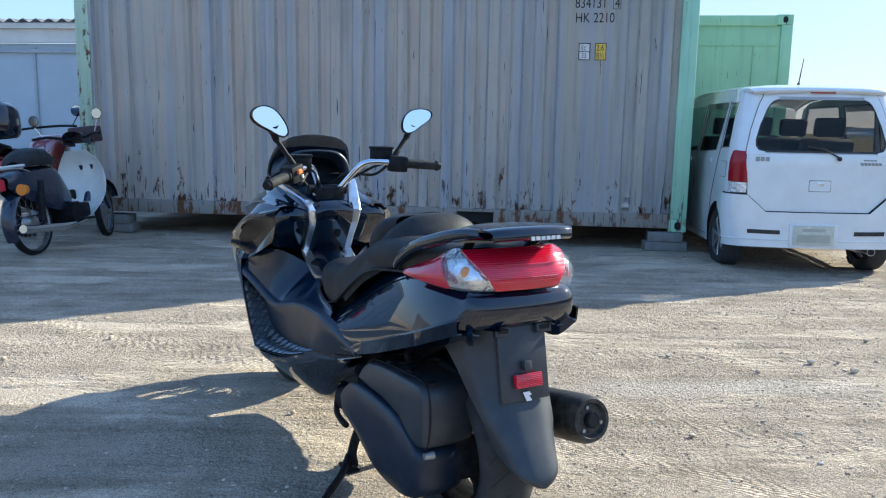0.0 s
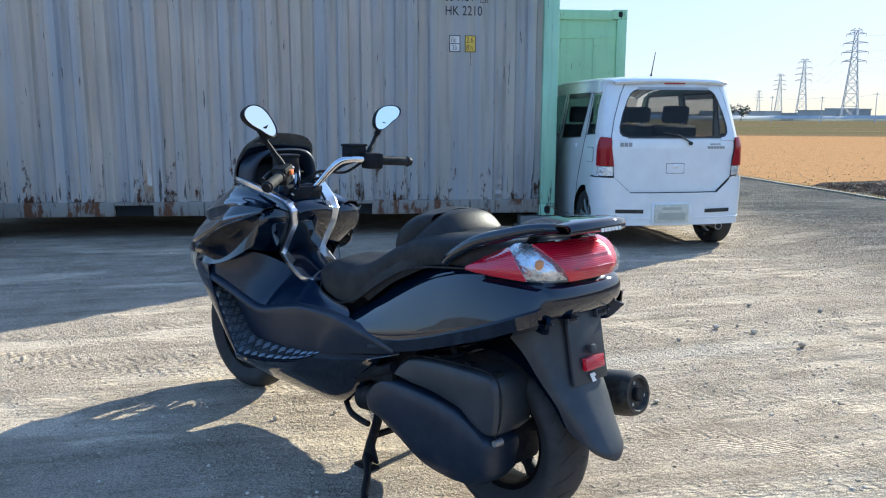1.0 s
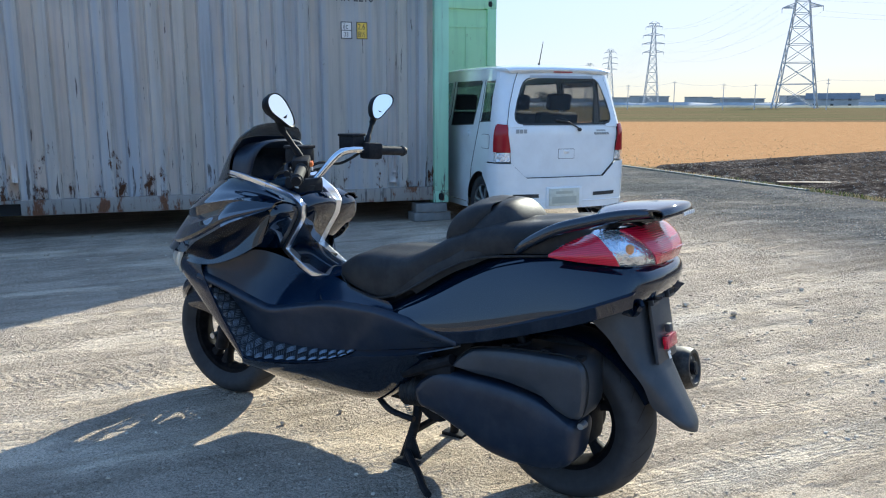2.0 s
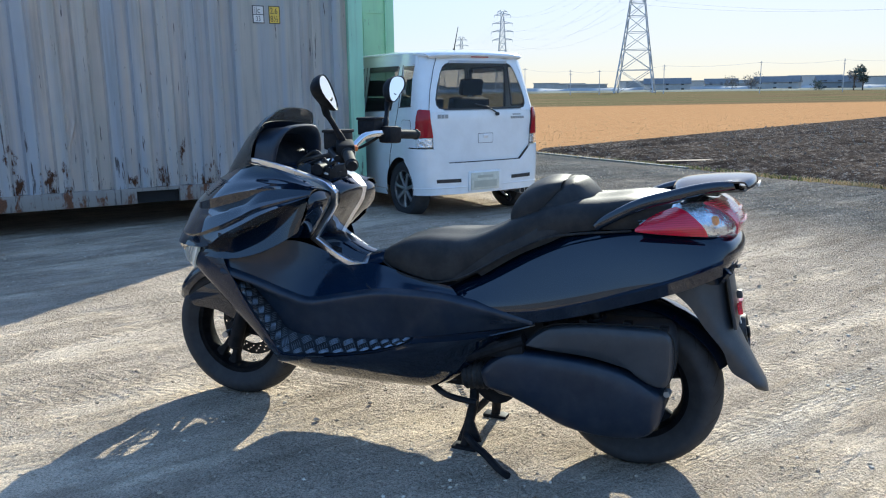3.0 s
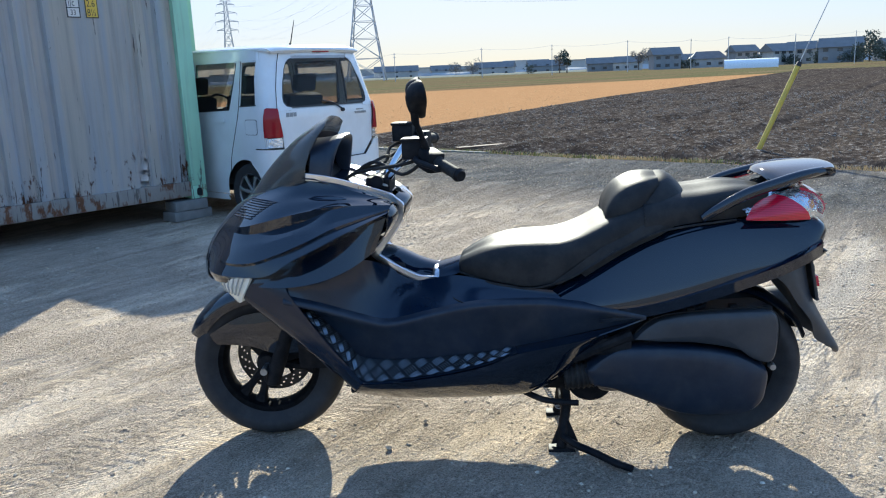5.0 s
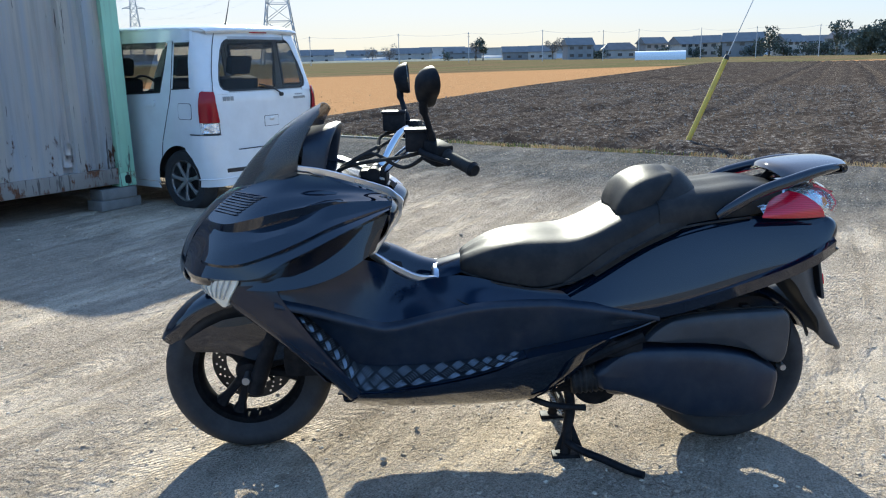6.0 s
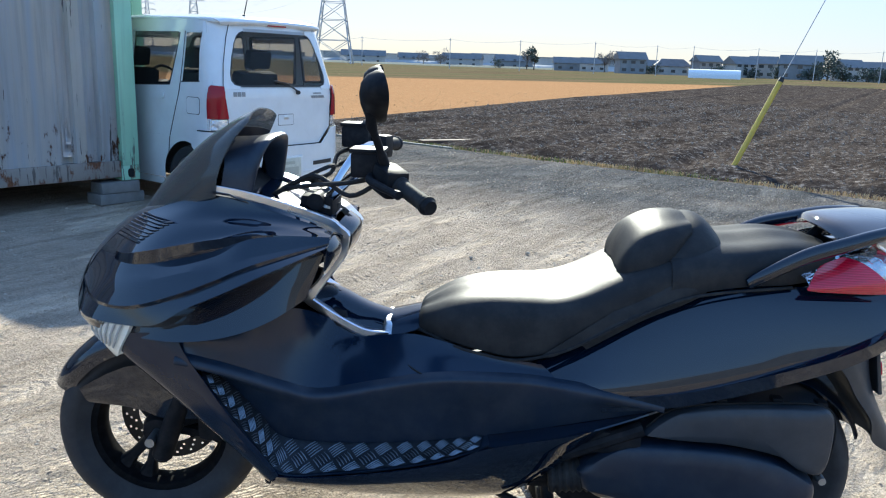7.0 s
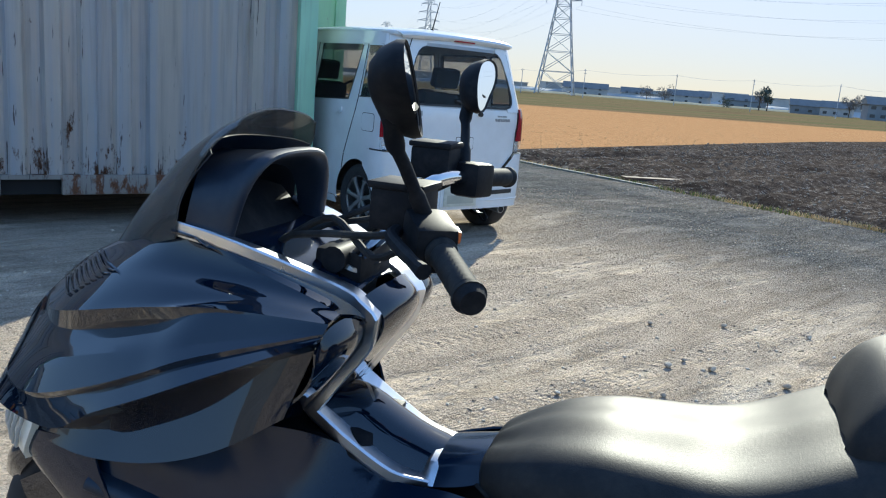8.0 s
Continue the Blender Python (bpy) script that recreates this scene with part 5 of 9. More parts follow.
# tail
def tail_rows():
    #        x      y      top    mid    low
    st = [(-0.93, 0.192, 0.538, 0.515, 0.50), (-1.08, 0.202, 0.622, 0.555, 0.497), (-1.22, 0.208, 0.694, 0.595, 0.505), (-1.36, 0.212, 0.738, 0.63, 0.535), (-1.50, 0.213, 0.752, 0.658, 0.57), (-1.62, 0.204, 0.752, 0.675, 0.604), (-1.71, 0.182, 0.750, 0.688, 0.635), (-1.755, 0.148, 0.747, 0.694, 0.648), (-1.776, 0.078, 0.746, 0.696, 0.654), (-1.781, 0.0, 0.745, 0.697, 0.655)]
    back = lambda y: 1.0 if y < 0.17 else 0.0
    lean = lambda x: min(max((x + 1.56) / 0.25, 0.0), 1.0)
    top = [(x + 0.03 * back(y), max(y - 0.052 - 0.020 * lean(x), 0) if y > 0.17 else y * 0.86, t) for x, y, t, m, b in st]
    sh = [(x + 0.004 * back(y), max(y - 0.030 - 0.018 * lean(x), 0) if y > 0.17 else y * 0.97, t * 0.7 + m * 0.3) for x, y, t, m, b in st]
    mid = [(x - 0.004 * back(y), y - (0.006 + 0.008 * lean(x) if y > 0.17 else 0), m) for x, y, t, m, b in st]
    low = [(x + 0.02 * back(y), y + ((0.008 + 0.006 * lean(x)) if y > 0.17 else 0), b) for x, y, t, m, b in st]
    inn = [(x + 0.06 * back(y), max(y - 0.045, 0) if y > 0.17 else y * 0.75, b + 0.008) for x, y, t, m, b in st]
    return [top, sh, mid, low, inn]


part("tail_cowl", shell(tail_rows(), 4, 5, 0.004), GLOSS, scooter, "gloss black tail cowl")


def tail_lip():
    st = [(-1.10, 0.198, 0.490), (-1.25, 0.207, 0.514), (-1.38, 0.213, 0.550), (-1.50, 0.216, 0.590), (-1.61, 0.209, 0.628), (-1.69, 0.190, 0.660), (-1.745, 0.160, 0.684)]
    a = [(x, y - 0.010, z + 0.010) for x, y, z in st]
    b = [(x, y + 0.020, z - 0.002) for x, y, z in st]
    c = [(x, y + 0.016, z - 0.036) for x, y, z in st]
    d = [(x, y - 0.045, z - 0.046) for x, y, z in st]
    return creased([a, b, c, d], 5, 3)


both("tail_lip", tail_lip, GLOSS, "gloss black lower tail edge", angle=20)


LAMP = [(-1.517, 0.206, 0.758, 0.766), (-1.56, 0.205, 0.755, 0.790), (-1.61, 0.200, 0.753, 0.812), (-1.66, 0.191, 0.752, 0.828), (-1.71, 0.178, 0.751, 0.836), (-1.752, 0.150, 0.750, 0.840), (-1.774, 0.083, 0.749, 0.842), (-1.779, 0.0, 0.749, 0.843)]


def lamp_path(u):
    """A column of the tail lamp at a place along its path; the top leans in."""
    i = min(int(u), len(LAMP) - 2)
    f = u - i
    x, y, z0, z1 = (a + (b - a) * f for a, b in zip(LAMP[i], LAMP[i + 1]))
    k = min(1.0, u / 1.5)
    inw = Vector((0.35 + 0.65 * min(1, max(0, (u - 2) / 3)), -0.8 * max(0, 1 - max(0, u - 3) / 3), 0)).normalized()
    pts = []
    for f, off in ((0.0, 0.002), (0.30, -0.004), (0.60, 0.010), (0.85, 0.034), (1.0, 0.062)):
        q = Vector((x, y, 0)) + inw * off * k
        pts.append((q.x, max(q.y, 0), z0 + (z1 - z0) * f))
    return pts


def lamp(u0, u1, cross=False, s0=0.0, s1=0.0, n=5):
    """A stretch of the lens; its ends may slant, low end further round."""
    cols = []
    for k in range(n + 1):
        f = k / n
        u, sl = u0 + (u1 - u0) * f, s0 + (s1 - s0) * f
        cols.append([lamp_path(min(max(u + sl * (r - 2) * 0.25, 0.0), 7.0))[r] for r in range(5)])
    rows = [list(r) for r in zip(*cols)]
    return shell(rows, 3, 3, 0.006) if cross else patch(rows, 3, 3, 0.006)


both("side_lens", lambda: lamp(0, 3.3, False, 0.0, -1.25), REDLENS, "red tail lamp lens")
both("clear_lens", lambda: lamp(3.32, 5.33, False, -1.25, -1.1), CLEARLENS, "clear tail lamp lens")
part("red_lens", lamp(5.36, 7.0, True, -1.1, 0.0), REDLENS, scooter, "red tail lamp lens")


def lens_rib(r):
    us = (6.0, 6.35, 6.7, 7.0)
    return patch([[lamp_path(u)[r] for u in us], [tuple(Vector(lamp_path(u)[r]) + Vector((-0.004, 0.002, 0.003))) for u in us]], 2, 3, 0.002)


for r in (1, 2):
    both("lens_rib", lambda: lens_rib(r), REDLENS)
both("lamp_bowl", lambda: patch([[(p[0] + 0.016, max(p[1] - 0.022, 0), p[2]) for p in lamp_path(u)] for u in (0.6, 1.5, 3, 4, 5, 6)], 3, 3, 0.002), REFLECT)
both("signal_bulb", lambda: lathe(bmesh.new(), [(0.0, 0.02), (0.012, 0.014), (0.016, 0.0), (0.012, -0.014), (0.0, -0.02)], 14, "z", (-1.712, 0.135, 0.785)), AMBER)
part("tail_top", shell([[(-1.50, 0.15, 0.765), (-1.50, 0.08, 0.80), (-1.50, 0, 0.81)], [(-1.62, 0.13, 0.815), (-1.62, 0.07, 0.825), (-1.62, 0, 0.828)], [(-1.70, 0.08, 0.832), (-1.71, 0.05, 0.836), (-1.72, 0, 0.838)]], 3, 3, 0.004), GLOSS, scooter)


# grab rail
def rail_arm():
    bm = bmesh.new()
    P = curve_pts([(-1.40, 0.170, 0.757), (-1.435, 0.176, 0.782), (-1.52, 0.173, 0.827), (-1.61, 0.160, 0.855), (-1.69, 0.140, 0.876), (-1.755, 0.112, 0.884)], 5)
    prev = None
    for i, p in enumerate(P):
        f = i / (len(P) - 1)
        rg = ring(bm, p, Vector((0, 1, 0.25)).normalized(), Vector((0.45, -0.2, 0.9)).normalized(), 0.012 + 0.008 * f, 0.012 + 0.005 * math.sin(f * 3.1), 14, 2.6)
        if prev:
            bridge(bm, prev, rg)
        else:
            bm.faces.new(rg[::-1])
        prev = rg
    bm.faces.new(prev)
    return bm


rail = empty("grab_rail")
rail.parent = scooter
a = rail_arm()
part("rail_arm", flipped(a), GLOSS, rail)
part("rail_arm", a, GLOSS, rail)
part("rail_bridge", shell([[(-1.605, 0.128, 0.852), (-1.594, 0.07, 0.868), (-1.588, 0, 0.872)], [(-1.625, 0.142, 0.872), (-1.615, 0.075, 0.886), (-1.61, 0, 0.889)], [(-1.70, 0.146, 0.886), (-1.70, 0.08, 0.897), (-1.70, 0, 0.900)], [(-1.765, 0.126, 0.895), (-1.780, 0.07, 0.901), (-1.785, 0, 0.903)], [(-1.787, 0.114, 0.888), (-1.800, 0.07, 0.892), (-1.806, 0, 0.893)], [(-1.786, 0.112, 0.868), (-1.799, 0.07, 0.872), (-1.804, 0, 0.873)], [(-1.735, 0.115, 0.862), (-1.745, 0.07, 0.866), (-1.75, 0, 0.867)], [(-1.62, 0.120, 0.846), (-1.612, 0.07, 0.858), (-1.606, 0, 0.861)]], 4, 4, 0.005), GLOSS, rail, "black cast grab rail bridge")
lt = bmesh.new()
for i in range(6):
    box(lt, -0.042 + i * 0.0145, -0.042 + i * 0.0145 + 0.0105, -0.001, 0.001, 0.0, 0.009)
lb = part("maker_mark", lt, CREAM, rail, "row of small pale bars")
lb.matrix_local = pose(-1.8125, -0.02, 0.872, -6, 0, -90)
both("rail_stay", lambda: tube(bmesh.new(), [(-1.62, 0.09, 0.81), (-1.68, 0.10, 0.868)], 0.012, 10), BLACKMETAL)


# rear mudguard with plate holder
def mudguard():
    rows = [
        [(-1.58, 0.135, 0.606), (-1.635, 0.130, 0.620), (-1.68, 0.110, 0.635), (-1.728, 0.060, 0.645), (-1.733, 0, 0.646)],
        [(-1.655, 0.130, 0.549), (-1.685, 0.120, 0.560), (-1.705, 0.100, 0.572), (-1.742, 0.055, 0.580), (-1.746, 0, 0.582)],
        [(-1.702, 0.115, 0.482), (-1.725, 0.105, 0.487), (-1.74, 0.088, 0.492), (-1.762, 0.050, 0.498), (-1.765, 0, 0.500)],
        [(-1.752, 0.100, 0.418), (-1.770, 0.092, 0.420), (-1.782, 0.075, 0.425), (-1.795, 0.042, 0.430), (-1.798, 0, 0.431)],
        [(-1.775, 0.080, 0.355), (-1.805, 0.074, 0.355), (-1.825, 0.060, 0.357), (-1.836, 0.034, 0.360), (-1.839, 0, 0.360)],
        [(-1.825, 0.066, 0.322), (-1.842, 0.060, 0.318), (-1.856, 0.048, 0.315), (-1.865, 0.027, 0.312), (-1.867, 0, 0.312)],
        [(-1.842, 0.048, 0.302), (-1.853, 0.043, 0.299), (-1.864, 0.034, 0.296), (-1.871, 0.019, 0.294), (-1.873, 0, 0.293)],
        [(-1.848, 0.026, 0.293), (-1.856, 0.023, 0.290), (-1.866, 0.018, 0.287), (-1.872, 0.010, 0.286), (-1.874, 0, 0.285)],
    ]
    return shell(rows, 5, 4, 0.006)


part("rear_mudguard", mudguard(), GREYPL, scooter, "matte dark grey plastic rear mudguard")
DOWN = pose(-1.750, 0, 0.620, 0, 11, 0)
hold = part("plate_holder", boxed(-0.0055, 0.004, -0.070, 0.070, -0.150, 0.055, 0.003), GREYPL, scooter, "dark grey plate holder with two slots")
hold.matrix_local = DOWN
for y in (-0.060, 0.060):
    b = boxed(-0.018, -0.005, y - 0.022, y + 0.022, 0.012, 0.036, 0.003)
    part("plate_hook", b, GREYPL, hold)
    # flat dark patch for the shade in the hook's slot
    part("hook_slot", boxed(-0.0195, -0.0175, y - 0.015, y + 0.015, 0.020, 0.030), DARK, hold)
part("holder_lip", boxed(-0.022, 0.0, -0.088, 0.088, 0.046, 0.060, 0.004), MATTE, hold)
part("bolt_cap", boxed(-0.026, -0.010, -0.012, 0.010, -0.075, -0.052, 0.004), GREYPL, hold)
part("reflector", boxed(-0.024, -0.010, -0.040, 0.036, -0.116, -0.082, 0.003), REDLENS, hold, "red rear reflector")
st = bmesh.new()
for q in range(5):
    box(st, -0.0112, -0.0102, -0.012 + 0.003 * (q % 3), 0.003 + 0.002 * q, -0.138 - 0.0005 + 0.0046 * q - 0.012, -0.134 + 0.0046 * q - 0.012)
part("sticker", st, CREAM, hold, "small white sticker")
both("tail_fin", lambda: patch([[(-1.69, 0.11, 0.672), (-1.74, 0.125, 0.668), (-1.768, 0.156, 0.652)], [(-1.69, 0.11, 0.612), (-1.735, 0.125, 0.612), (-1.762, 0.153, 0.646)]], 3, 3, 0.01), SATIN, "pointed side fin")


# engine, case, airbox, muffler
def outline_block(pts, y0, y1, round_y, name, mat, label=""):
    bm = bmesh.new()
    P = [Vector((p[0], 0, p[1])) for p in pts]
    P = curve_pts([*P, P[0]], 4)[:-1]
    c = sum(P, Vector()) / len(P)
    prev = None
    steps = [(y0, 0.95), (y0 + (y1 - y0) * 0.3, 1.0), (y1 - round_y, 1.0), (y1 - round_y * 0.45, 0.985), (y1 - round_y * 0.14, 0.945), (y1 - round_y * 0.02, 0.885), (y1 + 0.004, 0.60), (y1 + 0.005, 0.2)]
    for y, s in steps:
        rg = [bm.verts.new((c.x + (p.x - c.x) * s, y, c.z + (p.z - c.z) * s)) for p in P]
        if prev:
            bridge(bm, prev, rg)
        else:
            bm.faces.new(rg[::-1])
        prev = rg
    bm.faces.new(prev)
    return part(name, bm, mat, scooter, label)


outline_block([(-1.055, 0.295), (-1.095, 0.335), (-1.16, 0.368), (-1.27, 0.374), (-1.386, 0.370), (-1.50, 0.352), (-1.582, 0.312), (-1.607, 0.285), (-1.605, 0.236), (-1.592, 0.188), (-1.545, 0.155), (-1.43, 0.145), (-1.326, 0.158), (-1.225, 0.200), (-1.13, 0.235), (-1.07, 0.250)], 0.06, 0.208, 0.045, "drive_case", MATTE, "matte black belt drive case")
outline_block([(-1.195, 0.395), (-1.232, 0.432), (-1.285, 0.462), (-1.375, 0.477), (-1.495, 0.484), (-1.585, 0.485), (-1.617, 0.474), (-1.630, 0.440), (-1.629, 0.360), (-1.612, 0.318), (-1.56, 0.330), (-1.515, 0.360), (-1.386, 0.384), (-1.27, 0.388)], 0.05, 0.204, 0.035, "air_box", GREYPL, "matte grey-black air filter box")
for x_, z_ in ((-1.262, 0.452), (-1.375, 0.482), (-1.50, 0.490), (-1.60, 0.486)):
    part("box_clip", boxed(x_ - 0.012, x_ + 0.012, 0.150, 0.178, z_ - 0.012, z_ + 0.004, 0.003), BLACKMETAL, scooter)
part("box_seam", tube(bmesh.new(), curve_pts([(-1.21, 0.183, 0.412), (-1.285, 0.183, 0.465), (-1.495, 0.183, 0.487), (-1.60, 0.183, 0.484), (-1.632, 0.183, 0.44), (-1.630, 0.183, 0.36), (-1.61, 0.183, 0.314)], 5), 0.0022, 6), DARK, scooter)
part("drain_bolt", tube(bmesh.new(), [(-1.618, 0.165, 0.302), (-1.618, 0.192, 0.302)], [0.011, 0.009], 10), STEEL, scooter)
part("case_seam", tube(bmesh.new(), curve_pts([(-1.275, 0.198, 0.322), (-1.262, 0.206, 0.29), (-1.27, 0.207, 0.25), (-1.255, 0.202, 0.20), (-1.25, 0.188, 0.185)], 4), 0.0025, 6), DARK, scooter)
for x, z, y in ((-1.533, 0.227, 0.2), (-1.23, 0.255, 0.203), (-1.33, 0.20, 0.2)):
    part("cover_screw", lathe(bmesh.new(), [(0.0, 0.006), (0.007, 0.006), (0.009, 0.0), (0.0, -0.002)], 12, "y", (x, y, z)), BLACKMETAL, scooter)
bl = bmesh.new()
prof = []
for i in range(17):
    prof.append((0.040 + 0.006 * (i % 2), -0.065 + 0.13 * i / 16))
lathe(bl, [(0.0, -0.065)] + prof + [(0.0, 0.065)], 24, "x")
o = part("air_bellows", bl, RUBBER, scooter, "ribbed rubber air duct")
o.matrix_local = pose(-1.06, 0.15, 0.267, 0, 6, 0)
part("air_duct", tube(bmesh.new(), curve_pts([(-1.10, 0.15, 0.263), (-1.14, 0.152, 0.268), (-1.19, 0.15, 0.28)], 3), [0.042, 0.048, 0.052, 0.055, 0.056, 0.055, 0.05], 20), MATTE, scooter)
part("rear_arm", add(boxed(-1.60, -1.05, -0.02, 0.09, 0.2, 0.33, 0.02), boxed(-1.58, -1.44, 0.05, 0.14, 0.29, 0.36, 0.01)), BLACKMETAL, scooter)
part("engine", add(boxed(-1.26, -0.88, -0.15, 0.12, 0.2, 0.36, 0.025), lathe(bmesh.new(), [(0.0, -0.17), (0.06, -0.17), (0.075, -0.15), (0.075, 0.11), (0.0, 0.12)], 24, "y", (-1.08, 0, 0.235))), BLACKMETAL, scooter)
part("bracket", add(boxed(-1.20, -1.06, 0.165, 0.20, 0.345, 0.40, 0.012, pose(0, 0, 0)), tube(bmesh.new(), [(-1.20, 0.19, 0.41), (-1.02, 0.19, 0.335)], 0.018, 10)), BLACKMETAL, scooter)
both("shock_absorber", lambda: add(tube(bmesh.new(), [(-1.50, 0.128, 0.32), (-1.36, 0.128, 0.56)], 0.012, 10), tube(bmesh.new(), [Vector((-1.48, 0.128, 0.35)) + Vector((-0.505 * -0.21 * i / 60, 0, 0.865 * 0.21 * i / 60)) + Vector((0.028 * math.cos(i * 0.75), 0.028 * math.sin(i * 0.75), 0)) for i in range(61)], 0.005, 6)), BLACKMETAL)
hg = []
for a_, w_ in ((50, 0.075), (80, 0.08), (110, 0.08), (140, 0.075), (158, 0.06)):
    c_, s_ = math.cos(radians(a_)), math.sin(radians(a_))
    hg.append([(-1.505 + 0.26 * c_, w_, 0.252 + 0.26 * s_), (-1.505 + 0.275 * c_, w_ * 0.6, 0.252 + 0.275 * s_), (-1.505 + 0.28 * c_, 0, 0.252 + 0.28 * s_)])
part("wheel_hugger", shell(hg, 4, 3, 0.004), GLOSS, scooter, "gloss black inner wheel guard")
ms = bmesh.new()
A, B = Vector((-1.21, -0.190, 0.285)), Vector((-1.80, -0.195, 0.395))
d_ = (B - A).normalized()
u_ = d_.orthogonal().normalized()
prev = None
for f, r in ((0.0, 0.035), (0.03, 0.055), (0.12, 0.064), (0.93, 0.064), (0.97, 0.062), (1.0, 0.055), (1.0, 0.046), (0.985, 0.04), (0.985, 0.012)):
    rg = ring(ms, A.lerp(B, f), u_, d_.cross(u_), r, r, 32)
    if prev:
        bridge(ms, prev, rg)
    prev = rg
ms.faces.new(prev)
mu = part("muffler", ms, surface("muffler_black", (0.018, 0.017, 0.016), 0.5, 0.3, var=0.3, scale=14, dust=0.2), scooter, "matte black exhaust muffler")
part("tail_pipe", tube(bmesh.new(), [B - d_ * 0.03, B + d_ * 0.004], 0.020, 18), BLACKMETAL, mu)
# dark disc on the closed pipe end puts in the bore's shade
part("pipe_bore", tube(bmesh.new(), [B + d_ * 0.003, B + d_ * 0.006], 0.015, 18), DARK, mu)
for i in range(3):
    a_ = 0.5 + i * 2.1
    q = B + (u_ * math.cos(a_) + d_.cross(u_) * math.sin(a_)) * 0.034
    part("cap_bolt", tube(bmesh.new(), [q - d_ * 0.012, q - d_ * 0.004], 0.005, 8), STEEL, mu)
part("exhaust_pipe", tube(bmesh.new(), curve_pts([(-1.22, -0.190, 0.287), (-1.10, -0.17, 0.2), (-0.95, -0.1, 0.19), (-0.85, -0.03, 0.24)], 5), 0.022, 12), STEEL, scooter)

# centre stand
stand = empty("centre_stand")
stand.parent = scooter
for s in (1, -1):
    P = curve_pts([(-1.00, s * 0.09, 0.205), (-1.005, s * 0.11, 0.15), (-0.995, s * 0.125, 0.09), (-0.99, s * 0.135, 0.035), (-0.985, s * 0.14, 0.012)], 4)
    part("stand_leg", tube(bmesh.new(), P, 0.016, 12), BLACKMETAL, stand)
    part("stand_foot", boxed(-1.03, -0.945, s * 0.14 - 0.022, s * 0.14 + 0.022, 0.0, 0.014, 0.004), BLACKMETAL, stand)
part("cross_bar", tube(bmesh.new(), [(-0.998, -0.12, 0.11), (-0.998, 0.12, 0.11)], 0.012, 10), BLACKMETAL, stand)
part("foot_lever", tube(bmesh.new(), curve_pts([(-0.99, 0.142, 0.05), (-1.03, 0.17, 0.035), (-1.09, 0.215, 0.028), (-1.15, 0.27, 0.022), (-1.19, 0.30, 0.022)], 5), [0.012] * 16 + [0.011] * 5, 10), BLACKMETAL, stand, "black stand lever")
part("gusset", plate([(-1.012, 0.10), (-0.985, 0.10), (-0.955, 0.02), (-1.04, 0.03)], 0.128, 0.136), BLACKMETAL, stand)
part("stand_spring", tube(bmesh.new(), [(-0.93 - 0.05 * i / 80 + 0.008 * math.cos(i * 0.9), 0.09 + 0.008 * math.sin(i * 0.9), 0.215 - 0.09 * i / 80) for i in range(81)], 0.002, 5), STEEL, stand)
part("side_stand", tube(bmesh.new(), curve_pts([(-0.86, 0.13, 0.205), (-0.93, 0.16, 0.185), (-1.0, 0.17, 0.18), (-1.04, 0.17, 0.178)], 4), 0.010, 8), BLACKMETAL, scooter)


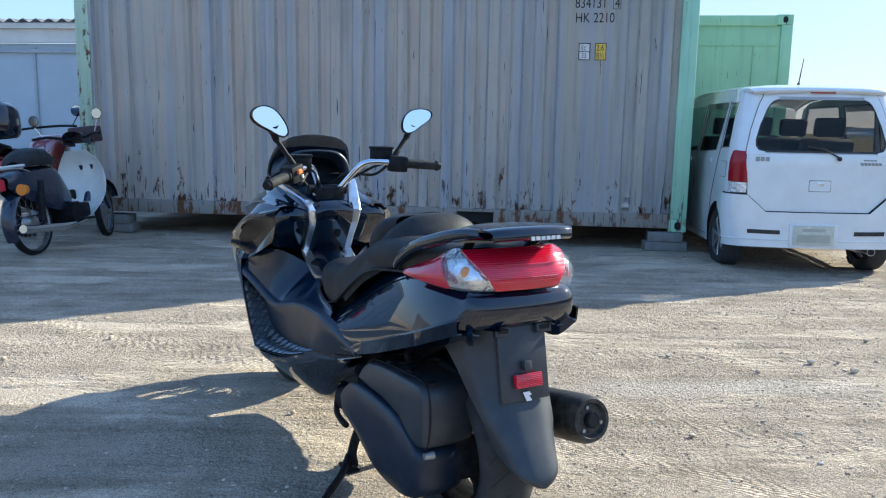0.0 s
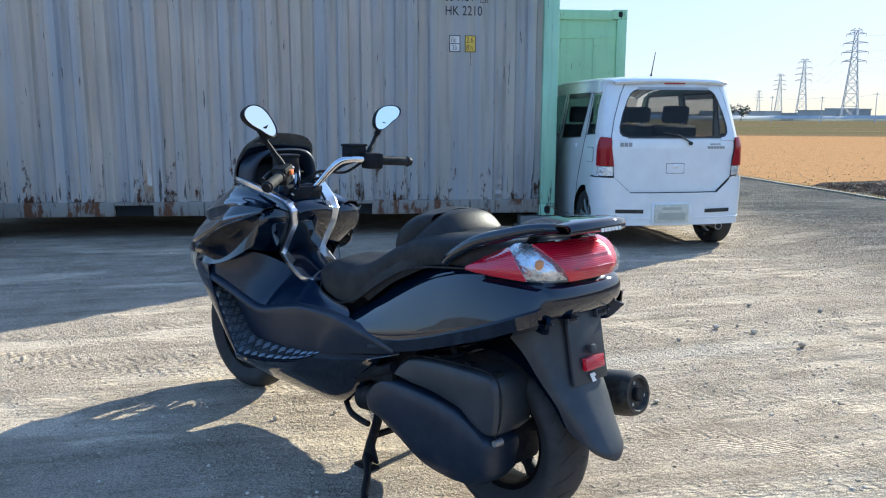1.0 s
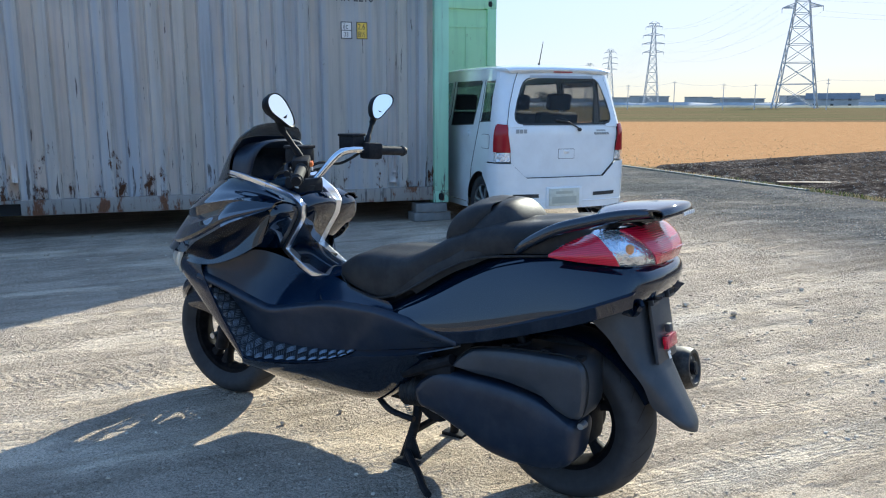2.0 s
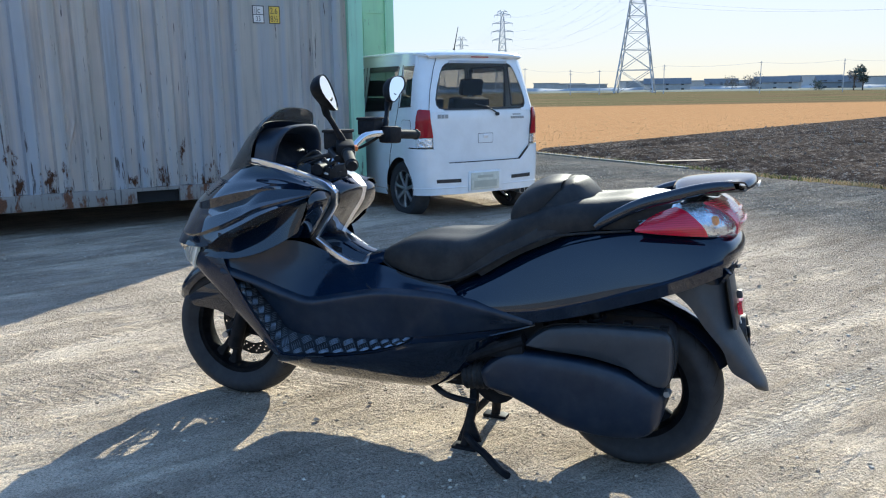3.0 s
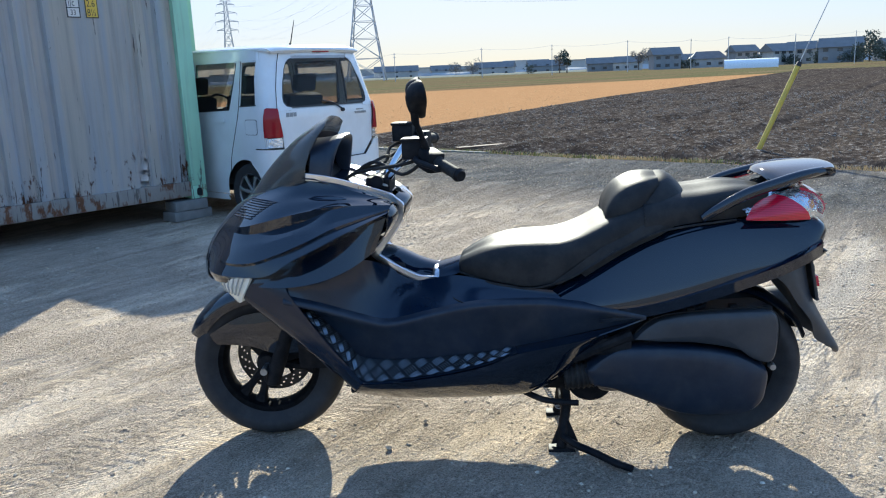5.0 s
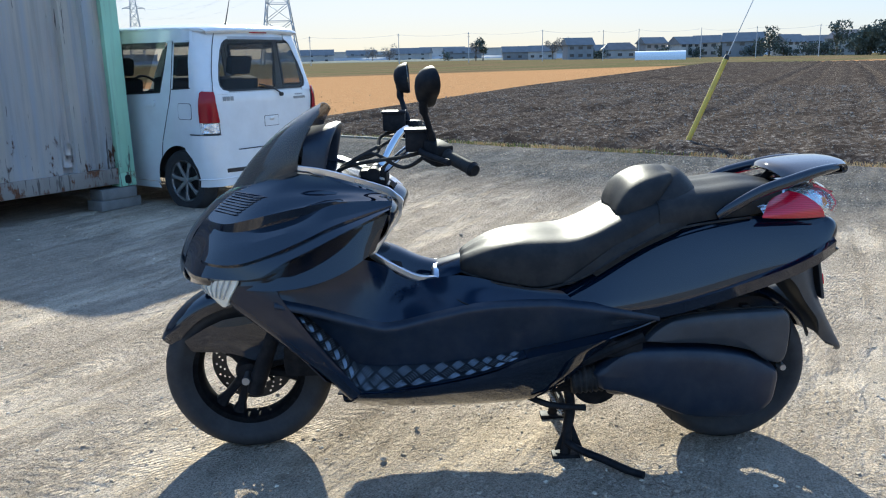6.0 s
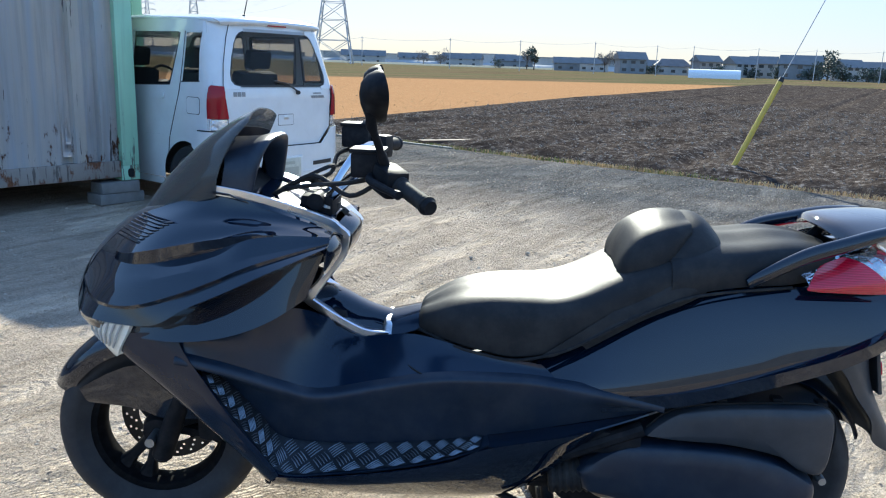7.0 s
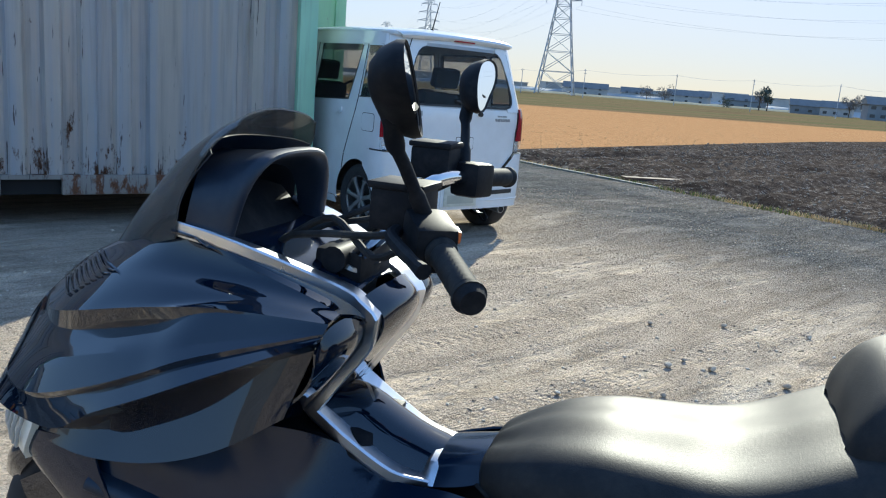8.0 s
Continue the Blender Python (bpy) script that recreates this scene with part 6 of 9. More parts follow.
# handlebar with mirrors
bar = empty("handlebar")
bar.parent = scooter
for s, P in ((1, [(-0.43, 0.03, 0.865), (-0.46, 0.05, 0.90), (-0.535, 0.095, 0.965), (-0.575, 0.135, 0.978), (-0.605, 0.19, 0.963), (-0.66, 0.255, 0.942), (-0.70, 0.312, 0.926)]),
             (-1, [(-0.42, -0.03, 0.865), (-0.44, -0.055, 0.90), (-0.485, -0.11, 0.975), (-0.505, -0.16, 0.992), (-0.525, -0.24, 0.988), (-0.54, -0.32, 0.982), (-0.554, -0.409, 0.977)])):
    C = curve_pts(P, 5)
    part("bar_tube", tube(bmesh.new(), C[:24], 0.0125, 14), BARCHROME, bar, "chrome handlebar tube")
    g0, g1 = Vector(P[4]).lerp(Vector(P[5]), 0.55 if s > 0 else 0.45), Vector(P[6])
    gb = bmesh.new()
    gl = [g0.lerp(g1, i / 24) for i in range(25)]
    tube(gb, gl, [0.0205 if i in (0, 1, 23, 24) else 0.0162 + 0.0014 * (i % 2) for i in range(25)], 16)
    part("grip", gb, RUBBER, bar, "black rubber grip")
    dd = (g1 - g0).normalized()
    part("bar_end", tube(bmesh.new(), [g1, g1 + dd * 0.012], [0.019, 0.015], 14), BLACKMETAL, bar)
    # switch housing
    c = Vector(P[4]).lerp(Vector(P[5]), 0.12)
    mm = Matrix.Translation(c) @ dd.to_track_quat("Y", "Z").to_matrix().to_4x4()
    sw = part("switch_housing", boxed(-0.026, 0.030, -0.036, 0.036, -0.034, 0.028, 0.012), BLACKMETAL, bar, "black switch housing")
    sw.matrix_local = mm
    part("switch", boxed(-0.036, -0.024, -0.01, 0.012, -0.002, 0.014, 0.003), ORANGE if s > 0 else REDSW, sw, "orange lever switch" if s > 0 else "red stop switch")
    part("switch", boxed(-0.032, -0.024, -0.02, -0.012, -0.022, -0.010, 0.002), CREAM, sw)
    # brake fluid box and lever
    f = c + Vector((0.055, -s * 0.045, 0.028))
    part("fluid_box", add(boxed(f.x - 0.036, f.x + 0.036, f.y - 0.034, f.y + 0.034, f.z - 0.03, f.z + 0.026, 0.008), boxed(f.x - 0.039, f.x + 0.039, f.y - 0.037, f.y + 0.037, f.z + 0.024, f.z + 0.034, 0.004)), BLACKMETAL, bar, "black brake fluid box")
    lv = curve_pts([c + Vector((0.045, 0, 0.004)), c + dd * 0.03 + Vector((0.060, 0, 0.006)), c + dd * 0.08 + Vector((0.055, 0, 0.008)), c + dd * 0.125 + Vector((0.045, 0, 0.010))], 4)
    part("brake_lever", tube(bmesh.new(), lv, [0.009] * 9 + [0.008, 0.008, 0.009, 0.010], 10), BLACKMETAL, bar, "brake lever")
    # mirror
    mid = Vector((-0.596, 0.270, 1.143)) if s > 0 else Vector((-0.510, -0.332, 1.156))
    root = c + Vector((0.012, -s * 0.012, 0.02))
    stem_top = mid + Vector((0.022, -s * 0.022, -0.060))
    part("mirror_stem", tube(bmesh.new(), curve_pts([root, root.lerp(stem_top, 0.30), root.lerp(stem_top, 0.65), stem_top, mid + Vector((0.014, -s * 0.010, -0.02))], 4), [0.011] * 5 + [0.0085] * 6 + [0.012] * 3 + [0.018, 0.022, 0.024], 12), BLACKMETAL, bar)
    nrm = Vector((-0.97, -0.28 if s > 0 else 0.03, 0.19 if s > 0 else 0.13)).normalized()
    big = 1.04 if s > 0 else 0.97
    side = Vector((0, 0, 1)).cross(nrm).normalized()
    upv = nrm.cross(side)
    ang = radians(-30 * s)
    ax1, ax2 = side * math.cos(ang) + upv * math.sin(ang), upv * math.cos(ang) - side * math.sin(ang)
    hb, shape = bmesh.new(), []
    for i in range(36):
        t_ = 2 * math.pi * i / 36
        r_ = 1.0 + 0.10 * math.cos(2 * t_) - 0.09 * math.sin(t_) * s * 0 + 0.05 * math.cos(t_ * 3 + 0.6)
        shape.append(big * ax1 * (0.068 * r_ * math.cos(t_)) + big * ax2 * (0.042 * r_ * math.sin(t_) - 0.010 * math.cos(t_) ** 2))
    prev = None
    for off, k_ in ((0.004, 0.93), (0.006, 1.0), (-0.004, 1.02), (-0.022, 0.9), (-0.036, 0.62), (-0.042, 0.25)):
        rg = [hb.verts.new(mid + v * k_ + nrm * off) for v in shape]
        if prev:
            bridge(hb, prev, rg)
        prev = rg
    hb.faces.new(prev)
    mh = part("mirror_housing", hb, BLACKMETAL, bar, "black mirror housing")
    gb = bmesh.new()
    fr = [gb.verts.new(mid + v * 0.93 + nrm * 0.0035) for v in shape]
    gb.faces.new(fr)
    bk = [gb.verts.new(mid + v * 0.93 + nrm * 0.0005) for v in shape]
    gb.faces.new(bk[::-1])
    bridge(gb, fr, bk)
    part("mirror_glass", gb, MIRROR, mh, "mirror glass", smooth=False)
    # cables
    for k_ in range(2):
        e0 = c + Vector((0.03, -s * 0.03, -0.01 * k_))
        part("cable", tube(bmesh.new(), curve_pts([e0, e0 + Vector((0.07, -s * 0.03, -0.02 - 0.02 * k_)), Vector((-0.42, s * (0.10 - 0.02 * k_), 0.925 + 0.02 * k_)), Vector((-0.34, s * 0.06, 0.905)), Vector((-0.30, s * 0.03, 0.88))], 5), 0.0055, 8), RUBBER, bar)
part("bar_clamp", add(boxed(-0.46, -0.38, -0.06, 0.06, 0.845, 0.895, 0.012), tube(bmesh.new(), [(-0.42, -0.075, 0.882), (-0.42, 0.075, 0.882)], 0.020, 14)), BLACKMETAL, bar)
part("steering_boot", tube(bmesh.new(), [(-0.40, 0, 0.80), (-0.42, 0, 0.88)], [0.05, 0.045], 18), RUBBER, bar)


# ---- parked car ----
CARWHITE = surface("white_car_paint", (0.80, 0.82, 0.82), 0.22, var=0.05, scale=3, grain=300, relief=0.02, dust=0.12, coat=0.8, rvar=0.12)
CARGLASS = glassy("tinted_window", (0.016, 0.018, 0.020), 0.04, 0.0, 0.30)
TRIMBLACK = surface("black_trim", (0.015, 0.015, 0.016), 0.5, dust=0.1)
CABIN = surface("dark_cabin", (0.05, 0.052, 0.055), 0.85, var=0.2, scale=12)
ALLOY = surface("silver_alloy", (0.55, 0.56, 0.57), 0.32, 0.85, var=0.12, scale=20, dust=0.25)
PLATE = surface("pale_plate", (0.60, 0.60, 0.50), 0.45, var=0.12, scale=30, dust=0.1)
CARRED = glassy("dark_red_lens", (0.30, 0.008, 0.016), 0.06, 0.0, 0.96)
BADGE = surface("grey_badge", (0.30, 0.31, 0.32), 0.35, 0.5)
CAR_M = pose(3.235, 6.74, -0.05, 0, 0, 93.5)
car = empty("car", CAR_M)
tagged(car, "small white boxy hatchback parked beside the green container", "car")
HALF = 0.70


def body(u, z, lift=0.0):
    """The body's skin: u runs from the middle of the back round the corner and on along the side."""
    sgn, u = (1 if u >= 0 else -1), abs(u)
    W = HALF - 0.018 * max(0, (0.42 - z) / 0.25) ** 2 - max(0, z - 0.93) * 0.16 + 0.006 * math.sin(min(max((z - 0.3) / 0.6, 0), 1) * math.pi)
    x0 = 0.030 + max(0, z - 0.98) * 0.20 + 0.25 * max(0, z - 1.42) ** 1.5
    r = 0.145 + 0.05 * min(max((z - 0.95) / 0.5, 0), 1)
    crown = 0.045
    if u <= 0.595:
        f = u / 0.595
        x, y, nx, ny = x0 + crown * f ** 2.4, (W - r) * f, -1.0, 0.25 * f
    elif u <= 0.815:
        a = (u - 0.595) / 0.22 * math.pi / 2
        x, y = x0 + crown + r - r * math.cos(a), W - r + r * math.sin(a)
        nx, ny = -math.cos(a), math.sin(a)
    else:
        k = u - 0.815
        x1 = x0 + crown + r
        x, y, nx, ny = x1 + k + (0.17 - x1) * min(1, k / 0.6), W, 0.0, 1.0
        x = x1 + k + (0.17 - x1) * (1 - (1 - min(1, k / 0.7)) ** 2)
        if x > 2.9:
            y -= 0.13 * ((x - 2.9) / 0.5) ** 2
    return Vector((x + nx * lift, sgn * (y + ny * lift), z))


def panel(outline, thick=0.004, cut=0.055, lift=0.0):
    """A sheet bent over the body: an outline in (u, z) laid on its skin."""
    bm = bmesh.new()
    bm.faces.new([bm.verts.new((a, 0, z)) for a, z in outline])
    los, his = min(a for a, z in outline), max(a for a, z in outline)
    zlo, zhi = min(z for a, z in outline), max(z for a, z in outline)
    for k in range(1, int((his - los) / cut) + 1):
        bmesh.ops.bisect_plane(bm, geom=bm.verts[:] + bm.edges[:] + bm.faces[:], plane_co=(los + k * cut - 0.003, 0, 0), plane_no=(1, 0, 0))
    for k in range(1, int((zhi - zlo) / cut) + 1):
        bmesh.ops.bisect_plane(bm, geom=bm.verts[:] + bm.edges[:] + bm.faces[:], plane_co=(0, 0, zlo + k * cut - 0.003), plane_no=(0, 0, 1))
    for v in bm.verts:
        v.co = body(v.co.x, v.co.z, lift)
    if thick:
        bmesh.ops.recalc_face_normals(bm, faces=bm.faces)
        bmesh.ops.solidify(bm, geom=bm.faces[:], thickness=thick)
    return bm


def arc(cx, cz, r, a0, a1, n=14):
    return [(cx + r * math.cos(radians(a0 + (a1 - a0) * i / n)), cz + r * math.sin(radians(a0 + (a1 - a0) * i / n))) for i in range(n + 1)]


def rounded(pts, r=0.03, n=4):
    """An outline with its corners rounded."""
    out = []
    P = [Vector(p) for p in pts]
    for i, p in enumerate(P):
        a, b = P[i - 1] - p, P[(i + 1) % len(P)] - p
        ra = min(r, a.length * 0.45, b.length * 0.45)
        s, e = p + a.normalized() * ra, p + b.normalized() * ra
        for k in range(n + 1):
            t = k / n
            q = s * (1 - t) ** 2 + p * 2 * t * (1 - t) + e * t * t
            out.append((q.x, q.y))
    return out


def car_both(name, outline, mat, label="", parent=None, lift=0.0, thick=0.003):
    """A side panel on the left and on the right, from an outline in (x, z)."""
    made = []
    for k in (1, -1):
        b = panel([(k * (x + 0.645), z) for x, z in outline], thick, 0.08, lift)
        made.append(part(name, b, mat, parent or car, label, angle=50))
    return made


def seam(pts, closed=False):
    """A thin dark joint laid along the skin."""
    P = [body(u, z, 0.0015) for u, z in pts]
    return tube(bmesh.new(), P, 0.0032, 6)


def build_car():
    RA, FA, R = 0.44, 2.80, 0.305
    zb = 0.22
    car_both("quarter_panel", [(0.10, 0.678), (0.10, 0.80), (0.075, 1.06), (0.487, 1.047), (0.505, 0.95), (0.578, 0.757), (0.640, 0.60), (0.664, 0.474)] + arc(RA, 0.27, R, 42, 117) + [(0.312, 0.60), (0.255, 0.678)], CARWHITE, "white rear quarter panel")
    car_both("rear_door", [(0.495, 1.045), (0.513, 0.95), (0.586, 0.757), (0.648, 0.60), (0.674, 0.474)] + arc(RA, 0.27, R + 0.006, 41, -8, 8) + [(0.775, zb + 0.03), (1.297, zb + 0.03), (1.287, 1.0), (1.18, 1.0), (0.63, 1.02)], CARWHITE, "white rear door")
    car_both("front_door", [(1.294, 1.0), (1.304, zb + 0.03), (2.46, zb + 0.03), (2.54, 0.45), (2.56, 0.955), (2.40, 0.975)], CARWHITE, "white front door")
    car_both("front_wing", [(2.567, 0.955), (2.547, 0.45), (2.47, zb)] + arc(FA, 0.27, R, 180, 20) + [(3.30, 0.36), (3.33, 0.70), (3.20, 0.86), (2.80, 0.955)], CARWHITE)
    car_both("sill", [(0.745, zb - 0.03), (0.775, zb + 0.026), (2.47, zb + 0.026), (2.51, zb - 0.03)], CARWHITE, lift=0.006)
    # pillars and roof rail
    car_both("middle_pillar", [(0.470, 1.04), (0.64, 1.015), (0.525, 1.445), (0.410, 1.445)], CARWHITE)
    car_both("door_pillar", [(1.185, 0.995), (1.315, 0.99), (1.30, 1.445), (1.165, 1.445)], CARWHITE)
    car_both("front_pillar", [(2.36, 0.970), (2.57, 0.955), (2.15, 1.445), (1.99, 1.445)], CARWHITE)
    car_both("roof_rail", [(0.10, 1.43), (2.12, 1.43), (2.02, 1.49), (1.2, 1.54), (0.10, 1.54)], CARWHITE)
    car_both("quarter_window", rounded([(0.195, 1.045), (0.50, 1.035), (0.44, 1.445), (0.115, 1.445)], 0.04), CARGLASS, "dark tinted quarter window", lift=-0.004)
    car_both("door_window", rounded([(0.60, 1.01), (1.215, 0.99), (1.19, 1.445), (0.49, 1.445)], 0.05), CARGLASS, "tinted rear door window", lift=-0.006)
    car_both("door_window", rounded([(1.29, 0.985), (2.45, 0.955), (2.04, 1.445), (1.275, 1.445)], 0.04), CARGLASS, "tinted front door window", lift=-0.006)
    for pts in (((0.640, 1.018), (0.650, 1.03), (0.532, 1.43), (0.520, 1.43)), ((1.172, 1.0), (1.186, 1.0), (1.168, 1.43), (1.156, 1.43)), ((0.64, 1.015), (1.18, 0.995), (1.18, 1.006), (0.64, 1.026)), ((0.205, 1.052), (0.478, 1.042), (0.477, 1.052), (0.204, 1.062))):
        car_both("window_seal", list(pts), TRIMBLACK, lift=0.002)
    car_both("window_visor", [(0.55, 1.385), (1.165, 1.385), (1.162, 1.437), (0.535, 1.437)], SMOKE, "smoked rain visor", lift=0.010)
    car_both("door_handle", rounded([(0.70, 0.905), (0.83, 0.905), (0.83, 0.957), (0.70, 0.957)], 0.02), CARWHITE, lift=0.016, thick=0.012)
    car_both("door_handle", rounded([(1.42, 0.89), (1.55, 0.89), (1.55, 0.94), (1.42, 0.94)], 0.02), CARWHITE, lift=0.016, thick=0.012)
    car_both("door_crease", [(0.60, 0.600), (1.29, 0.595), (1.29, 0.604), (0.60, 0.609)], CARWHITE, lift=0.006, thick=0.004)
    part("lid_seam", panel(rounded([(0.855, 0.797), (1.043, 0.797), (1.043, 0.933), (0.855, 0.933)], 0.03), 0.002, 0.08, 0.002), TRIMBLACK, car)
    part("fuel_lid", panel(rounded([(0.859, 0.801), (1.039, 0.801), (1.039, 0.929), (0.859, 0.929)], 0.03), 0.003, 0.08, 0.004), CARWHITE, car)
    # roof
    rows = []
    for x, zc, ze, w in ((0.20, 1.560, 1.530, 0.54), (0.26, 1.575, 1.538, 0.575), (0.40, 1.590, 1.544, 0.596), (0.9, 1.604, 1.552, 0.600), (1.5, 1.600, 1.546, 0.600), (2.0, 1.565, 1.508, 0.595), (2.3, 1.48, 1.43, 0.585)):
        rows.append([(x, w + 0.005, ze - 0.02), (x, w - 0.02, ze + 0.012), (x, w * 0.6, zc - 0.012), (x, 0, zc)])
    part("roof", shell(rows, 4, 4, 0.006), CARWHITE, car, "white roof")
    part("bonnet", shell([[(2.55, 0.66, 0.95), (2.55, 0.4, 1.02), (2.55, 0, 1.03)], [(2.9, 0.64, 0.90), (2.9, 0.4, 0.97), (2.9, 0, 0.98)], [(3.25, 0.55, 0.78), (3.28, 0.35, 0.84), (3.3, 0, 0.85)], [(3.33, 0.55, 0.55), (3.38, 0.3, 0.55), (3.395, 0, 0.55)], [(3.30, 0.55, 0.2), (3.37, 0.3, 0.2), (3.385, 0, 0.2)]], 4, 4, 0.006), CARWHITE, car)
    part("windscreen", shell([[(2.56, 0.62, 0.97), (2.60, 0.35, 1.0), (2.62, 0, 1.01)], [(2.24, 0.585, 1.42), (2.27, 0.35, 1.45), (2.28, 0, 1.46)]], 4, 4, 0.004), CARGLASS, car)
    # tailgate, glass, rear pillars
    low = [(-0.44, 0.535), (0.44, 0.535), (0.600, 0.668), (0.612, 0.80), (0.630, 0.93), (0.645, 1.022), (-0.645, 1.022), (-0.630, 0.93), (-0.612, 0.80), (-0.600, 0.668)]
    gate = part("tailgate", panel(low, 0.004), CARWHITE, car, "white tailgate")
    part("gate_header", panel([(-0.52, 1.452), (0.52, 1.452), (0.61, 1.54), (-0.61, 1.54)]), CARWHITE, gate)
    part("rear_window", panel(rounded([(-0.618, 1.010), (0.618, 1.010), (0.605, 1.475), (-0.605, 1.475)], 0.08), 0.004, 0.055, -0.004), CARGLASS, gate, "dark tinted rear window")
    part("window_seal", panel([(-0.55, 1.020), (0.55, 1.020), (0.55, 1.036), (-0.55, 1.036)], 0.002, 0.055, 0.001), TRIMBLACK, gate)
    for k in (1, -1):
        corner = [(0.50, 1.024), (0.56, 1.036), (0.596, 1.068), (0.608, 1.12), (0.604, 1.25), (0.588, 1.36), (0.565, 1.415), (0.53, 1.443), (0.48, 1.456)]
        part("gate_frame", panel([(k * u, z) for u, z in [(0.50, 1.0)] + corner + [(0.48, 1.48), (0.615, 1.54), (0.640, 1.40), (0.655, 1.2), (0.655, 1.0)]], 0.004, 0.04, 0.004), CARWHITE, gate)
        part("window_seal", panel([(k * u, z) for u, z in corner + [(u - 0.012, z + (0.010 if z < 1.1 else -0.008 if z > 1.38 else 0)) for u, z in reversed(corner)]], 0.002, 0.055, 0.002), TRIMBLACK, gate)
        part("rear_pillar", panel([(k * u, z) for u, z in ((0.652, 1.0), (0.80, 1.0), (0.868, 1.045), (0.775, 1.435), (0.765, 1.54), (0.60, 1.54), (0.625, 1.44), (0.648, 1.2))]), CARWHITE, car)
        part("gate_seam", seam([(k * u, z) for u, z in ((0.0, 0.531), (0.20, 0.531), (0.44, 0.532), (0.52, 0.60), (0.602, 0.668), (0.613, 0.80), (0.648, 1.02))]), TRIMBLACK, car)
        part("gate_seam", tube(bmesh.new(), [body(k * u, z, 0.005) for u, z in ((0.655, 1.02), (0.656, 1.2), (0.642, 1.40), (0.617, 1.53))], 0.0032, 6), TRIMBLACK, car)
        part("door_seam", seam([(k * (x + 0.645), z) for x, z in ((0.669, 0.474), (0.644, 0.60), (0.582, 0.757), (0.509, 0.95), (0.492, 1.045), (0.468, 1.20), (0.43, 1.44))]), TRIMBLACK, car)
        part("door_seam", seam([(k * (x + 0.645), z) for x, z in ((1.301, 0.26), (1.296, 0.70), (1.290, 1.0), (1.235, 1.10), (1.232, 1.44))]), TRIMBLACK, car)
        red = [(0.607, 0.772), (0.766, 0.772), (0.769, 0.86), (0.765, 0.97), (0.752, 1.020), (0.735, 1.032), (0.650, 1.024), (0.632, 0.93)]
        clear = [(0.604, 0.678), (0.762, 0.676), (0.765, 0.736), (0.605, 0.736)]
        band = [(0.605, 0.740), (0.765, 0.740), (0.766, 0.769), (0.607, 0.769)]
        lampo = part("tail_lamp", panel([(k * u, z) for u, z in red], 0.012, 0.03, 0.012), CARRED, car, "tall dark red tail lamp")
        part("signal_band", panel([(k * u, z) for u, z in band], 0.012, 0.03, 0.011), CLEARLENS, lampo)
        part("reverse_lamp", panel([(k * u, z) for u, z in clear], 0.012, 0.03, 0.010), CLEARLENS, lampo, "clear lower lamp")
        part("lamp_back", panel([(k * u, z) for u, z in ((0.600, 0.670), (0.772, 0.670), (0.776, 0.86), (0.771, 0.98), (0.740, 1.040), (0.645, 1.030), (0.612, 0.80))], 0.002, 0.055, -0.003), TRIMBLACK, lampo)
        part("lamp_reflector", panel([(k * u, z) for u, z in ((0.61, 0.684), (0.755, 0.684), (0.758, 0.766), (0.612, 0.766))], 0.001, 0.055, 0.0), REFLECT, lampo)
    part("spoiler", shell([[(0.21, 0.52, 1.492), (0.15, 0.4, 1.500), (0.135, 0, 1.505)], [(0.18, 0.545, 1.510), (0.125, 0.4, 1.522), (0.11, 0, 1.528)], [(0.20, 0.56, 1.532), (0.15, 0.4, 1.548), (0.14, 0, 1.555)], [(0.27, 0.57, 1.548), (0.25, 0.4, 1.570), (0.25, 0, 1.580)]], 3, 4, 0.012), CARWHITE, car, "white roof spoiler")
    part("stop_lamp", boxed(0.120, 0.134, -0.10, 0.10, 1.504, 1.514), CARRED, car)
    part("handle_seam", panel(rounded([(-0.094, 0.703), (0.094, 0.703), (0.094, 0.797), (-0.094, 0.797)], 0.012), 0.002, 0.055, 0.001), TRIMBLACK, gate)
    hd = part("gate_handle", panel(rounded([(-0.090, 0.707), (0.090, 0.707), (0.090, 0.793), (-0.090, 0.793)], 0.012), 0.003, 0.055, 0.003), CARWHITE, gate, "tailgate handle recess")
    part("emblem", boxed(0.020, 0.031, -0.026, 0.026, 0.752, 0.784, 0.005), CHROME, hd)
    for y0, n, w, z0, h in ((0.56, 3, 0.034, 0.945, 0.036), (-0.34, 6, 0.026, 0.925, 0.022), (-0.37, 4, 0.024, 0.960, 0.012)):
        for i in range(n):
            u0 = y0 - i * (w + 0.007)
            part("badge", panel([(u0, z0), (u0 - w, z0), (u0 - w + 0.008, z0 + h), (u0 + 0.008, z0 + h)], 0.003, 0.055, 0.003), BADGE, gate)
    part("wiper", add(tube(bmesh.new(), [(0.018, -0.13, 0.985), (0.022, -0.02, 1.045), (0.030, 0.12, 1.07)], 0.007, 8), tube(bmesh.new(), [(0.05, -0.14, 0.975), (0.006, -0.13, 0.975)], 0.018, 10)), TRIMBLACK, gate)
    # bumper
    half = [(0.0, 0.235), (0.42, 0.235), (0.80, 0.235), (0.787, 0.30), (0.80, 0.385), (0.858, 0.474), (0.940, 0.543), (0.955, 0.60), (0.900, 0.672), (0.600, 0.666), (0.44, 0.529), (0.0, 0.529)]
    bump_ = part("rear_bumper", panel([*half, *[(-u, z) for u, z in reversed(half[1:-1])]], 0.006, 0.05, 0.030), CARWHITE, car, "white rear bumper")
    part("bumper_shelf", panel([(-0.6, 0.50), (0.6, 0.50), (0.6, 0.68), (-0.6, 0.68)], 0.002, 0.055, -0.012), TRIMBLACK, car)
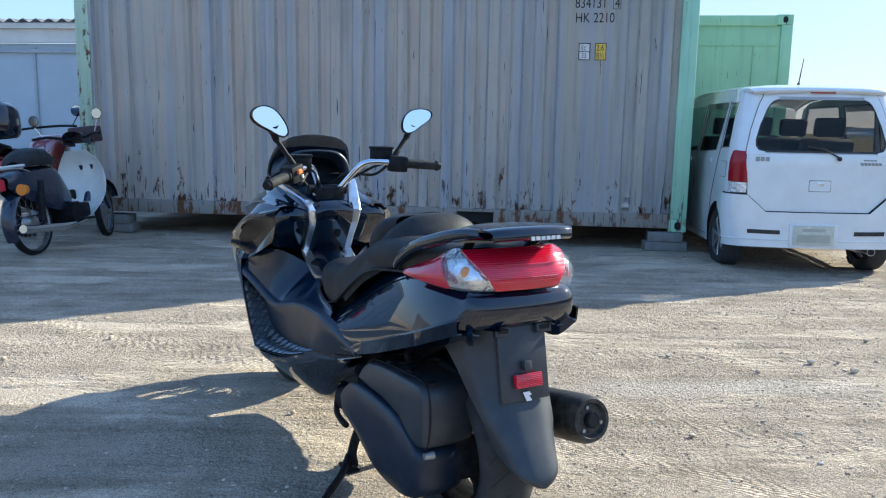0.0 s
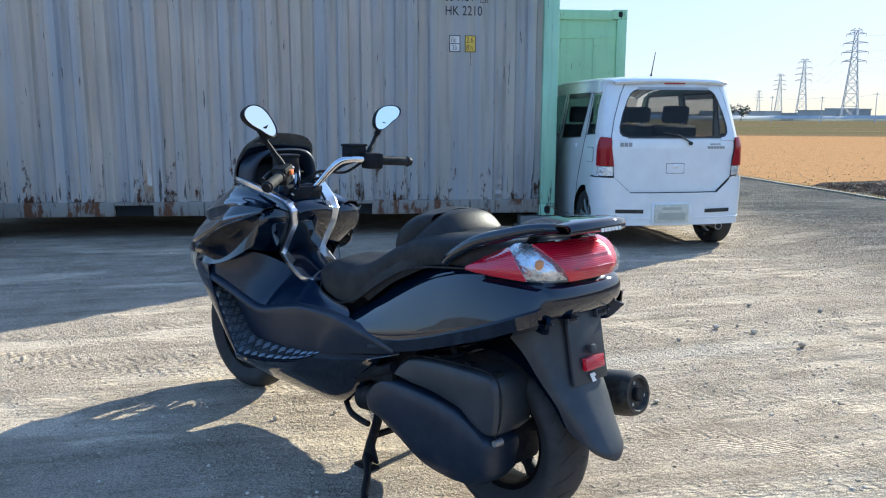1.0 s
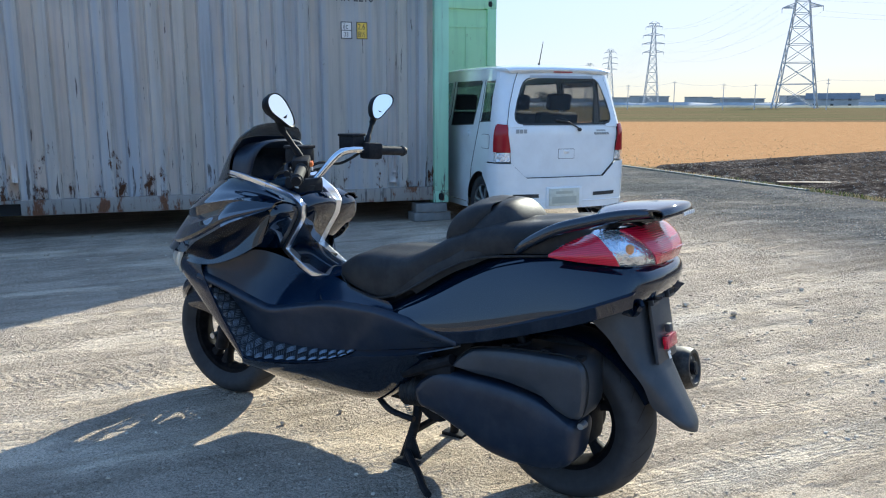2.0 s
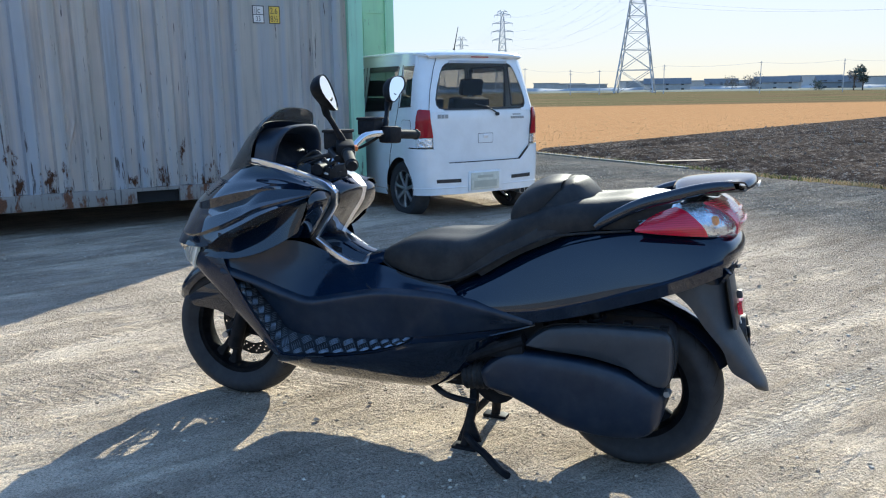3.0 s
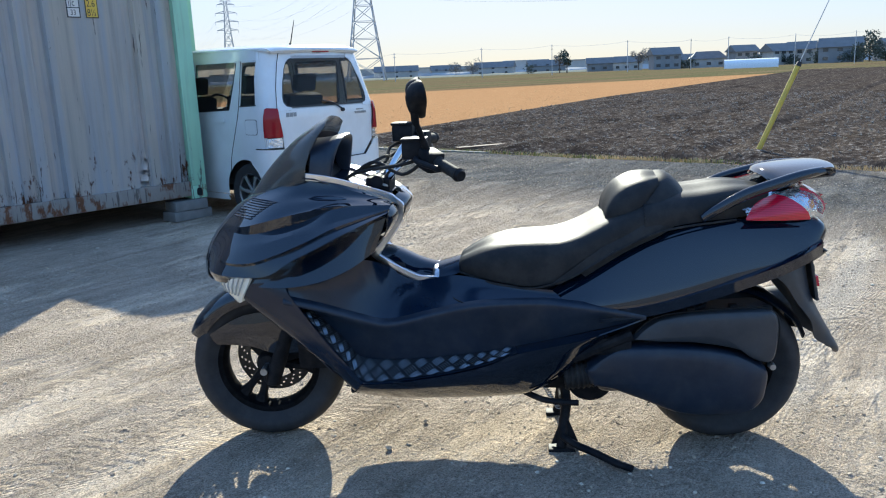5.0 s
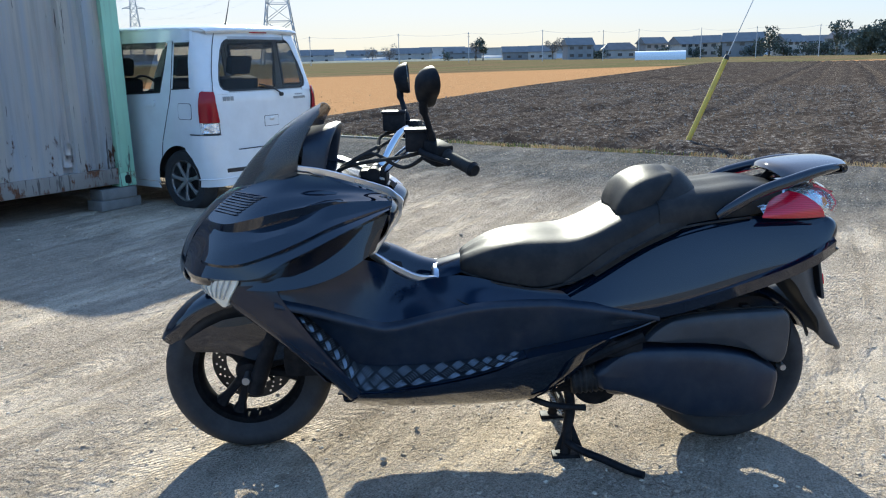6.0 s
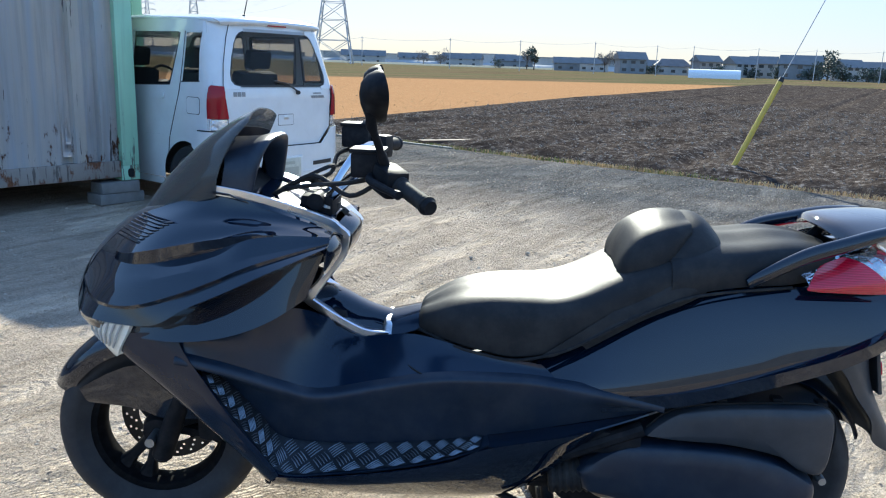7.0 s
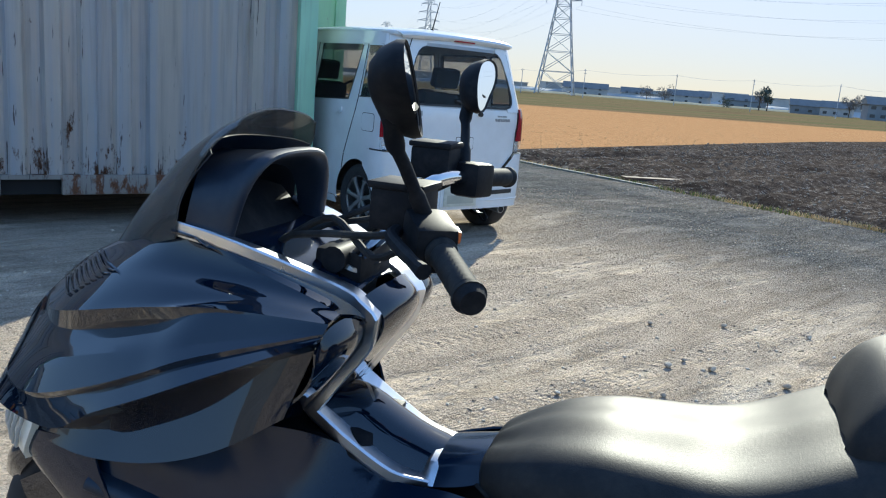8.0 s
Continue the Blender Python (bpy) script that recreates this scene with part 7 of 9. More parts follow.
    for k in (1, -1):
        part("bumper_slot", panel([(k * u, z) for u, z in ((0.315, 0.345), (0.585, 0.348), (0.585, 0.382), (0.315, 0.379))], 0.004, 0.055, 0.032), TRIMBLACK, bump_)
    part("bumper_crease", tube(bmesh.new(), [body(u, 0.300, 0.031) for u in np.linspace(-0.8, 0.8, 33)], 0.006, 6), CARWHITE, bump_)
    part("plate_recess", boxed(-0.006, 0.02, -0.165, 0.225, 0.252, 0.440, 0.006), CARWHITE, bump_)
    pl = part("number_plate", boxed(-0.014, -0.007, -0.132, 0.198, 0.262, 0.427, 0.003), PLATE, bump_, "blank faded plate")
    part("plate_band", boxed(-0.0155, -0.0142, -0.10, 0.165, 0.285, 0.35), surface("faded_bar", (0.44, 0.44, 0.36), 0.5), pl)
    part("plate_band", boxed(-0.0155, -0.0142, -0.06, 0.125, 0.375, 0.40), surface("faded_bar", (0.44, 0.44, 0.36), 0.5), pl)
    part("exhaust_tip", add(tube(bmesh.new(), [(0.05, -0.47, 0.21), (0.28, -0.47, 0.22)], 0.034, 20), tube(bmesh.new(), [(0.28, -0.46, 0.22), (0.6, -0.4, 0.24)], 0.05, 16)), STEEL, car, "steel exhaust tip")
    # dark disc for the shade inside the exhaust tip
    part("exhaust_bore", tube(bmesh.new(), [(0.047, -0.47, 0.21), (0.052, -0.47, 0.21)], 0.027, 20), DARK, car)
    part("tow_hook", tube(bmesh.new(), curve_pts([(0.12, -0.33, 0.20), (0.06, -0.33, 0.14), (0.10, -0.33, 0.11), (0.16, -0.33, 0.15)], 4), 0.01, 8), BLACKMETAL, car)
    # floor, seats, dash
    part("floor_pan", boxed(0.12, 3.2, -0.52, 0.52, 0.24, 0.30, 0.02), TRIMBLACK, car)
    part("cabin_floor", boxed(0.14, 2.5, -0.52, 0.52, 0.30, 0.62), CABIN, car)
    for s in (1, -1):
        part("wheel_well", boxed(0.18, 0.8, s * 0.55 - 0.02, s * 0.55 + 0.02, 0.30, 0.60), TRIMBLACK, car)
    for x, y in ((0.85, 0.32), (0.85, -0.32), (1.75, 0.33), (1.75, -0.33)):
        b = bmesh.new()
        box(b, x, x + 0.45, y - 0.24, y + 0.24, 0.60, 0.74, 0.05)
        box(b, -0.07, 0.07, y - 0.23, y + 0.23, 0, 0.46, 0.05, pose(x, 0, 0.68, 0, -12, 0))
        box(b, -0.04, 0.05, y - 0.13, y + 0.13, 0.0, 0.17, 0.035, pose(x - 0.11, 0, 1.15, 0, -12, 0))
        part("car_seat", b, CABIN, car)
    part("dash", boxed(2.22, 2.56, -0.64, 0.64, 0.72, 0.99, 0.05), CABIN, car)
    sw = bmesh.new()
    pts = [(2.12 + 0.07 * math.sin(a * math.pi / 12), -0.33 + 0.18 * math.cos(a * math.pi / 12), 0.97 + 0.17 * math.sin(a * math.pi / 12)) for a in range(25)]
    tube(sw, pts, 0.014, 8)
    part("steering_wheel", sw, CABIN, car)
    # wheels
    for x, y in ((RA, 0.61), (RA, -0.61), (FA, 0.61), (FA, -0.61)):
        w = empty("wheel")
        w.parent = car
        w.matrix_local = pose(x, y, 0.268, 0, 0, 0 if y > 0 else 180)
        b = bmesh.new()
        lathe(b, [(0.175, -0.075), (0.21, -0.082), (0.25, -0.08), (0.266, -0.062), (0.270, -0.03), (0.270, 0.03), (0.266, 0.062), (0.25, 0.08), (0.21, 0.082), (0.178, 0.072)], 48)
        part("tyre", b, TREAD, w, "black car tyre")
        b = bmesh.new()
        lathe(b, [(0.178, 0.076), (0.182, 0.068), (0.168, 0.06), (0.160, 0.0), (0.160, -0.05)], 48)
        bmesh.ops.solidify(b, geom=b.faces[:], thickness=0.003)
        part("rim", b, ALLOY, w, "silver alloy rim")
        part("brake_back", lathe(bmesh.new(), [(0.0, -0.01), (0.157, -0.01)], 32), TRIMBLACK, w)
        for i in range(7):
            a0 = 2 * math.pi * i / 7 + 0.2
            d, u = Vector((math.cos(a0), 0, math.sin(a0))), Vector((-math.sin(a0), 0, math.cos(a0)))
            b = bmesh.new()
            prev = None
            for rr, hw_, yy in ((0.02, 0.016, 0.05), (0.06, 0.018, 0.055), (0.12, 0.015, 0.062), (0.168, 0.024, 0.062)):
                rg = ring(b, d * rr + Vector((0, yy, 0)), u, Vector((0, 1, 0)), hw_, 0.012, 10, 2.6)
                if prev:
                    bridge(b, prev, rg)
                prev = rg
            part("spoke", b, ALLOY, w)
        part("hub_cap", lathe(bmesh.new(), [(0.0, 0.068), (0.024, 0.066), (0.03, 0.05), (0.0, 0.04)], 20), ALLOY, w)
    for s in (1, -1):
        b = boxed(2.24, 2.38, 0.0, 0.17, 0.93, 1.08, 0.035)
        for v in b.verts:
            v.co.y = s * (0.725 + v.co.y)
        mo = part("door_mirror", b, CARWHITE, car, "white door mirror")
        part("mirror_glass", boxed(2.236, 2.242, s * 0.81 - 0.065, s * 0.81 + 0.065, 0.95, 1.06, 0.002), MIRROR, mo)
    part("antenna", add(tube(bmesh.new(), [(0.42, 0.10, 1.57), (0.34, 0.10, 1.80)], [0.006, 0.003], 6), tube(bmesh.new(), [(0.43, 0.10, 1.555), (0.41, 0.10, 1.60)], 0.012, 8)), TRIMBLACK, car, "black whip antenna")


build_car()


# ---- parked moped, red motorcycle, cabin building ----
MOPWHITE = surface("white_moped_plastic", (0.70, 0.70, 0.66), 0.35, var=0.08, scale=8, dust=0.12)
NAVY = surface("dark_blue_paint", (0.012, 0.018, 0.04), 0.25, var=0.1, coat=0.6, dust=0.05)
REDPAINT = surface("deep_red_paint", (0.22, 0.01, 0.014), 0.2, coat=0.8, dust=0.05)


def spoked_wheel(parent, m, R, w):
    e = empty("wheel")
    e.parent = parent
    e.matrix_local = m
    b = bmesh.new()
    lathe(b, [(R - 0.035, -w * 0.45), (R - 0.012, -w * 0.5), (R, 0), (R - 0.012, w * 0.5), (R - 0.035, w * 0.45)], 48)
    bmesh.ops.solidify(b, geom=b.faces[:], thickness=0.006)
    part("tyre", b, TREAD, e, "thin black tyre")
    b = bmesh.new()
    lathe(b, [(R - 0.034, -w * 0.42), (R - 0.05, -w * 0.2), (R - 0.05, w * 0.2), (R - 0.034, w * 0.42)], 48)
    bmesh.ops.solidify(b, geom=b.faces[:], thickness=0.003)
    part("rim", b, STEEL, e, "steel rim")
    b = bmesh.new()
    for i in range(28):
        a, s = 2 * math.pi * i / 28, (1 if i % 2 else -1)
        tube(b, [(0.045 * math.cos(a + 0.4 * s), s * 0.03, 0.045 * math.sin(a + 0.4 * s)), ((R - 0.05) * math.cos(a), 0, (R - 0.05) * math.sin(a))], 0.0016, 4, False)
    part("spokes", b, STEEL, e)
    part("hub", lathe(bmesh.new(), [(0.0, -0.05), (0.055, -0.045), (0.055, 0.045), (0.0, 0.05)], 20), STEEL, e)
    return e


def moped():
    """A step-through moped; x ahead, origin under the rear wheel."""
    e = empty("moped", pose(-3.25, 6.04, 0.0, 0, 0, 92.0) @ pose(0, 0, 0, -7, 0, 0))
    tagged(e, "white and navy step-through moped leaning on its stand", "moped")
    spoked_wheel(e, pose(0, 0, 0.275), 0.275, 0.06)
    spoked_wheel(e, pose(1.19, 0, 0.275, 0, 0, 16), 0.275, 0.058)
    shield = []
    for x, z, w in ((0.93, 0.86, 0.10), (0.97, 0.74, 0.20), (0.955, 0.58, 0.245), (0.90, 0.42, 0.24), (0.83, 0.29, 0.17), (0.80, 0.23, 0.10)):
        shield.append([(x - 0.08, w, z), (x - 0.02, w * 0.75, z), (x + 0.03, w * 0.35, z), (x + 0.04, 0, z)])
    part("leg_shield", shell(shield, 5, 4, 0.004), MOPWHITE, e, "large white leg shield")
    part("shield_vent", boxed(0.90, 0.93, 0.10, 0.19, 0.40, 0.50, 0.02), DARK, e)
    part("front_fork", add(tube(bmesh.new(), [(1.19, 0.055, 0.275), (1.0, 0.055, 0.72)], 0.018, 10), tube(bmesh.new(), [(1.19, -0.055, 0.275), (1.0, -0.055, 0.72)], 0.018, 10)), NAVY, e)
    fm = []
    for a, w in ((20, 0.03), (50, 0.05), (85, 0.055), (125, 0.05), (160, 0.045)):
        c, s = math.cos(radians(a)), math.sin(radians(a))
        fm.append([(1.19 + 0.285 * c, w, 0.275 + 0.285 * s), (1.19 + 0.305 * c, w * 0.6, 0.275 + 0.305 * s), (1.19 + 0.31 * c, 0, 0.275 + 0.31 * s)])
    part("front_mudguard", shell(fm, 4, 3, 0.003), NAVY, e)
    body = []
    for x, z0, z1, w in ((0.55, 0.36, 0.52, 0.07), (0.35, 0.34, 0.72, 0.105), (0.10, 0.40, 0.74, 0.115), (-0.15, 0.50, 0.72, 0.10), (-0.28, 0.58, 0.68, 0.06)):
        body.append([(x, w * 0.8, z0), (x, w, (z0 + z1) / 2), (x, w * 0.8, z1 - 0.02), (x, 0, z1)])
    part("body", shell(body, 4, 4, 0.004), NAVY, e, "dark navy body")
    rm = []
    for a, w in ((70, 0.06), (100, 0.07), (130, 0.07), (160, 0.065), (185, 0.06), (205, 0.055)):
        c, s = math.cos(radians(a)), math.sin(radians(a))
        rm.append([(0.285 * c, w, 0.275 + 0.285 * s), (0.31 * c, w * 0.7, 0.275 + 0.31 * s), (0.315 * c, 0, 0.275 + 0.315 * s)])
    part("rear_mudguard", shell(rm, 4, 3, 0.003), NAVY, e)
    seat = []
    for x, z, w in ((0.36, 0.79, 0.05), (0.32, 0.845, 0.10), (0.20, 0.895, 0.125), (0.05, 0.895, 0.13), (-0.06, 0.85, 0.115), (-0.10, 0.79, 0.08)):
        seat.append([(x, w, 0.745), (x, w + 0.008, 0.745 + (z - 0.745) * 0.45), (x, w * 0.72, z - 0.02), (x, 0, z)])
    part("seat", shell(seat, 4, 4, 0.004), VINYL, e, "black vinyl saddle")
    part("seat_band", tube(bmesh.new(), curve_pts([(0.36, 0.065, 0.755), (0.2, 0.138, 0.755), (0.02, 0.142, 0.755), (-0.09, 0.10, 0.755), (-0.10, -0.10, 0.755)], 5), 0.012, 6), MOPWHITE, e)
    rk = bmesh.new()
    for y in (-0.12, 0.12):
        tube(rk, curve_pts([(-0.08, y, 0.70), (-0.22, y, 0.73), (-0.44, y * 0.9, 0.73)], 4), 0.008, 8)
    for x in (-0.15, -0.24, -0.33, -0.42):
        tube(rk, [(x, -0.12, 0.733), (x, 0.12, 0.733)], 0.006, 6)
    part("rear_carrier", rk, BARCHROME, e, "chrome rear carrier")
    part("tail_lamp", boxed(-0.37, -0.30, -0.05, 0.05, 0.56, 0.66, 0.02), REDLENS, e)
    for y in (-0.17, 0.17):
        sg = part("rear_signal", tube(bmesh.new(), [(-0.30, y, 0.56), (-0.25, y, 0.56)], [0.046, 0.040], 16), AMBER, e, "orange turn signal")
        part("signal_stem", tube(bmesh.new(), [(-0.26, y * 0.4, 0.56), (-0.26, y, 0.56)], 0.008, 8), BLACKMETAL, sg)
    for y in (-0.11, 0.11):
        sh = bmesh.new()
        tube(sh, [(0.0, y, 0.29), (0.06, y, 0.62)], [0.028, 0.03], 14)
        part("shock_absorber", sh, BLACKMETAL, e)
        part("shock_sleeve", tube(bmesh.new(), [(0.002, y, 0.30), (0.032, y, 0.46)], 0.024, 12), BARCHROME, e)
    part("engine", add(boxed(0.42, 0.78, -0.11, 0.11, 0.24, 0.38, 0.04), tube(bmesh.new(), [(0.52, -0.13, 0.3), (0.52, 0.13, 0.3)], 0.10, 24)), BLACKMETAL, e, "grey engine block")
    part("chain_case", boxed(-0.08, 0.48, 0.065, 0.10, 0.22, 0.33, 0.03), NAVY, e)
    part("muffler", tube(bmesh.new(), curve_pts([(0.75, -0.10, 0.22), (0.4, -0.13, 0.20), (-0.15, -0.14, 0.23), (-0.32, -0.14, 0.25)], 4), [0.015] * 4 + [0.034] * 9, 14), BARCHROME, e, "long chrome exhaust")
    part("crank_cover", lathe(bmesh.new(), [(0.0, 0.165), (0.05, 0.162), (0.075, 0.15), (0.08, 0.125)], 24, "y", (0.66, 0, 0.34)), STEEL, e, "dull alloy crank cover")
    part("stand", tube(bmesh.new(), [(0.42, 0.08, 0.26), (0.38, 0.17, 0.05), (0.37, 0.21, 0.035)], 0.010, 8), STEEL, e)
    part("foot_peg", tube(bmesh.new(), [(0.55, -0.26, 0.24), (0.55, 0.26, 0.24)], 0.013, 10), RUBBER, e)
    part("handlebar", tube(bmesh.new(), curve_pts([(0.74, 0.33, 0.99), (0.82, 0.22, 1.0), (0.90, 0.08, 0.97), (0.90, -0.08, 0.97), (0.82, -0.22, 1.0), (0.74, -0.33, 0.99)], 5), 0.014, 10), BLACKMETAL, e)
    part("headlamp_cowl", shell([[(0.84, 0.10, 0.93), (0.84, 0.09, 1.01), (0.84, 0, 1.04)], [(0.95, 0.11, 0.90), (0.95, 0.10, 1.0), (0.95, 0, 1.03)], [(1.03, 0.09, 0.90), (1.03, 0.08, 0.98), (1.03, 0, 1.0)]], 4, 4, 0.004), NAVY, e)
    part("front_basket", boxed(1.0, 1.16, -0.13, 0.13, 0.93, 1.08, 0.02), surface("brown_box", (0.06, 0.035, 0.04), 0.6), e, "small dark box")
    for y, z in ((0.31, 1.16), (-0.31, 1.17)):
        part("mirror_stem", tube(bmesh.new(), [(0.80, y * 0.8, 1.0), (0.78, y, z - 0.06)], 0.005, 6), BARCHROME, e)
        mm = part("mirror", lathe(bmesh.new(), [(0.0, 0.012), (0.035, 0.01), (0.05, 0.0), (0.046, -0.004)], 20, "x", (0.78, y, z)), BLACKMETAL, e)
        part("mirror_glass", lathe(bmesh.new(), [(0.0, -0.004), (0.046, -0.004)], 20, "x", (0.78, y, z)), MIRROR, mm)
    return e


moped()


def red_motorcycle():
    e = empty("motorcycle", pose(-3.98, 7.00, 0.0, 0, 0, 104.0) @ pose(0, 0, 0, -6, 0, 0))
    tagged(e, "dark red motorcycle with a black top box on its rack", "motorcycle")
    spoked_wheel(e, pose(0, 0, 0.29), 0.29, 0.10)
    spoked_wheel(e, pose(1.3, 0, 0.29), 0.29, 0.09)
    body = []
    for x, z0, z1, w in ((-0.42, 0.66, 0.80, 0.08), (-0.2, 0.55, 0.80, 0.13), (0.2, 0.5, 0.78, 0.15), (0.6, 0.40, 0.84, 0.18), (0.95, 0.45, 0.98, 0.20), (1.2, 0.55, 0.9, 0.12)):
        body.append([(x, w * 0.85, z0), (x, w, (z0 + z1) / 2), (x, w * 0.75, z1 - 0.02), (x, 0, z1)])
    part("body", shell(body, 4, 4, 0.004), REDPAINT, e, "glossy dark red body")
    part("seat", shell([[(0.5, 0.12, 0.76), (0.5, 0.10, 0.83), (0.5, 0, 0.84)], [(0.1, 0.14, 0.76), (0.1, 0.12, 0.83), (0.1, 0, 0.85)], [(-0.3, 0.12, 0.79), (-0.3, 0.10, 0.86), (-0.3, 0, 0.87)]], 4, 4, 0.004), VINYL, e)
    bx = []
    for z, a, b in ((0.95, 0.16, 0.17), (0.99, 0.20, 0.21), (1.13, 0.21, 0.225), (1.23, 0.19, 0.20), (1.28, 0.12, 0.12)):
        bx.append([(-0.33 + a * math.cos(t * math.pi / 12), b * math.sin(t * math.pi / 12), z) for t in range(25)])
    part("top_box", patch(bx, 3, 1, 0.004), GLOSS, e, "glossy black top box")
    part("box_lid", patch([[(p[0], p[1], p[2] + 0.002) for p in bx[-1]], [(-0.33, 0, 1.295)] * 25], 2, 1, 0.004), REDPAINT, e)
    part("tail_lamp", boxed(-0.46, -0.38, -0.10, 0.10, 0.68, 0.76, 0.02), REDLENS, e)
    part("rack", tube(bmesh.new(), [(-0.1, 0, 0.86), (-0.45, 0, 0.91)], 0.03, 10), BLACKMETAL, e)
    part("engine", boxed(0.35, 0.95, -0.16, 0.16, 0.22, 0.5, 0.06), BLACKMETAL, e)
    part("fork", tube(bmesh.new(), [(1.3, 0.08, 0.29), (1.0, 0.08, 0.95)], 0.02, 10), STEEL, e)
    part("handlebar", tube(bmesh.new(), curve_pts([(0.75, 0.36, 1.04), (0.88, 0.15, 1.06), (0.88, -0.15, 1.06), (0.75, -0.36, 1.04)], 5), 0.013, 10), BLACKMETAL, e)
    for y in (0.38, -0.38):
        mm = part("mirror", lathe(bmesh.new(), [(0.0, 0.012), (0.05, 0.01), (0.06, 0.0), (0.056, -0.004)], 20, "x", (0.78, y, 1.20)), BLACKMETAL, e)
        part("mirror_stem", tube(bmesh.new(), [(0.82, y * 0.8, 1.05), (0.79, y, 1.15)], 0.005, 6), BLACKMETAL, mm)
        part("mirror_glass", lathe(bmesh.new(), [(0.0, -0.004), (0.056, -0.004)], 20, "x", (0.78, y, 1.20)), MIRROR, mm)
    part("stand", tube(bmesh.new(), [(0.45, 0.10, 0.26), (0.42, 0.22, 0.035)], 0.012, 8), STEEL, e)
    return e


red_motorcycle()
PANELBLUE = surface("pale_blue_panel", (0.42, 0.50, 0.58), 0.5, var=0.06, scale=1.5, grain=60, dust=0.1)
PANELWHITE = surface("off_white_steel", (0.66, 0.66, 0.63), 0.5, var=0.08, scale=2, dust=0.15)
WOODBROWN = surface("brown_frame", (0.16, 0.09, 0.05), 0.6)
GLASSPALE = surface("pale_notice_board", (0.62, 0.58, 0.50), 0.5, var=0.1, scale=6)


def cabin():
    y = 13.2
    e = empty("site_cabin", pose(0, 0, 0))
    tagged(e, "pale blue prefabricated site cabin with a corrugated roof", "cabin")
    x0, x1 = -16.0, -3.2
    part("wall", boxed(x0, x1, y, y + 0.08, 0.0, 2.46), PANELBLUE, e, "pale blue panel wall")
    part("wall", boxed(x0, x1, y + 4.4, y + 4.48, 0.0, 2.46), PANELBLUE, e)
    part("wall", boxed(x1 - 0.08, x1, y + 0.08, y + 4.4, 0.0, 2.46), PANELBLUE, e)
    part("wall", boxed(x0, x0 + 0.08, y + 0.08, y + 4.4, 0.0, 2.46), PANELBLUE, e)
    for i in range(14):
        xx = x1 - 0.25 - i * 0.91
        part("batten", boxed(xx - 0.022, xx + 0.022, y - 0.03, y - 0.002, 0.02, 2.40), surface("grey_batten", (0.36, 0.40, 0.44), 0.5) if i == 0 else bpy.data.materials["grey_batten"], e)
    part("eaves_rail", boxed(x0, x1, y - 0.05, y - 0.002, 2.30, 2.36), bpy.data.materials["grey_batten"], e)
    part("fascia", boxed(x0 - 0.1, x1 + 0.1, y - 0.09, y - 0.004, 2.47, 2.70), PANELWHITE, e, "off-white fascia")
    part("gutter", boxed(x0 - 0.1, x1 + 0.1, y - 0.16, y - 0.094, 2.70, 2.80, 0.01), PANELWHITE, e)
    bm = bmesh.new()
    n = 430
    rows = []
    for yy, zz in ((y - 0.22, 2.83), (y + 4.6, 3.15)):
        rows.append([bm.verts.new((x0 - 0.15 + (x1 - x0 + 0.3) * i / n, yy, zz + 0.032 * math.sin(i * math.pi / 4))) for i in range(n + 1)])
    grid_faces(bm, rows)
    bmesh.ops.solidify(bm, geom=bm.faces[:], thickness=0.012)
    part("roof", bm, surface("grey_roof_sheet", (0.30, 0.31, 0.32), 0.6, dust=0.2), e, "corrugated roof sheet")
    # notice board and round dial on the wall
    b = part("board_frame", boxed(-5.75, -4.98, y - 0.045, y - 0.004, 1.02, 1.92, 0.01), WOODBROWN, e, "brown wooden frame")
    part("board", boxed(-5.70, -5.03, y - 0.05, y - 0.0455, 1.08, 1.87), GLASSPALE, b)
    d = part("dial", lathe(bmesh.new(), [(0.0, -0.05), (0.085, -0.05), (0.095, -0.03), (0.095, 0.0)], 28, "y", (-4.62, y - 0.004, 1.98)), PANELWHITE, e, "round white dial")
    part("dial_hand", boxed(-4.66, -4.615, y - 0.057, y - 0.0545, 1.975, 1.985), INK, d)


cabin()


# ---- unseen wall added behind the path to shape reflections in the scooter ----
def unseen_wall():
    bm = bmesh.new()
    n, L, H = 160, 34.0, 2.6
    rows = []
    for i in range(n + 1):
        x = -L / 2 + L * i / n
        y = 0.02 * (1 if (i // 2) % 2 else -1)
        rows.append([bm.verts.new((x, y, z)) for z in (-0.05, H)] + [bm.verts.new((x, 0.2, z)) for z in (H, -0.05)])
    grid_faces(bm, rows, wrap=False)
    ob = link("wall_unseen", bm, surface("unseen_cladding", (0.11, 0.125, 0.15), 0.8, var=0.2, scale=0.6, dust=0.1), smooth=False)
    ob.matrix_world = pose(-9.9, -4.8, 0.0, 0, 0, 126.0)
    tagged(ob, "unseen blue-grey clad wall added for dark reflections in the scooter", "wall", kind="structure")


unseen_wall()


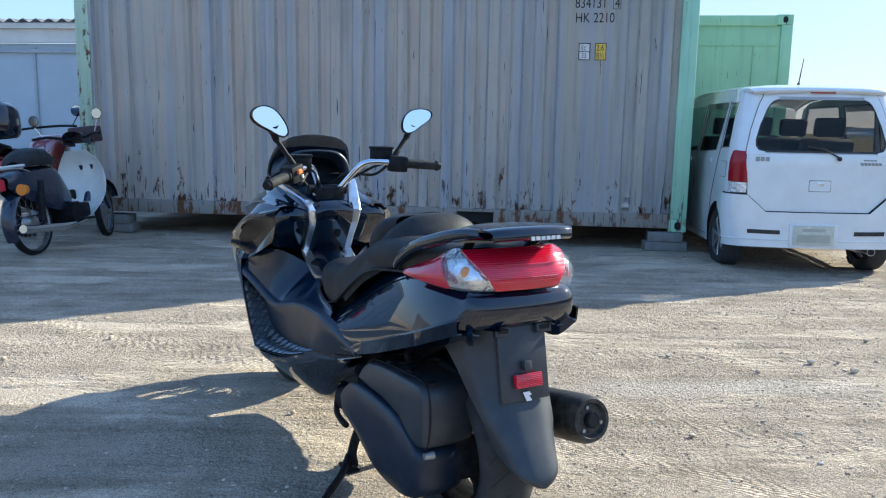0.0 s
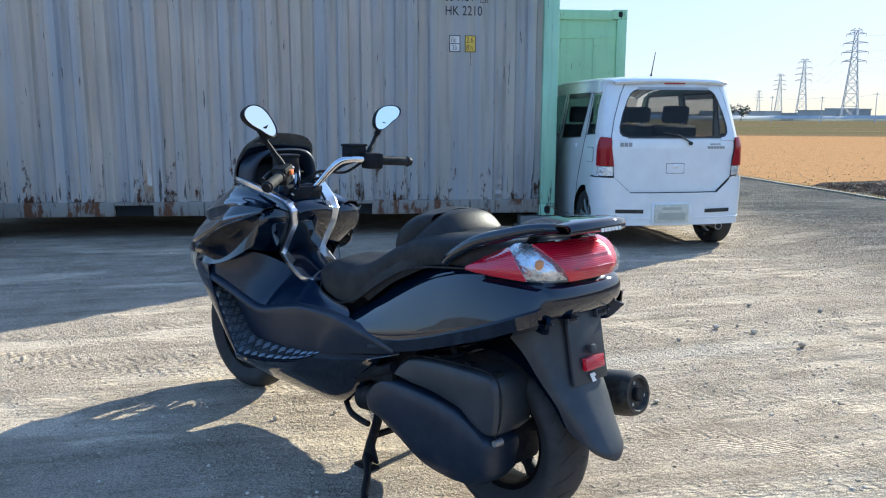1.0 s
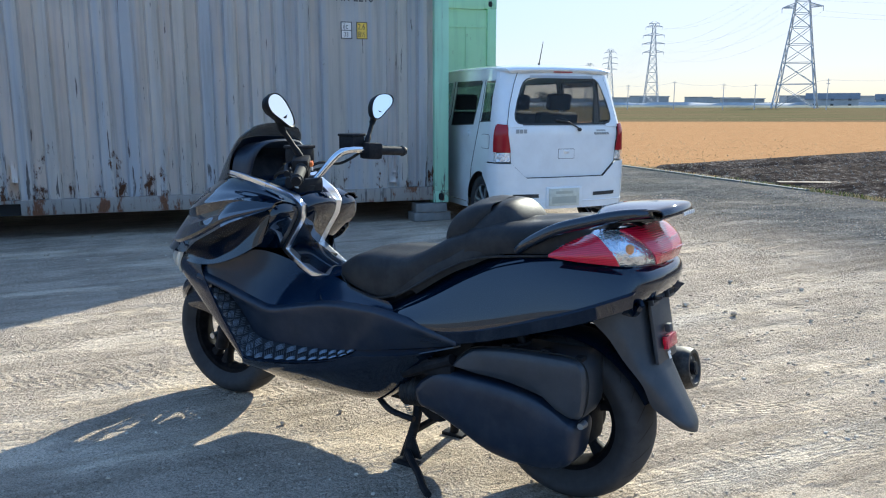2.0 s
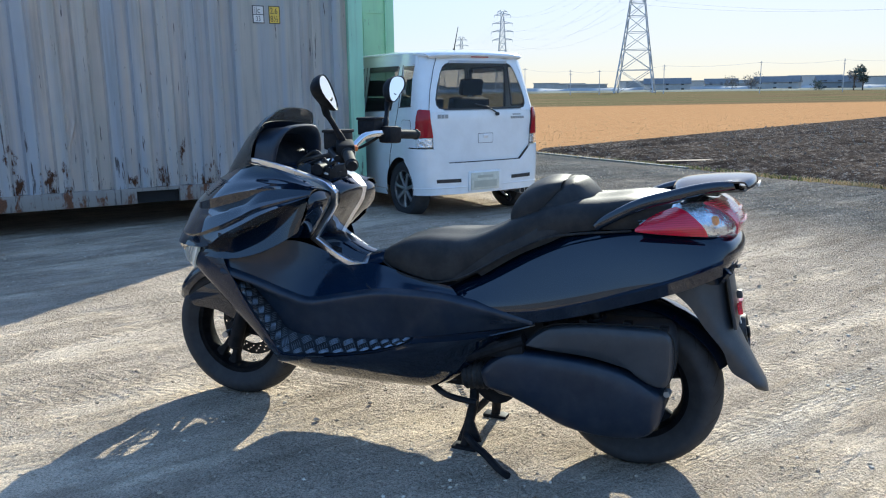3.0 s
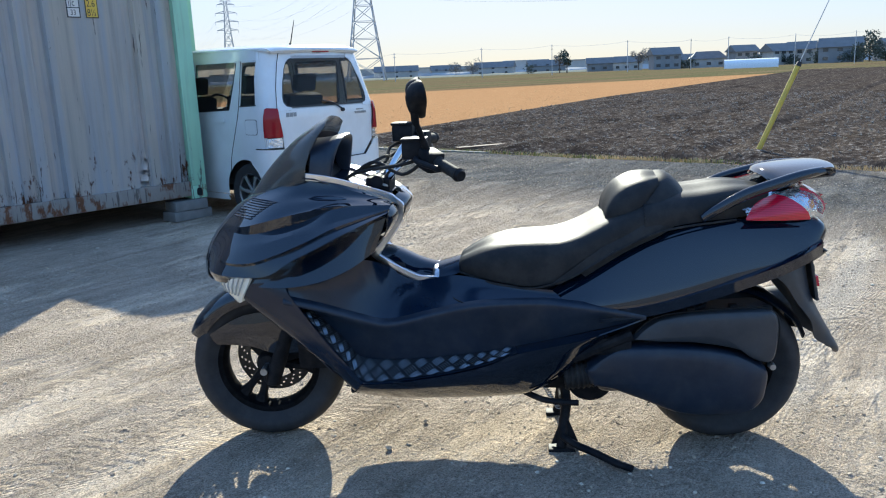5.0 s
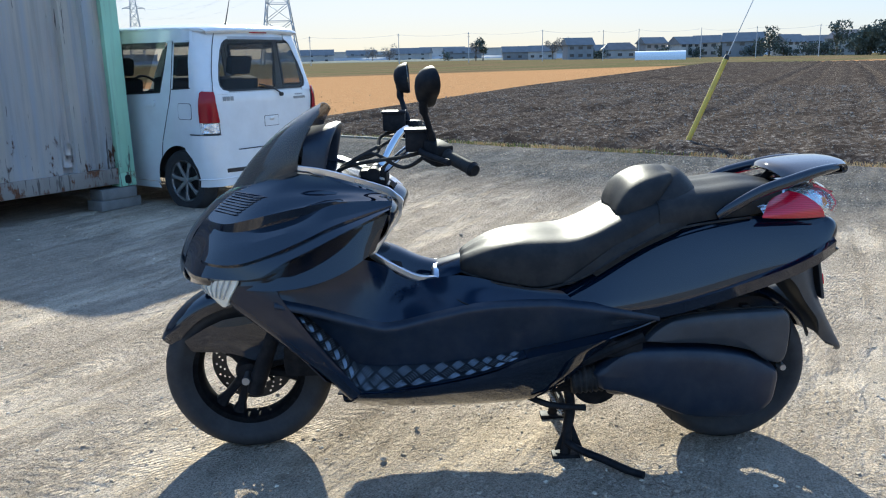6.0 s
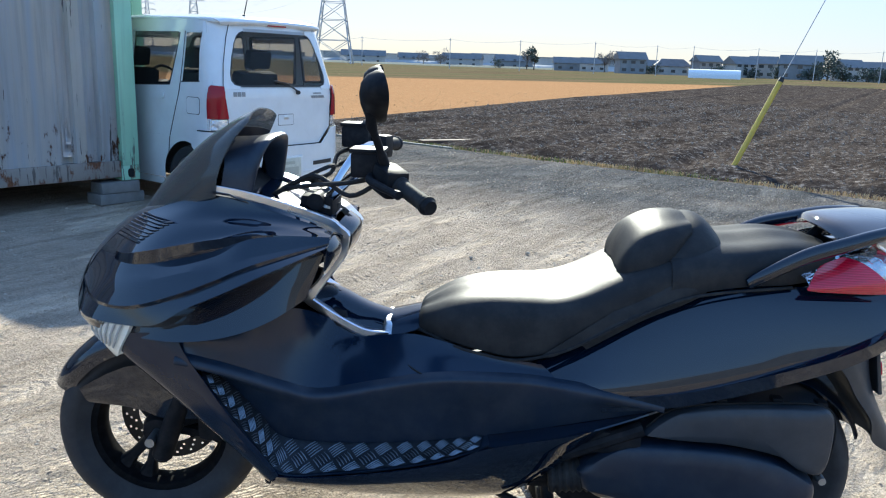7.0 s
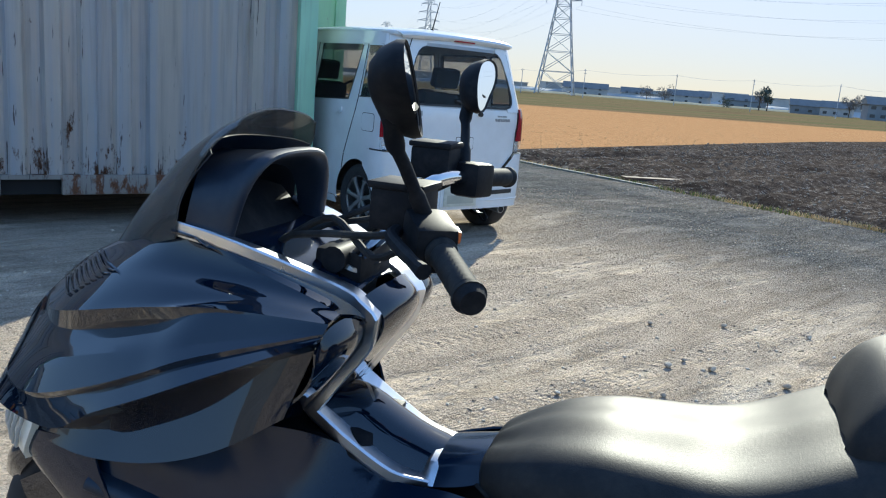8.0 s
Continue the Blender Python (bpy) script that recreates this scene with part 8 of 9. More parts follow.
# ---- fields and the far view ----
def soil_material():
    """Dark worked soil with pale crumbs and shallow rows."""
    m, n, l, p = material("ploughed_soil")
    co = n.new("ShaderNodeTexCoord").outputs["Object"]
    big = tex(n, l, "ShaderNodeTexNoise", 0.5, co, 6, 0.6)
    crumb = tex(n, l, "ShaderNodeTexNoise", 9.0, co, 8, 0.75)
    fine = tex(n, l, "ShaderNodeTexNoise", 45.0, co, 4, 0.7)
    rows = tex(n, l, "ShaderNodeTexNoise", 1.1, co, 6, 0.65, (0.5, 1.4, 1))
    # high crumbs go pale: dry soil, with sunlit tops put into the colour
    c = ramp(n, l, crumb.outputs["Fac"], [(0.36, (0.030, 0.023, 0.019)), (0.5, (0.062, 0.049, 0.040)), (0.57, (0.13, 0.108, 0.090)), (0.65, (0.36, 0.32, 0.28))]).outputs["Color"]
    c = mixc(n, l, ramp(n, l, rows.outputs["Fac"], [(0.42, (0.55, 0.55, 0.55)), (0.5, (0, 0, 0))]).outputs["Color"], c, (0.022, 0.017, 0.014))
    c = mixc(n, l, ramp(n, l, big.outputs["Fac"], [(0.45, (0, 0, 0)), (0.75, (0.35, 0.35, 0.35))]).outputs["Color"], c, (0.115, 0.092, 0.072))
    l.new(c, p.inputs["Base Color"])
    p.inputs["Roughness"].default_value = 0.95
    p.inputs["Specular IOR Level"].default_value = 0.0
    h = calc(n, l, "ADD", calc(n, l, "MULTIPLY", crumb.outputs["Fac"], 1.0), calc(n, l, "MULTIPLY", fine.outputs["Fac"], 0.3))
    h = calc(n, l, "ADD", h, calc(n, l, "MULTIPLY", rows.outputs["Fac"], 1.2))
    bump(n, l, p, h, 0.8, 0.035)
    return m


SOIL = soil_material()
STRAW = surface("dry_straw", (0.48, 0.28, 0.115), 0.9, var=0.25, scale=0.9, rand=0.2)
VERGE = surface("verge_straw", (0.66, 0.50, 0.26), 0.9, var=0.25, scale=0.9)
GRASS = surface("thin_green_grass", (0.22, 0.25, 0.07), 0.85, var=0.3, scale=2)
# haze over the distance is put into this lighter foliage green
FAR_TREE = surface("hazy_foliage", (0.105, 0.125, 0.105), 0.9, var=0.4, scale=0.5, relief=0)
BARE = surface("bare_twigs", (0.22, 0.21, 0.20), 0.9, var=0.2, scale=0.5, relief=0)
BARK = surface("bark", (0.10, 0.08, 0.06), 0.9)
# walls and roofs kept pale, with the distance haze in their colour
WALLS = [surface("hazy_wall_a", (0.40, 0.39, 0.37), 0.8, scale=0.5), surface("hazy_wall_b", (0.31, 0.30, 0.29), 0.8, scale=0.5), surface("hazy_wall_c", (0.48, 0.47, 0.45), 0.8, scale=0.5), surface("hazy_wall_d", (0.27, 0.28, 0.29), 0.8, scale=0.5)]
ROOFS = [surface("hazy_roof_slate", (0.215, 0.215, 0.215), 0.5, scale=0.5), surface("hazy_roof_brown", (0.22, 0.20, 0.19), 0.6, scale=0.5)]
PANE = surface("house_window", (0.05, 0.06, 0.07), 0.15)
# haze on far pylons and poles is put into these two greys
GALV = surface("galvanised_steel", (0.46, 0.47, 0.48), 0.6, 0.0, scale=0.3, relief=0)
POLEGREY = surface("hazy_concrete_pole", (0.50, 0.51, 0.52), 0.85, relief=0)

for m_ in (STRAW, VERGE, GRASS, FAR_TREE, BARE, *WALLS, *ROOFS):
    m_.node_tree.nodes["Principled BSDF"].inputs["Specular IOR Level"].default_value = 0.05


def soil_edge(x):
    """Where the ploughed field ends and the straw field begins."""
    return 13.1 + 0.27 * min(x - 8.5, 20.0) + 0.21 * max(0.0, x - 28.5)


def furrow(x, y):
    """Height of the worked soil: shallow ridges, a few wheel ruts, clods."""
    q = y - 0.16 * (x - 8.3) + 0.25 * noise.noise((x * 0.12, y * 0.1, 0))
    h = 0.020 * math.sin(q * 2 * math.pi / 0.92) + 0.026 * noise.noise((x * 1.9, y * 1.9, 4)) + 0.020 * noise.noise((x * 5.3, y * 5.3, 9))
    r = (q + 0.8) % 3.9
    for c in (0.9, 2.35):
        h -= (0.075 + 0.03 * noise.noise((x * 0.5, c, q * 0.05))) * math.exp(-((r - c) / 0.19) ** 2)
    return max(h, -0.115)


def ploughed_field():
    rng = np.random.default_rng(5)
    xs, ys = [], []
    x = 8.32
    while x < 108:
        xs.append(x)
        x += 0.06 + (x - 8.3) * 0.016
    y = 0.0
    ts = np.linspace(0, 1, 400)
    bm = bmesh.new()
    G = []
    for x in xs:
        y1, y0 = soil_edge(x), -22.0
        row = []
        for t in ts:
            y = y0 + (y1 - y0) * t
            d = math.hypot(x - 8, y - 4)
            k = min(1.0, (x - 8.32) / 0.5) * min(1.0, (y1 - y) / 0.4 + 0.05)
            row.append(bm.verts.new((x, y, ground_height(x, y) - 0.012 + min(1.0, (x - 8.32) / 0.35) * (0.125 + 0.02 * k) + k * furrow(x, y))))
        G.append(row)
    grid_faces(bm, G)
    tagged(link("ploughed_soil", bm, SOIL), "dark dry ploughed soil with loose clods and furrows", "soil", kind="stuff")
    V, F = [], []
    base = [(math.cos(a) * math.cos(b), math.sin(a) * math.cos(b), math.sin(b)) for b in (-0.9, 0.15, 1.0) for a in (0.2, 1.5, 2.7, 3.9, 5.1)]
    for i in range(22000):
        u = rng.random()
        x = 8.4 + 22 * u ** 1.8
        y = -8 + (soil_edge(x) + 8 - 0.2) * rng.random()
        s = (0.003 + 0.010 * rng.random() ** 3) * (1 + 1.6 * u)
        o = len(V)
        z = ground_height(x, y) - 0.012 + min(1.0, (x - 8.32) / 0.35) * (0.125 + 0.02 * min(1.0, (x - 8.32) / 0.5)) + furrow(x, y) * min(1.0, (x - 8.32) / 0.5) + s * 0.25
        j = rng.uniform(0.65, 1.3, 15)
        V += [(x + bx * s * q * 1.2, y + by * s * q, z + bz * s * q * 0.7) for (bx, by, bz), q in zip(base, j)]
        for r in (0, 5):
            F += [(o + r + k, o + r + (k + 1) % 5, o + r + 5 + (k + 1) % 5, o + r + 5 + k) for k in range(5)]
        F.append((o + 10, o + 11, o + 12, o + 13, o + 14))
    me = bpy.data.meshes.new("soil_clods")
    me.from_pydata(V, [], F)
    # lighter than the soil, so the clods carry sunlight in their colour
    me.materials.append(surface("dry_sunlit_crumb", (0.30, 0.26, 0.215), 0.95, var=0.35, scale=7.0, grain=120, relief=0.3))
    tagged(new("soil_clods", me), "loose dry clods over the ploughed soil, coloured pale as sunlit", "soil", kind="stuff")


ploughed_field()


def blades(name, count, place, h0, h1, mat, label, seed, lean=0.5, width=0.006):
    rng = np.random.default_rng(seed)
    V, F = [], []
    for _ in range(count):
        x, y = place(rng)
        z = ground_height(x, y) - 0.01
        h, a = rng.uniform(h0, h1), rng.uniform(0, 6.283)
        dx, dy = math.cos(a) * h * lean * rng.random(), math.sin(a) * h * lean * rng.random()
        w = width * rng.uniform(0.6, 1.4)
        px, py = -math.sin(a) * w, math.cos(a) * w
        o = len(V)
        V += [(x - px, y - py, z), (x + px, y + py, z), (x + dx * 0.4 + px * 0.7, y + dy * 0.4 + py * 0.7, z + h * 0.6), (x + dx * 0.4 - px * 0.7, y + dy * 0.4 - py * 0.7, z + h * 0.6), (x + dx, y + dy, z + h)]
        F += [(o, o + 1, o + 2, o + 3), (o + 3, o + 2, o + 4)]
    me = bpy.data.meshes.new(name)
    me.from_pydata(V, [], F)
    me.materials.append(mat)
    tagged(new(name, me), label, "grass", kind="stuff")


def verge(rng):
    y = rng.uniform(-6, 20)
    c = 8.45 + 0.25 * noise.noise((y * 0.4, 0, 2)) + rng.normal(0, 0.13)
    if noise.noise((y * 0.9, 3, 1)) < -0.25:
        c = 8.5 + rng.normal(0, 0.05)
    return max(c, 8.17), y


blades("verge_straw", 16000, verge, 0.02, 0.075, VERGE, "dry straw-coloured grass along the field's edge", 11, 0.9)
blades("verge_grass", 1100, lambda r: (max(8.38 + r.normal(0, 0.12), 8.18), r.choice([5.5, 7.2, 8.6, 10.0]) + r.normal(0, 0.45)), 0.025, 0.085, GRASS, "thin green grass along the field's edge", 12, 0.9)


def straw_place(r):
    u = r.random()
    x = 8.6 + 45 * u ** 1.6
    return x, soil_edge(x) + 0.1 + (3 + 40 * u) * r.random() ** 1.3


blades("straw_field", 5000, straw_place, 0.012, 0.035, VERGE, "orange-brown dry stubble field", 13, 0.8, 0.02)


def edging():
    """Concrete edge strip and an old board beside the lane."""
    for i in range(12):
        y = 8.9 + i * 1.25
        b = link("edge_strip", boxed(-0.035, 0.035, 0.0, 1.24, 0.0, 0.06, 0.008), CONCRETE)
        b.matrix_world = pose(8.22, y, -0.085, 0, 0, -0.6 + 1.2 * (i % 2))
        tagged(b, "weathered concrete edging strip beside the lane", "kerb", "lane edging")
    b = link("wooden_board", boxed(-0.09, 0.09, -0.45, 0.45, 0.0, 0.045, 0.006), surface("old_timber", (0.10, 0.06, 0.042), 0.85, var=0.3, scale=9, grain=60, relief=0.5, depth=0.003))
    b.matrix_world = pose(8.8, 9.5, -0.035, 0, 0, 66)
    tagged(b, "old brown timber board lying at the field's edge", "board")


edging()


def guy_guard():
    """A yellow sleeve over a stay wire."""
    foot, top = Vector((9.08, 5.0, -0.09)), Vector((9.42, 4.60, 1.135))
    d = (top - foot).normalized()
    e = empty("stay_wire_guard", Matrix.Translation(foot))
    tagged(e, "faded yellow sleeve over a leaning stay wire", "wire guard")
    b = bmesh.new()
    tube(b, [Vector((0, 0, 0)), top - foot], 0.034, 16)
    part("sleeve", b, surface("faded_yellow", (0.62, 0.46, 0.06), 0.5, var=0.12, scale=5, dust=0.15), e, "faded yellow plastic sleeve")
    part("cap", tube(bmesh.new(), [top - foot - d * 0.01, top - foot + d * 0.05], [0.037, 0.028], 16), TRIMBLACK, e)
    part("stay_wire", tube(bmesh.new(), [top - foot, top - foot + d * 14.0], 0.006, 6), GALV, e)


guy_guard()


def at_bearing(dx, dy, dist):
    v = Vector((dx, dy, 0)).normalized() * dist
    return Vector((v.x, v.y, ground_height(v.x, v.y)))


def pylon(p, h, turn, spread=0.075, name="power_pylon"):
    """A lattice tower with four legs, bracing and cross arms."""
    e = empty(name, Matrix.Translation(p) @ pose(0, 0, 0, 0, 0, turn))
    tagged(e, "tall grey steel lattice power pylon", "pylon", "power pylons")
    lv = [0.0, 0.16, 0.30, 0.42, 0.53, 0.62, 0.70, 0.77, 0.84, 0.91, 1.0]
    half = lambda f: h * (spread * (1 - f) ** 1.25 + 0.016)
    r = h * 0.0052
    for sx in (1, -1):
        for sy in (1, -1):
            part("leg", tube(bmesh.new(), [(sx * half(f), sy * half(f), f * h) for f in lv], [r * (1.2 - 0.6 * f) for f in lv], 4), GALV, e)
    bm = bmesh.new()
    for a, b in zip(lv, lv[1:]):
        A, B = half(a), half(b)
        for ux, uy, vx, vy in ((1, 1, 1, -1), (1, -1, -1, -1), (-1, -1, -1, 1), (-1, 1, 1, 1)):
            tube(bm, [(ux * A, uy * A, a * h), (vx * B, vy * B, b * h)], r * 0.55, 4, False)
            tube(bm, [(vx * A, vy * A, a * h), (ux * B, uy * B, b * h)], r * 0.55, 4, False)
            tube(bm, [(ux * B, uy * B, b * h), (vx * B, vy * B, b * h)], r * 0.5, 4, False)
    part("bracing", bm, GALV, e)
    for f, w in ((0.66, 0.125), (0.76, 0.135), (0.86, 0.125), (0.96, 0.10), (1.0, 0.06)):
        for s in (1, -1):
            bm = bmesh.new()
            q = half(f)
            for sy in (1, -1):
                tube(bm, [(s * q, sy * q, f * h), (s * w * h, 0, f * h)], r * 0.7, 4, False)
                tube(bm, [(s * q, sy * q, f * h + 0.022 * h), (s * w * h, 0, f * h)], r * 0.6, 4, False)
            tube(bm, [(s * w * h, 0, f * h), (s * w * h, 0, f * h - 0.03 * h)], r * 0.5, 4)
            part("cross_arm", bm, GALV, e)
    return e


def at_azimuth(az, dist):
    return at_bearing(math.sin(radians(az)), math.cos(radians(az)), dist)


PYL_A, PYL_B, PYL_C, PYL_D, PYL_E = at_azimuth(42.8, 330), at_azimuth(33.6, 500), at_azimuth(30.75, 730), at_azimuth(29.35, 960), at_azimuth(28.1, 1500)
pylon(PYL_A, 56, -48, 0.118)
pylon(PYL_B, 49, -40)
pylon(PYL_C, 49, -38)
pylon(PYL_D, 49, -36)
pylon(PYL_E, 48, -34)
PYL_0 = at_azimuth(78.0, 330)


def wires():
    c = math.cos(radians(-46)), math.sin(radians(-46))
    pairs = ((PYL_0, 58, PYL_A, 56), (PYL_A, 56, PYL_B, 47), (PYL_B, 47, PYL_C, 48))
    for (p, hp, q, hq) in pairs:
        for f, w in ((0.63, 0.125), (0.73, 0.135), (0.83, 0.125), (0.99, 0.06)):
            for s in (1, -1):
                a = p + Vector((c[0] * s * w * hp, c[1] * s * w * hp, f * hp))
                b = q + Vector((c[0] * s * w * hq, c[1] * s * w * hq, f * hq))
                pts = [a.lerp(b, i / 24) - Vector((0, 0, 9.0 * 4 * (i / 24) * (1 - i / 24))) for i in range(25)]
                tagged(link("power_line", tube(bmesh.new(), pts, 0.024, 4, False), GALV), "thin sagging high-voltage power line", "power line", "power lines")


wires()


def utility_pole(p, h, arms=1):
    e = empty("utility_pole", Matrix.Translation(p) @ pose(0, 0, 0, 0, 0, 20))
    tagged(e, "slim grey concrete utility pole with cross arms", "utility pole", "utility poles")
    part("pole", tube(bmesh.new(), [(0, 0, 0), (0, 0, h)], [0.12, 0.075], 8), POLEGREY, e)
    for k in range(arms):
        part("cross_arm", boxed(-0.9, 0.9, -0.06, 0.06, h - 0.5 - k * 0.8, h - 0.38 - k * 0.8), POLEGREY, e)
    return p + Vector((0, 0, h - 0.3))


def pole_rows():
    row = ((29.0, 250, 7.6), (32.0, 245, 7.2), (35.1, 240, 8.0), (38.3, 238, 7.2), (40.3, 236, 7.0), (44.65, 230, 8.0), (50.85, 228, 8.3), (55.8, 228, 8.4), (61.0, 228, 8.6), (65.2, 230, 8.2), (67.6, 231, 8.3), (71.7, 232, 8.2), (75.2, 234, 8.2), (79.0, 238, 8.4), (83.0, 245, 8.6))
    tops = []
    for i, (az, d, h) in enumerate(row):
        p = at_bearing(math.sin(radians(az)), math.cos(radians(az)), d)
        tops.append(utility_pole(p, h, 1 + i % 2))
    for a, b in zip(tops, tops[1:]):
        pts = [a.lerp(b, i / 8) - Vector((0, 0, 0.6 * 4 * (i / 8) * (1 - i / 8))) for i in range(9)]
        tagged(link("overhead_wire", tube(bmesh.new(), pts, 0.022, 4, False), POLEGREY), "thin dark overhead wire between poles", "wire", "overhead wires")


pole_rows()


def house(p, w, d, h, turn, wall, roof, hip=False):
    e = empty("house", Matrix.Translation(p) @ pose(0, 0, 0, 0, 0, turn))
    tagged(e, "far two-storey house with a dark pitched roof" if h > 4 else "far low house with a dark pitched roof", "house", "far houses")
    part("wall", boxed(-w / 2, w / 2, -d / 2, d / 2, 0, h), wall, e)
    b = bmesh.new()
    o, rz = 0.6, h + d * 0.34
    i = w * 0.22 if hip else 0.0
    v = [b.verts.new(q) for q in ((-w / 2 - o, -d / 2 - o, h - 0.1), (w / 2 + o, -d / 2 - o, h - 0.1), (w / 2 + o, d / 2 + o, h - 0.1), (-w / 2 - o, d / 2 + o, h - 0.1), (-w / 2 - o + i, 0, rz), (w / 2 + o - i, 0, rz))]
    for f in ((0, 1, 5, 4), (2, 3, 4, 5), (1, 2, 5), (3, 0, 4), (3, 2, 1, 0)):
        b.faces.new([v[k] for k in f])
    part("roof", b, roof, e, smooth=False)
    for s in range(1 if h < 4 else 2):
        for k in range(3):
            x = -w / 2 + w * (k + 0.5) / 3
            part("window", boxed(x - 0.8, x + 0.8, -d / 2 - 0.04, -d / 2 + 0.02, 0.9 + s * 2.8, 2.0 + s * 2.8), PANE, e)
    return e


def tree(p, h, w, seed, mat, leaf=0.5, count=420, name="tree", label="far tree with a rounded uneven crown", low=0.42):
    rng = np.random.default_rng(seed)
    e = empty(name, Matrix.Translation(p))
    tagged(e, label, "tree", "far trees")
    b = bmesh.new()
    tube(b, [(0, 0, 0), (0.1, 0, h * 0.3), (0, 0.1, h * 0.6)], [h * 0.03, h * 0.022, h * 0.01], 8)
    for i in range(7):
        a = rng.uniform(0, 6.28)
        tube(b, [(0, 0, h * rng.uniform(0.25, 0.5)), (math.cos(a) * w * 0.3, math.sin(a) * w * 0.3, h * rng.uniform(0.6, 0.85))], [h * 0.012, h * 0.004], 5)
    part("trunk", b, BARK, e)
    V, F = [], []
    lobe_n = 9 if low > 0.3 else 16
    lobes = [(rng.normal(0, w * 0.2), rng.normal(0, w * 0.2), h * rng.uniform(low, 0.86), w * rng.uniform(0.16, 0.30)) for _ in range(lobe_n)]
    for i in range(count):
        lx, ly, lz, lr = lobes[i % lobe_n]
        q = Vector(rng.normal(0, 1, 3)).normalized() * lr * rng.uniform(0.5, 1.05)
        c = Vector((lx, ly, lz)) + q
        n1, n2 = Vector(rng.normal(0, 1, 3)).normalized(), Vector(rng.normal(0, 1, 3)).normalized()
        s = leaf * rng.uniform(0.5, 1.2)
        o = len(V)
        V += [c + n1 * s, c + n2 * s * 0.6, c - n1 * s, c - n2 * s * 0.6]
        F.append((o, o + 1, o + 2, o + 3))
    me = bpy.data.meshes.new("crown")
    me.from_pydata([tuple(v) for v in V], [], F)
    me.materials.append(mat)
    c = new("crown", me)
    c.parent = e
    return e


def village():
    rng = random.Random(4)
    spec = [(63.6, 270, 10, 8, 5.4, 15, 3, 0), (65.2, 285, 9, 7, 3.2, -10, 0, 0), (66.4, 280, 13, 8, 3.4, 8, 2, 1), (68.6, 275, 9, 7, 5.4, 30, 1, 0), (70.7, 262, 8, 8, 4.7, 35, 2, 0), (72.2, 272, 9, 8, 5.2, -8, 0, 0), (73.3, 290, 8, 7, 3.4, 10, 3, 0), (74.5, 258, 13, 9, 5.2, -5, 3, 0), (77.3, 266, 8, 8, 4.7, 40, 2, 0), (78.7, 270, 9, 8, 4.2, -10, 1, 0), (80.6, 255, 11, 8, 5.4, -15, 0, 1),
            (59.6, 330, 16, 8, 3.6, 4, 3, 0), (61.2, 320, 12, 8, 3.6, -8, 2, 0), (55.6, 380, 20, 9, 4.0, 10, 3, 0), (52.0, 420, 24, 10, 4.5, -12, 2, 0), (48.5, 430, 18, 9, 4.2, 5, 0, 0), (45.0, 420, 26, 10, 4.4, 0, 2, 0)]
    for az, d, w, dp, h, turn, wi, hip in spec:
        p = at_bearing(math.sin(radians(az)), math.cos(radians(az)), d)
        p = p * 1.17
        house(p, w, dp, h, -az + turn, WALLS[wi], ROOFS[hip], bool(hip))
    # trees
    for az, d, h, w, seed, mat, leaf, n in ((57.0, 300, 10.0, 6.0, 1, FAR_TREE, 0.5, 800), (56.5, 303, 9.6, 6.0, 11, BARE, 0.3, 700), (62.7, 290, 8.8, 8, 2, BARE, 0.3, 1100), (61.9, 292, 8.4, 8, 3, BARE, 0.3, 1000), (76.1, 238, 9.4, 8, 4, FAR_TREE, 0.5, 900), (80.1, 236, 11.0, 7, 5, FAR_TREE, 0.5, 700), (82.0, 220, 9.4, 11, 6, FAR_TREE, 0.6, 2200), (83.2, 215, 10.6, 12, 7, FAR_TREE, 0.6, 2200), (81.3, 226, 7.0, 9, 18, FAR_TREE, 0.6, 1300), (77.0, 250, 5, 6, 8, FAR_TREE, 0.45, 700), (73.2, 250, 4.2, 6, 21, FAR_TREE, 0.45, 500), (75.2, 246, 4.0, 7, 22, FAR_TREE, 0.45, 600), (78.4, 246, 4.4, 7, 23, FAR_TREE, 0.45, 600), (79.4, 244, 4.6, 6, 24, FAR_TREE, 0.45, 600), (71.5, 252, 3.4, 6, 25, FAR_TREE, 0.45, 400), (69.4, 256, 3.6, 7, 26, FAR_TREE, 0.45, 400), (64.9, 268, 3.6, 7, 27, FAR_TREE, 0.45, 400), (50.4, 360, 8, 10, 9, BARE, 0.4, 700), (49.2, 365, 7, 9, 10, BARE, 0.4, 500), (54.5, 340, 4, 8, 12, FAR_TREE, 0.45, 300), (58.8, 330, 4, 7, 13, FAR_TREE, 0.45, 300), (64.4, 300, 5, 7, 14, FAR_TREE, 0.45, 300), (84.5, 200, 9, 10, 15, FAR_TREE, 0.55, 600), (26.2, 330, 8, 9, 16, FAR_TREE, 0.5, 400), (27.1, 330, 7, 8, 17, FAR_TREE, 0.5, 400)):
        p = at_bearing(math.sin(radians(az)), math.cos(radians(az)), d)
        bare = mat == BARE
        p = p * 1.2
        tree(p, h, w, seed, mat, leaf, n, "tree", "far bare winter tree with fine twigs" if bare else "far evergreen tree with an uneven crown", 0.15 if az > 81 or h < 6 or 76 < az < 77.5 else 0.42)
    # white tunnel greenhouse
    e = empty("greenhouse", Matrix.Translation(at_bearing(math.sin(radians(69.0)), math.cos(radians(69.0)), 205)) @ pose(0, 0, 0, 0, 0, -68))
    tagged(e, "long low white film tunnel greenhouse", "greenhouse")
    b = bmesh.new()
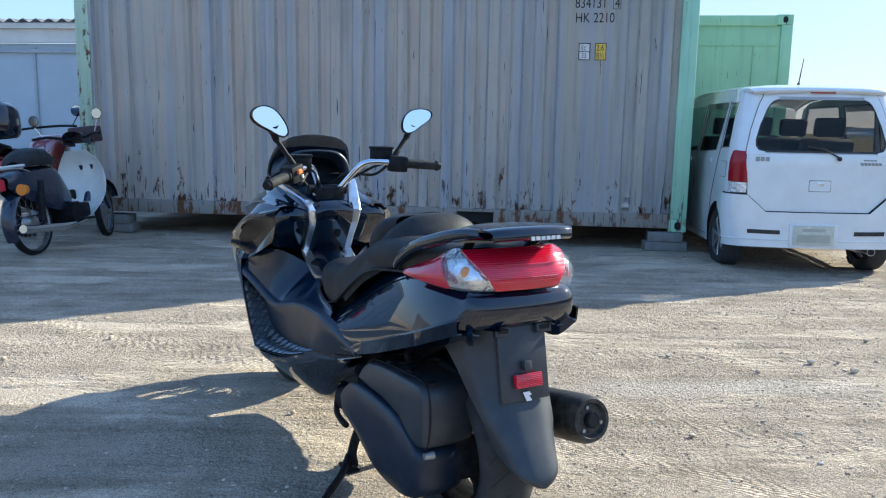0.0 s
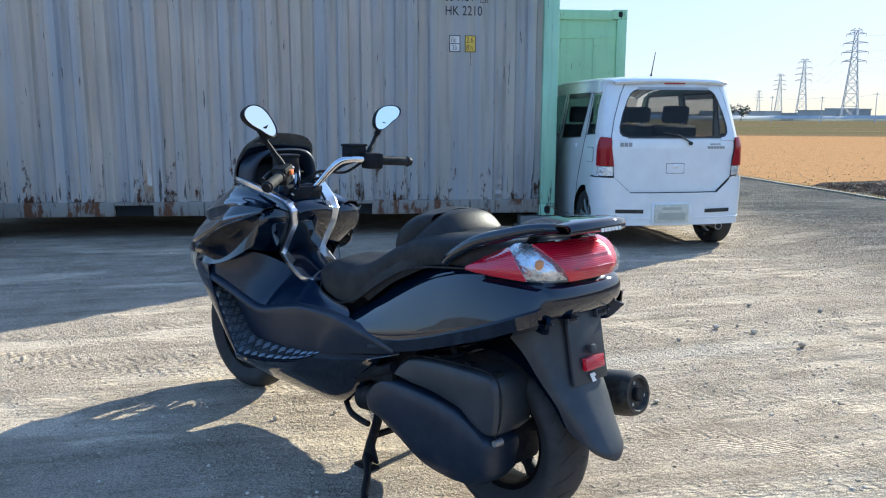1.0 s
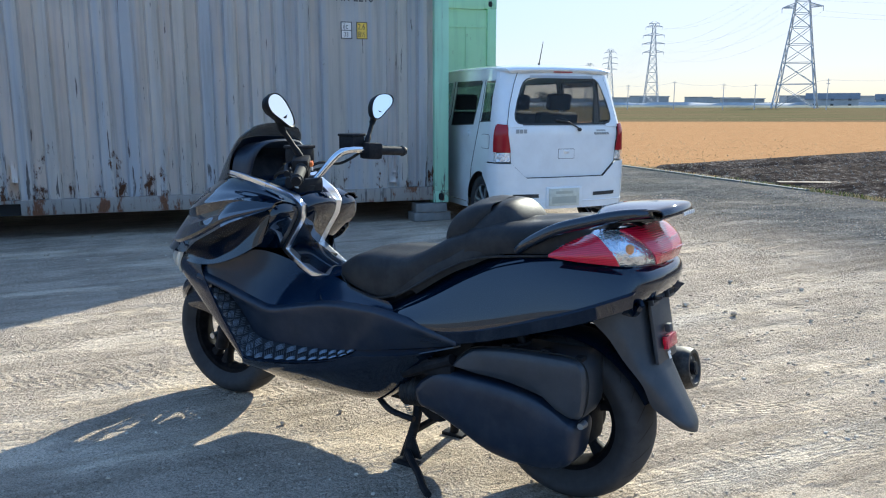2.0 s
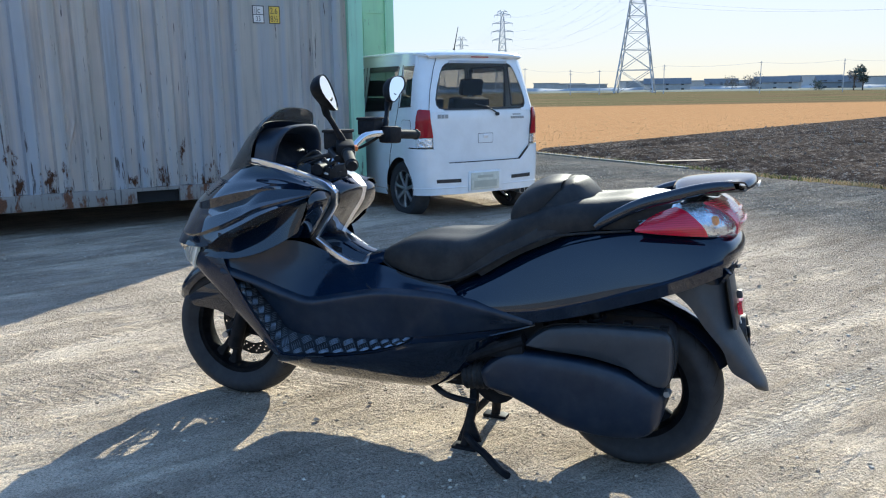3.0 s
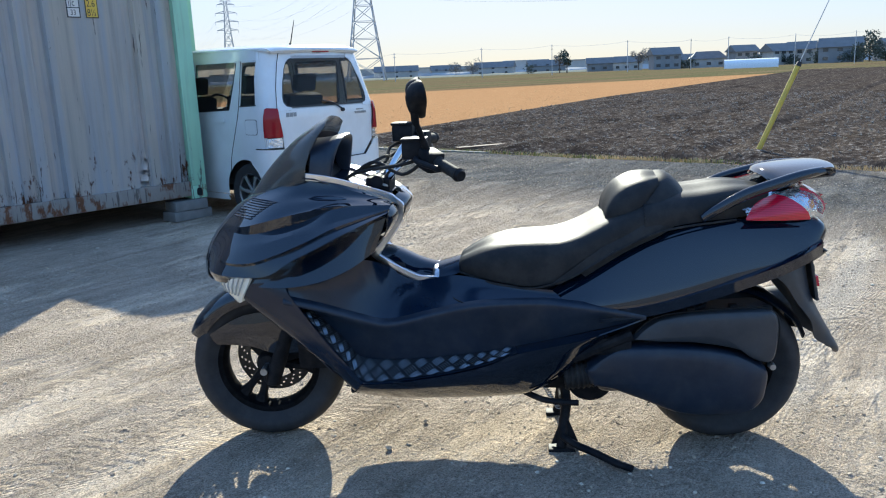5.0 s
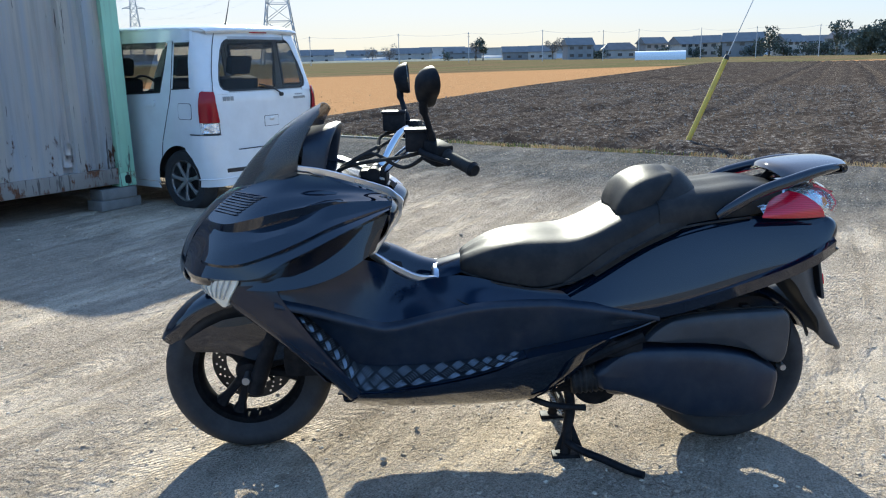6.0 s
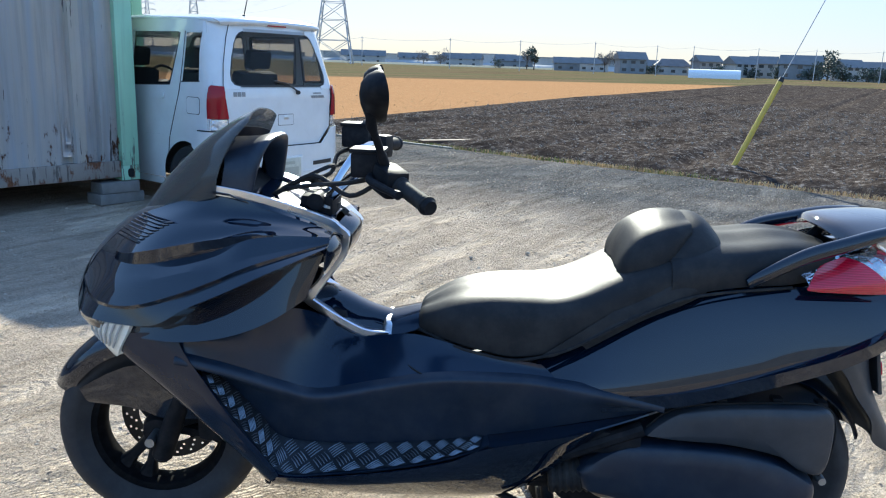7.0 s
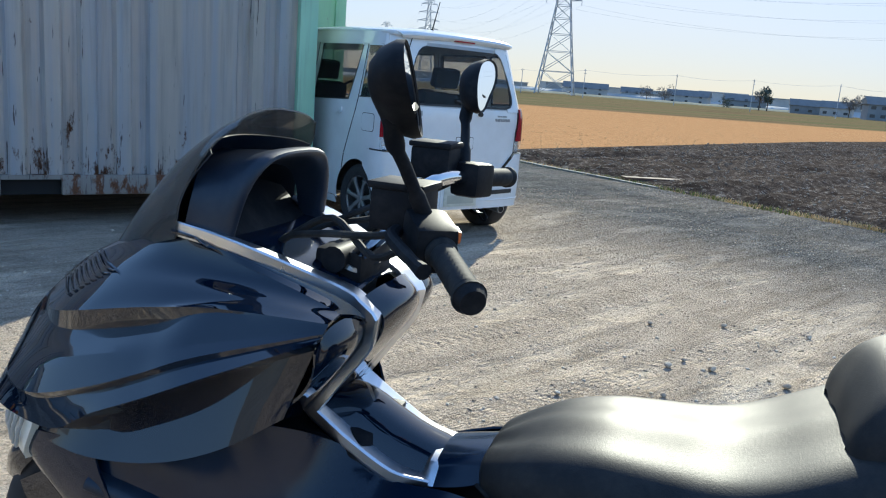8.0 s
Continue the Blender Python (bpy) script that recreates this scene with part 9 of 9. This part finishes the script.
    rows = [[b.verts.new((x, 2.2 * math.cos(a * math.pi / 12), 2.1 * math.sin(a * math.pi / 12) ** 0.7)) for a in range(13)] for x in np.linspace(-6, 6, 13)]
    grid_faces(b, rows)
    bmesh.ops.contextual_create(b, geom=rows[0])
    bmesh.ops.contextual_create(b, geom=rows[-1])
    part("film", b, surface("white_film", (0.86, 0.87, 0.87), 0.5, relief=0), e)


village()


def far_strip():
    """Sheds, a bank and a raised road far off, seen as low hazy bands."""
    # pale greys that hold the distance haze in the base colour
    hz = [surface("hazy_shed_a", (0.42, 0.42, 0.41), 0.8, relief=0, scale=0.2), surface("hazy_shed_b", (0.50, 0.49, 0.47), 0.8, relief=0, scale=0.2), surface("hazy_shed_c", (0.34, 0.345, 0.345), 0.8, relief=0, scale=0.2)]
    rng = random.Random(8)
    for i in range(46):
        az = 20 + i * 1.42 + rng.uniform(-0.4, 0.4)
        d = rng.uniform(520, 760)
        p = at_bearing(math.sin(radians(az)), math.cos(radians(az)), d)
        w, h = rng.uniform(12, 38), rng.uniform(3.0, 8.5)
        e = empty("warehouse", Matrix.Translation(p) @ pose(0, 0, 0, 0, 0, -az + rng.uniform(-8, 8)))
        tagged(e, "far low hazy blue-grey warehouse", "warehouse", "far sheds")
        part("wall", boxed(-w / 2, w / 2, -6, 6, 0, h), rng.choice(hz), e)
        part("roof", boxed(-w / 2 - 0.5, w / 2 + 0.5, -6.5, 6.5, h, h + 0.5), rng.choice(hz), e)
    for az0, az1, d, h, mat in ((18, 92, 500, 3.4, hz[0]), (18, 60, 420, 1.2, FAR_TREE)):
        bm = bmesh.new()
        rows = []
        for k in range(80):
            az = radians(az0 + (az1 - az0) * k / 79)
            rr = d * (1 + 0.02 * math.sin(k * 0.7))
            z = h * (0.75 + 0.35 * noise.noise((k * 0.6, d, 0)))
            rows.append([bm.verts.new((math.sin(az) * q, math.cos(az) * q, zz)) for q, zz in ((rr - 6, -0.1), (rr - 2, z), (rr + 2, z), (rr + 6, -0.1))])
        grid_faces(bm, rows)
        tagged(link("bank", bm, mat), "low hazy bank along the far edge of the fields", "bank", kind="structure")


far_strip()
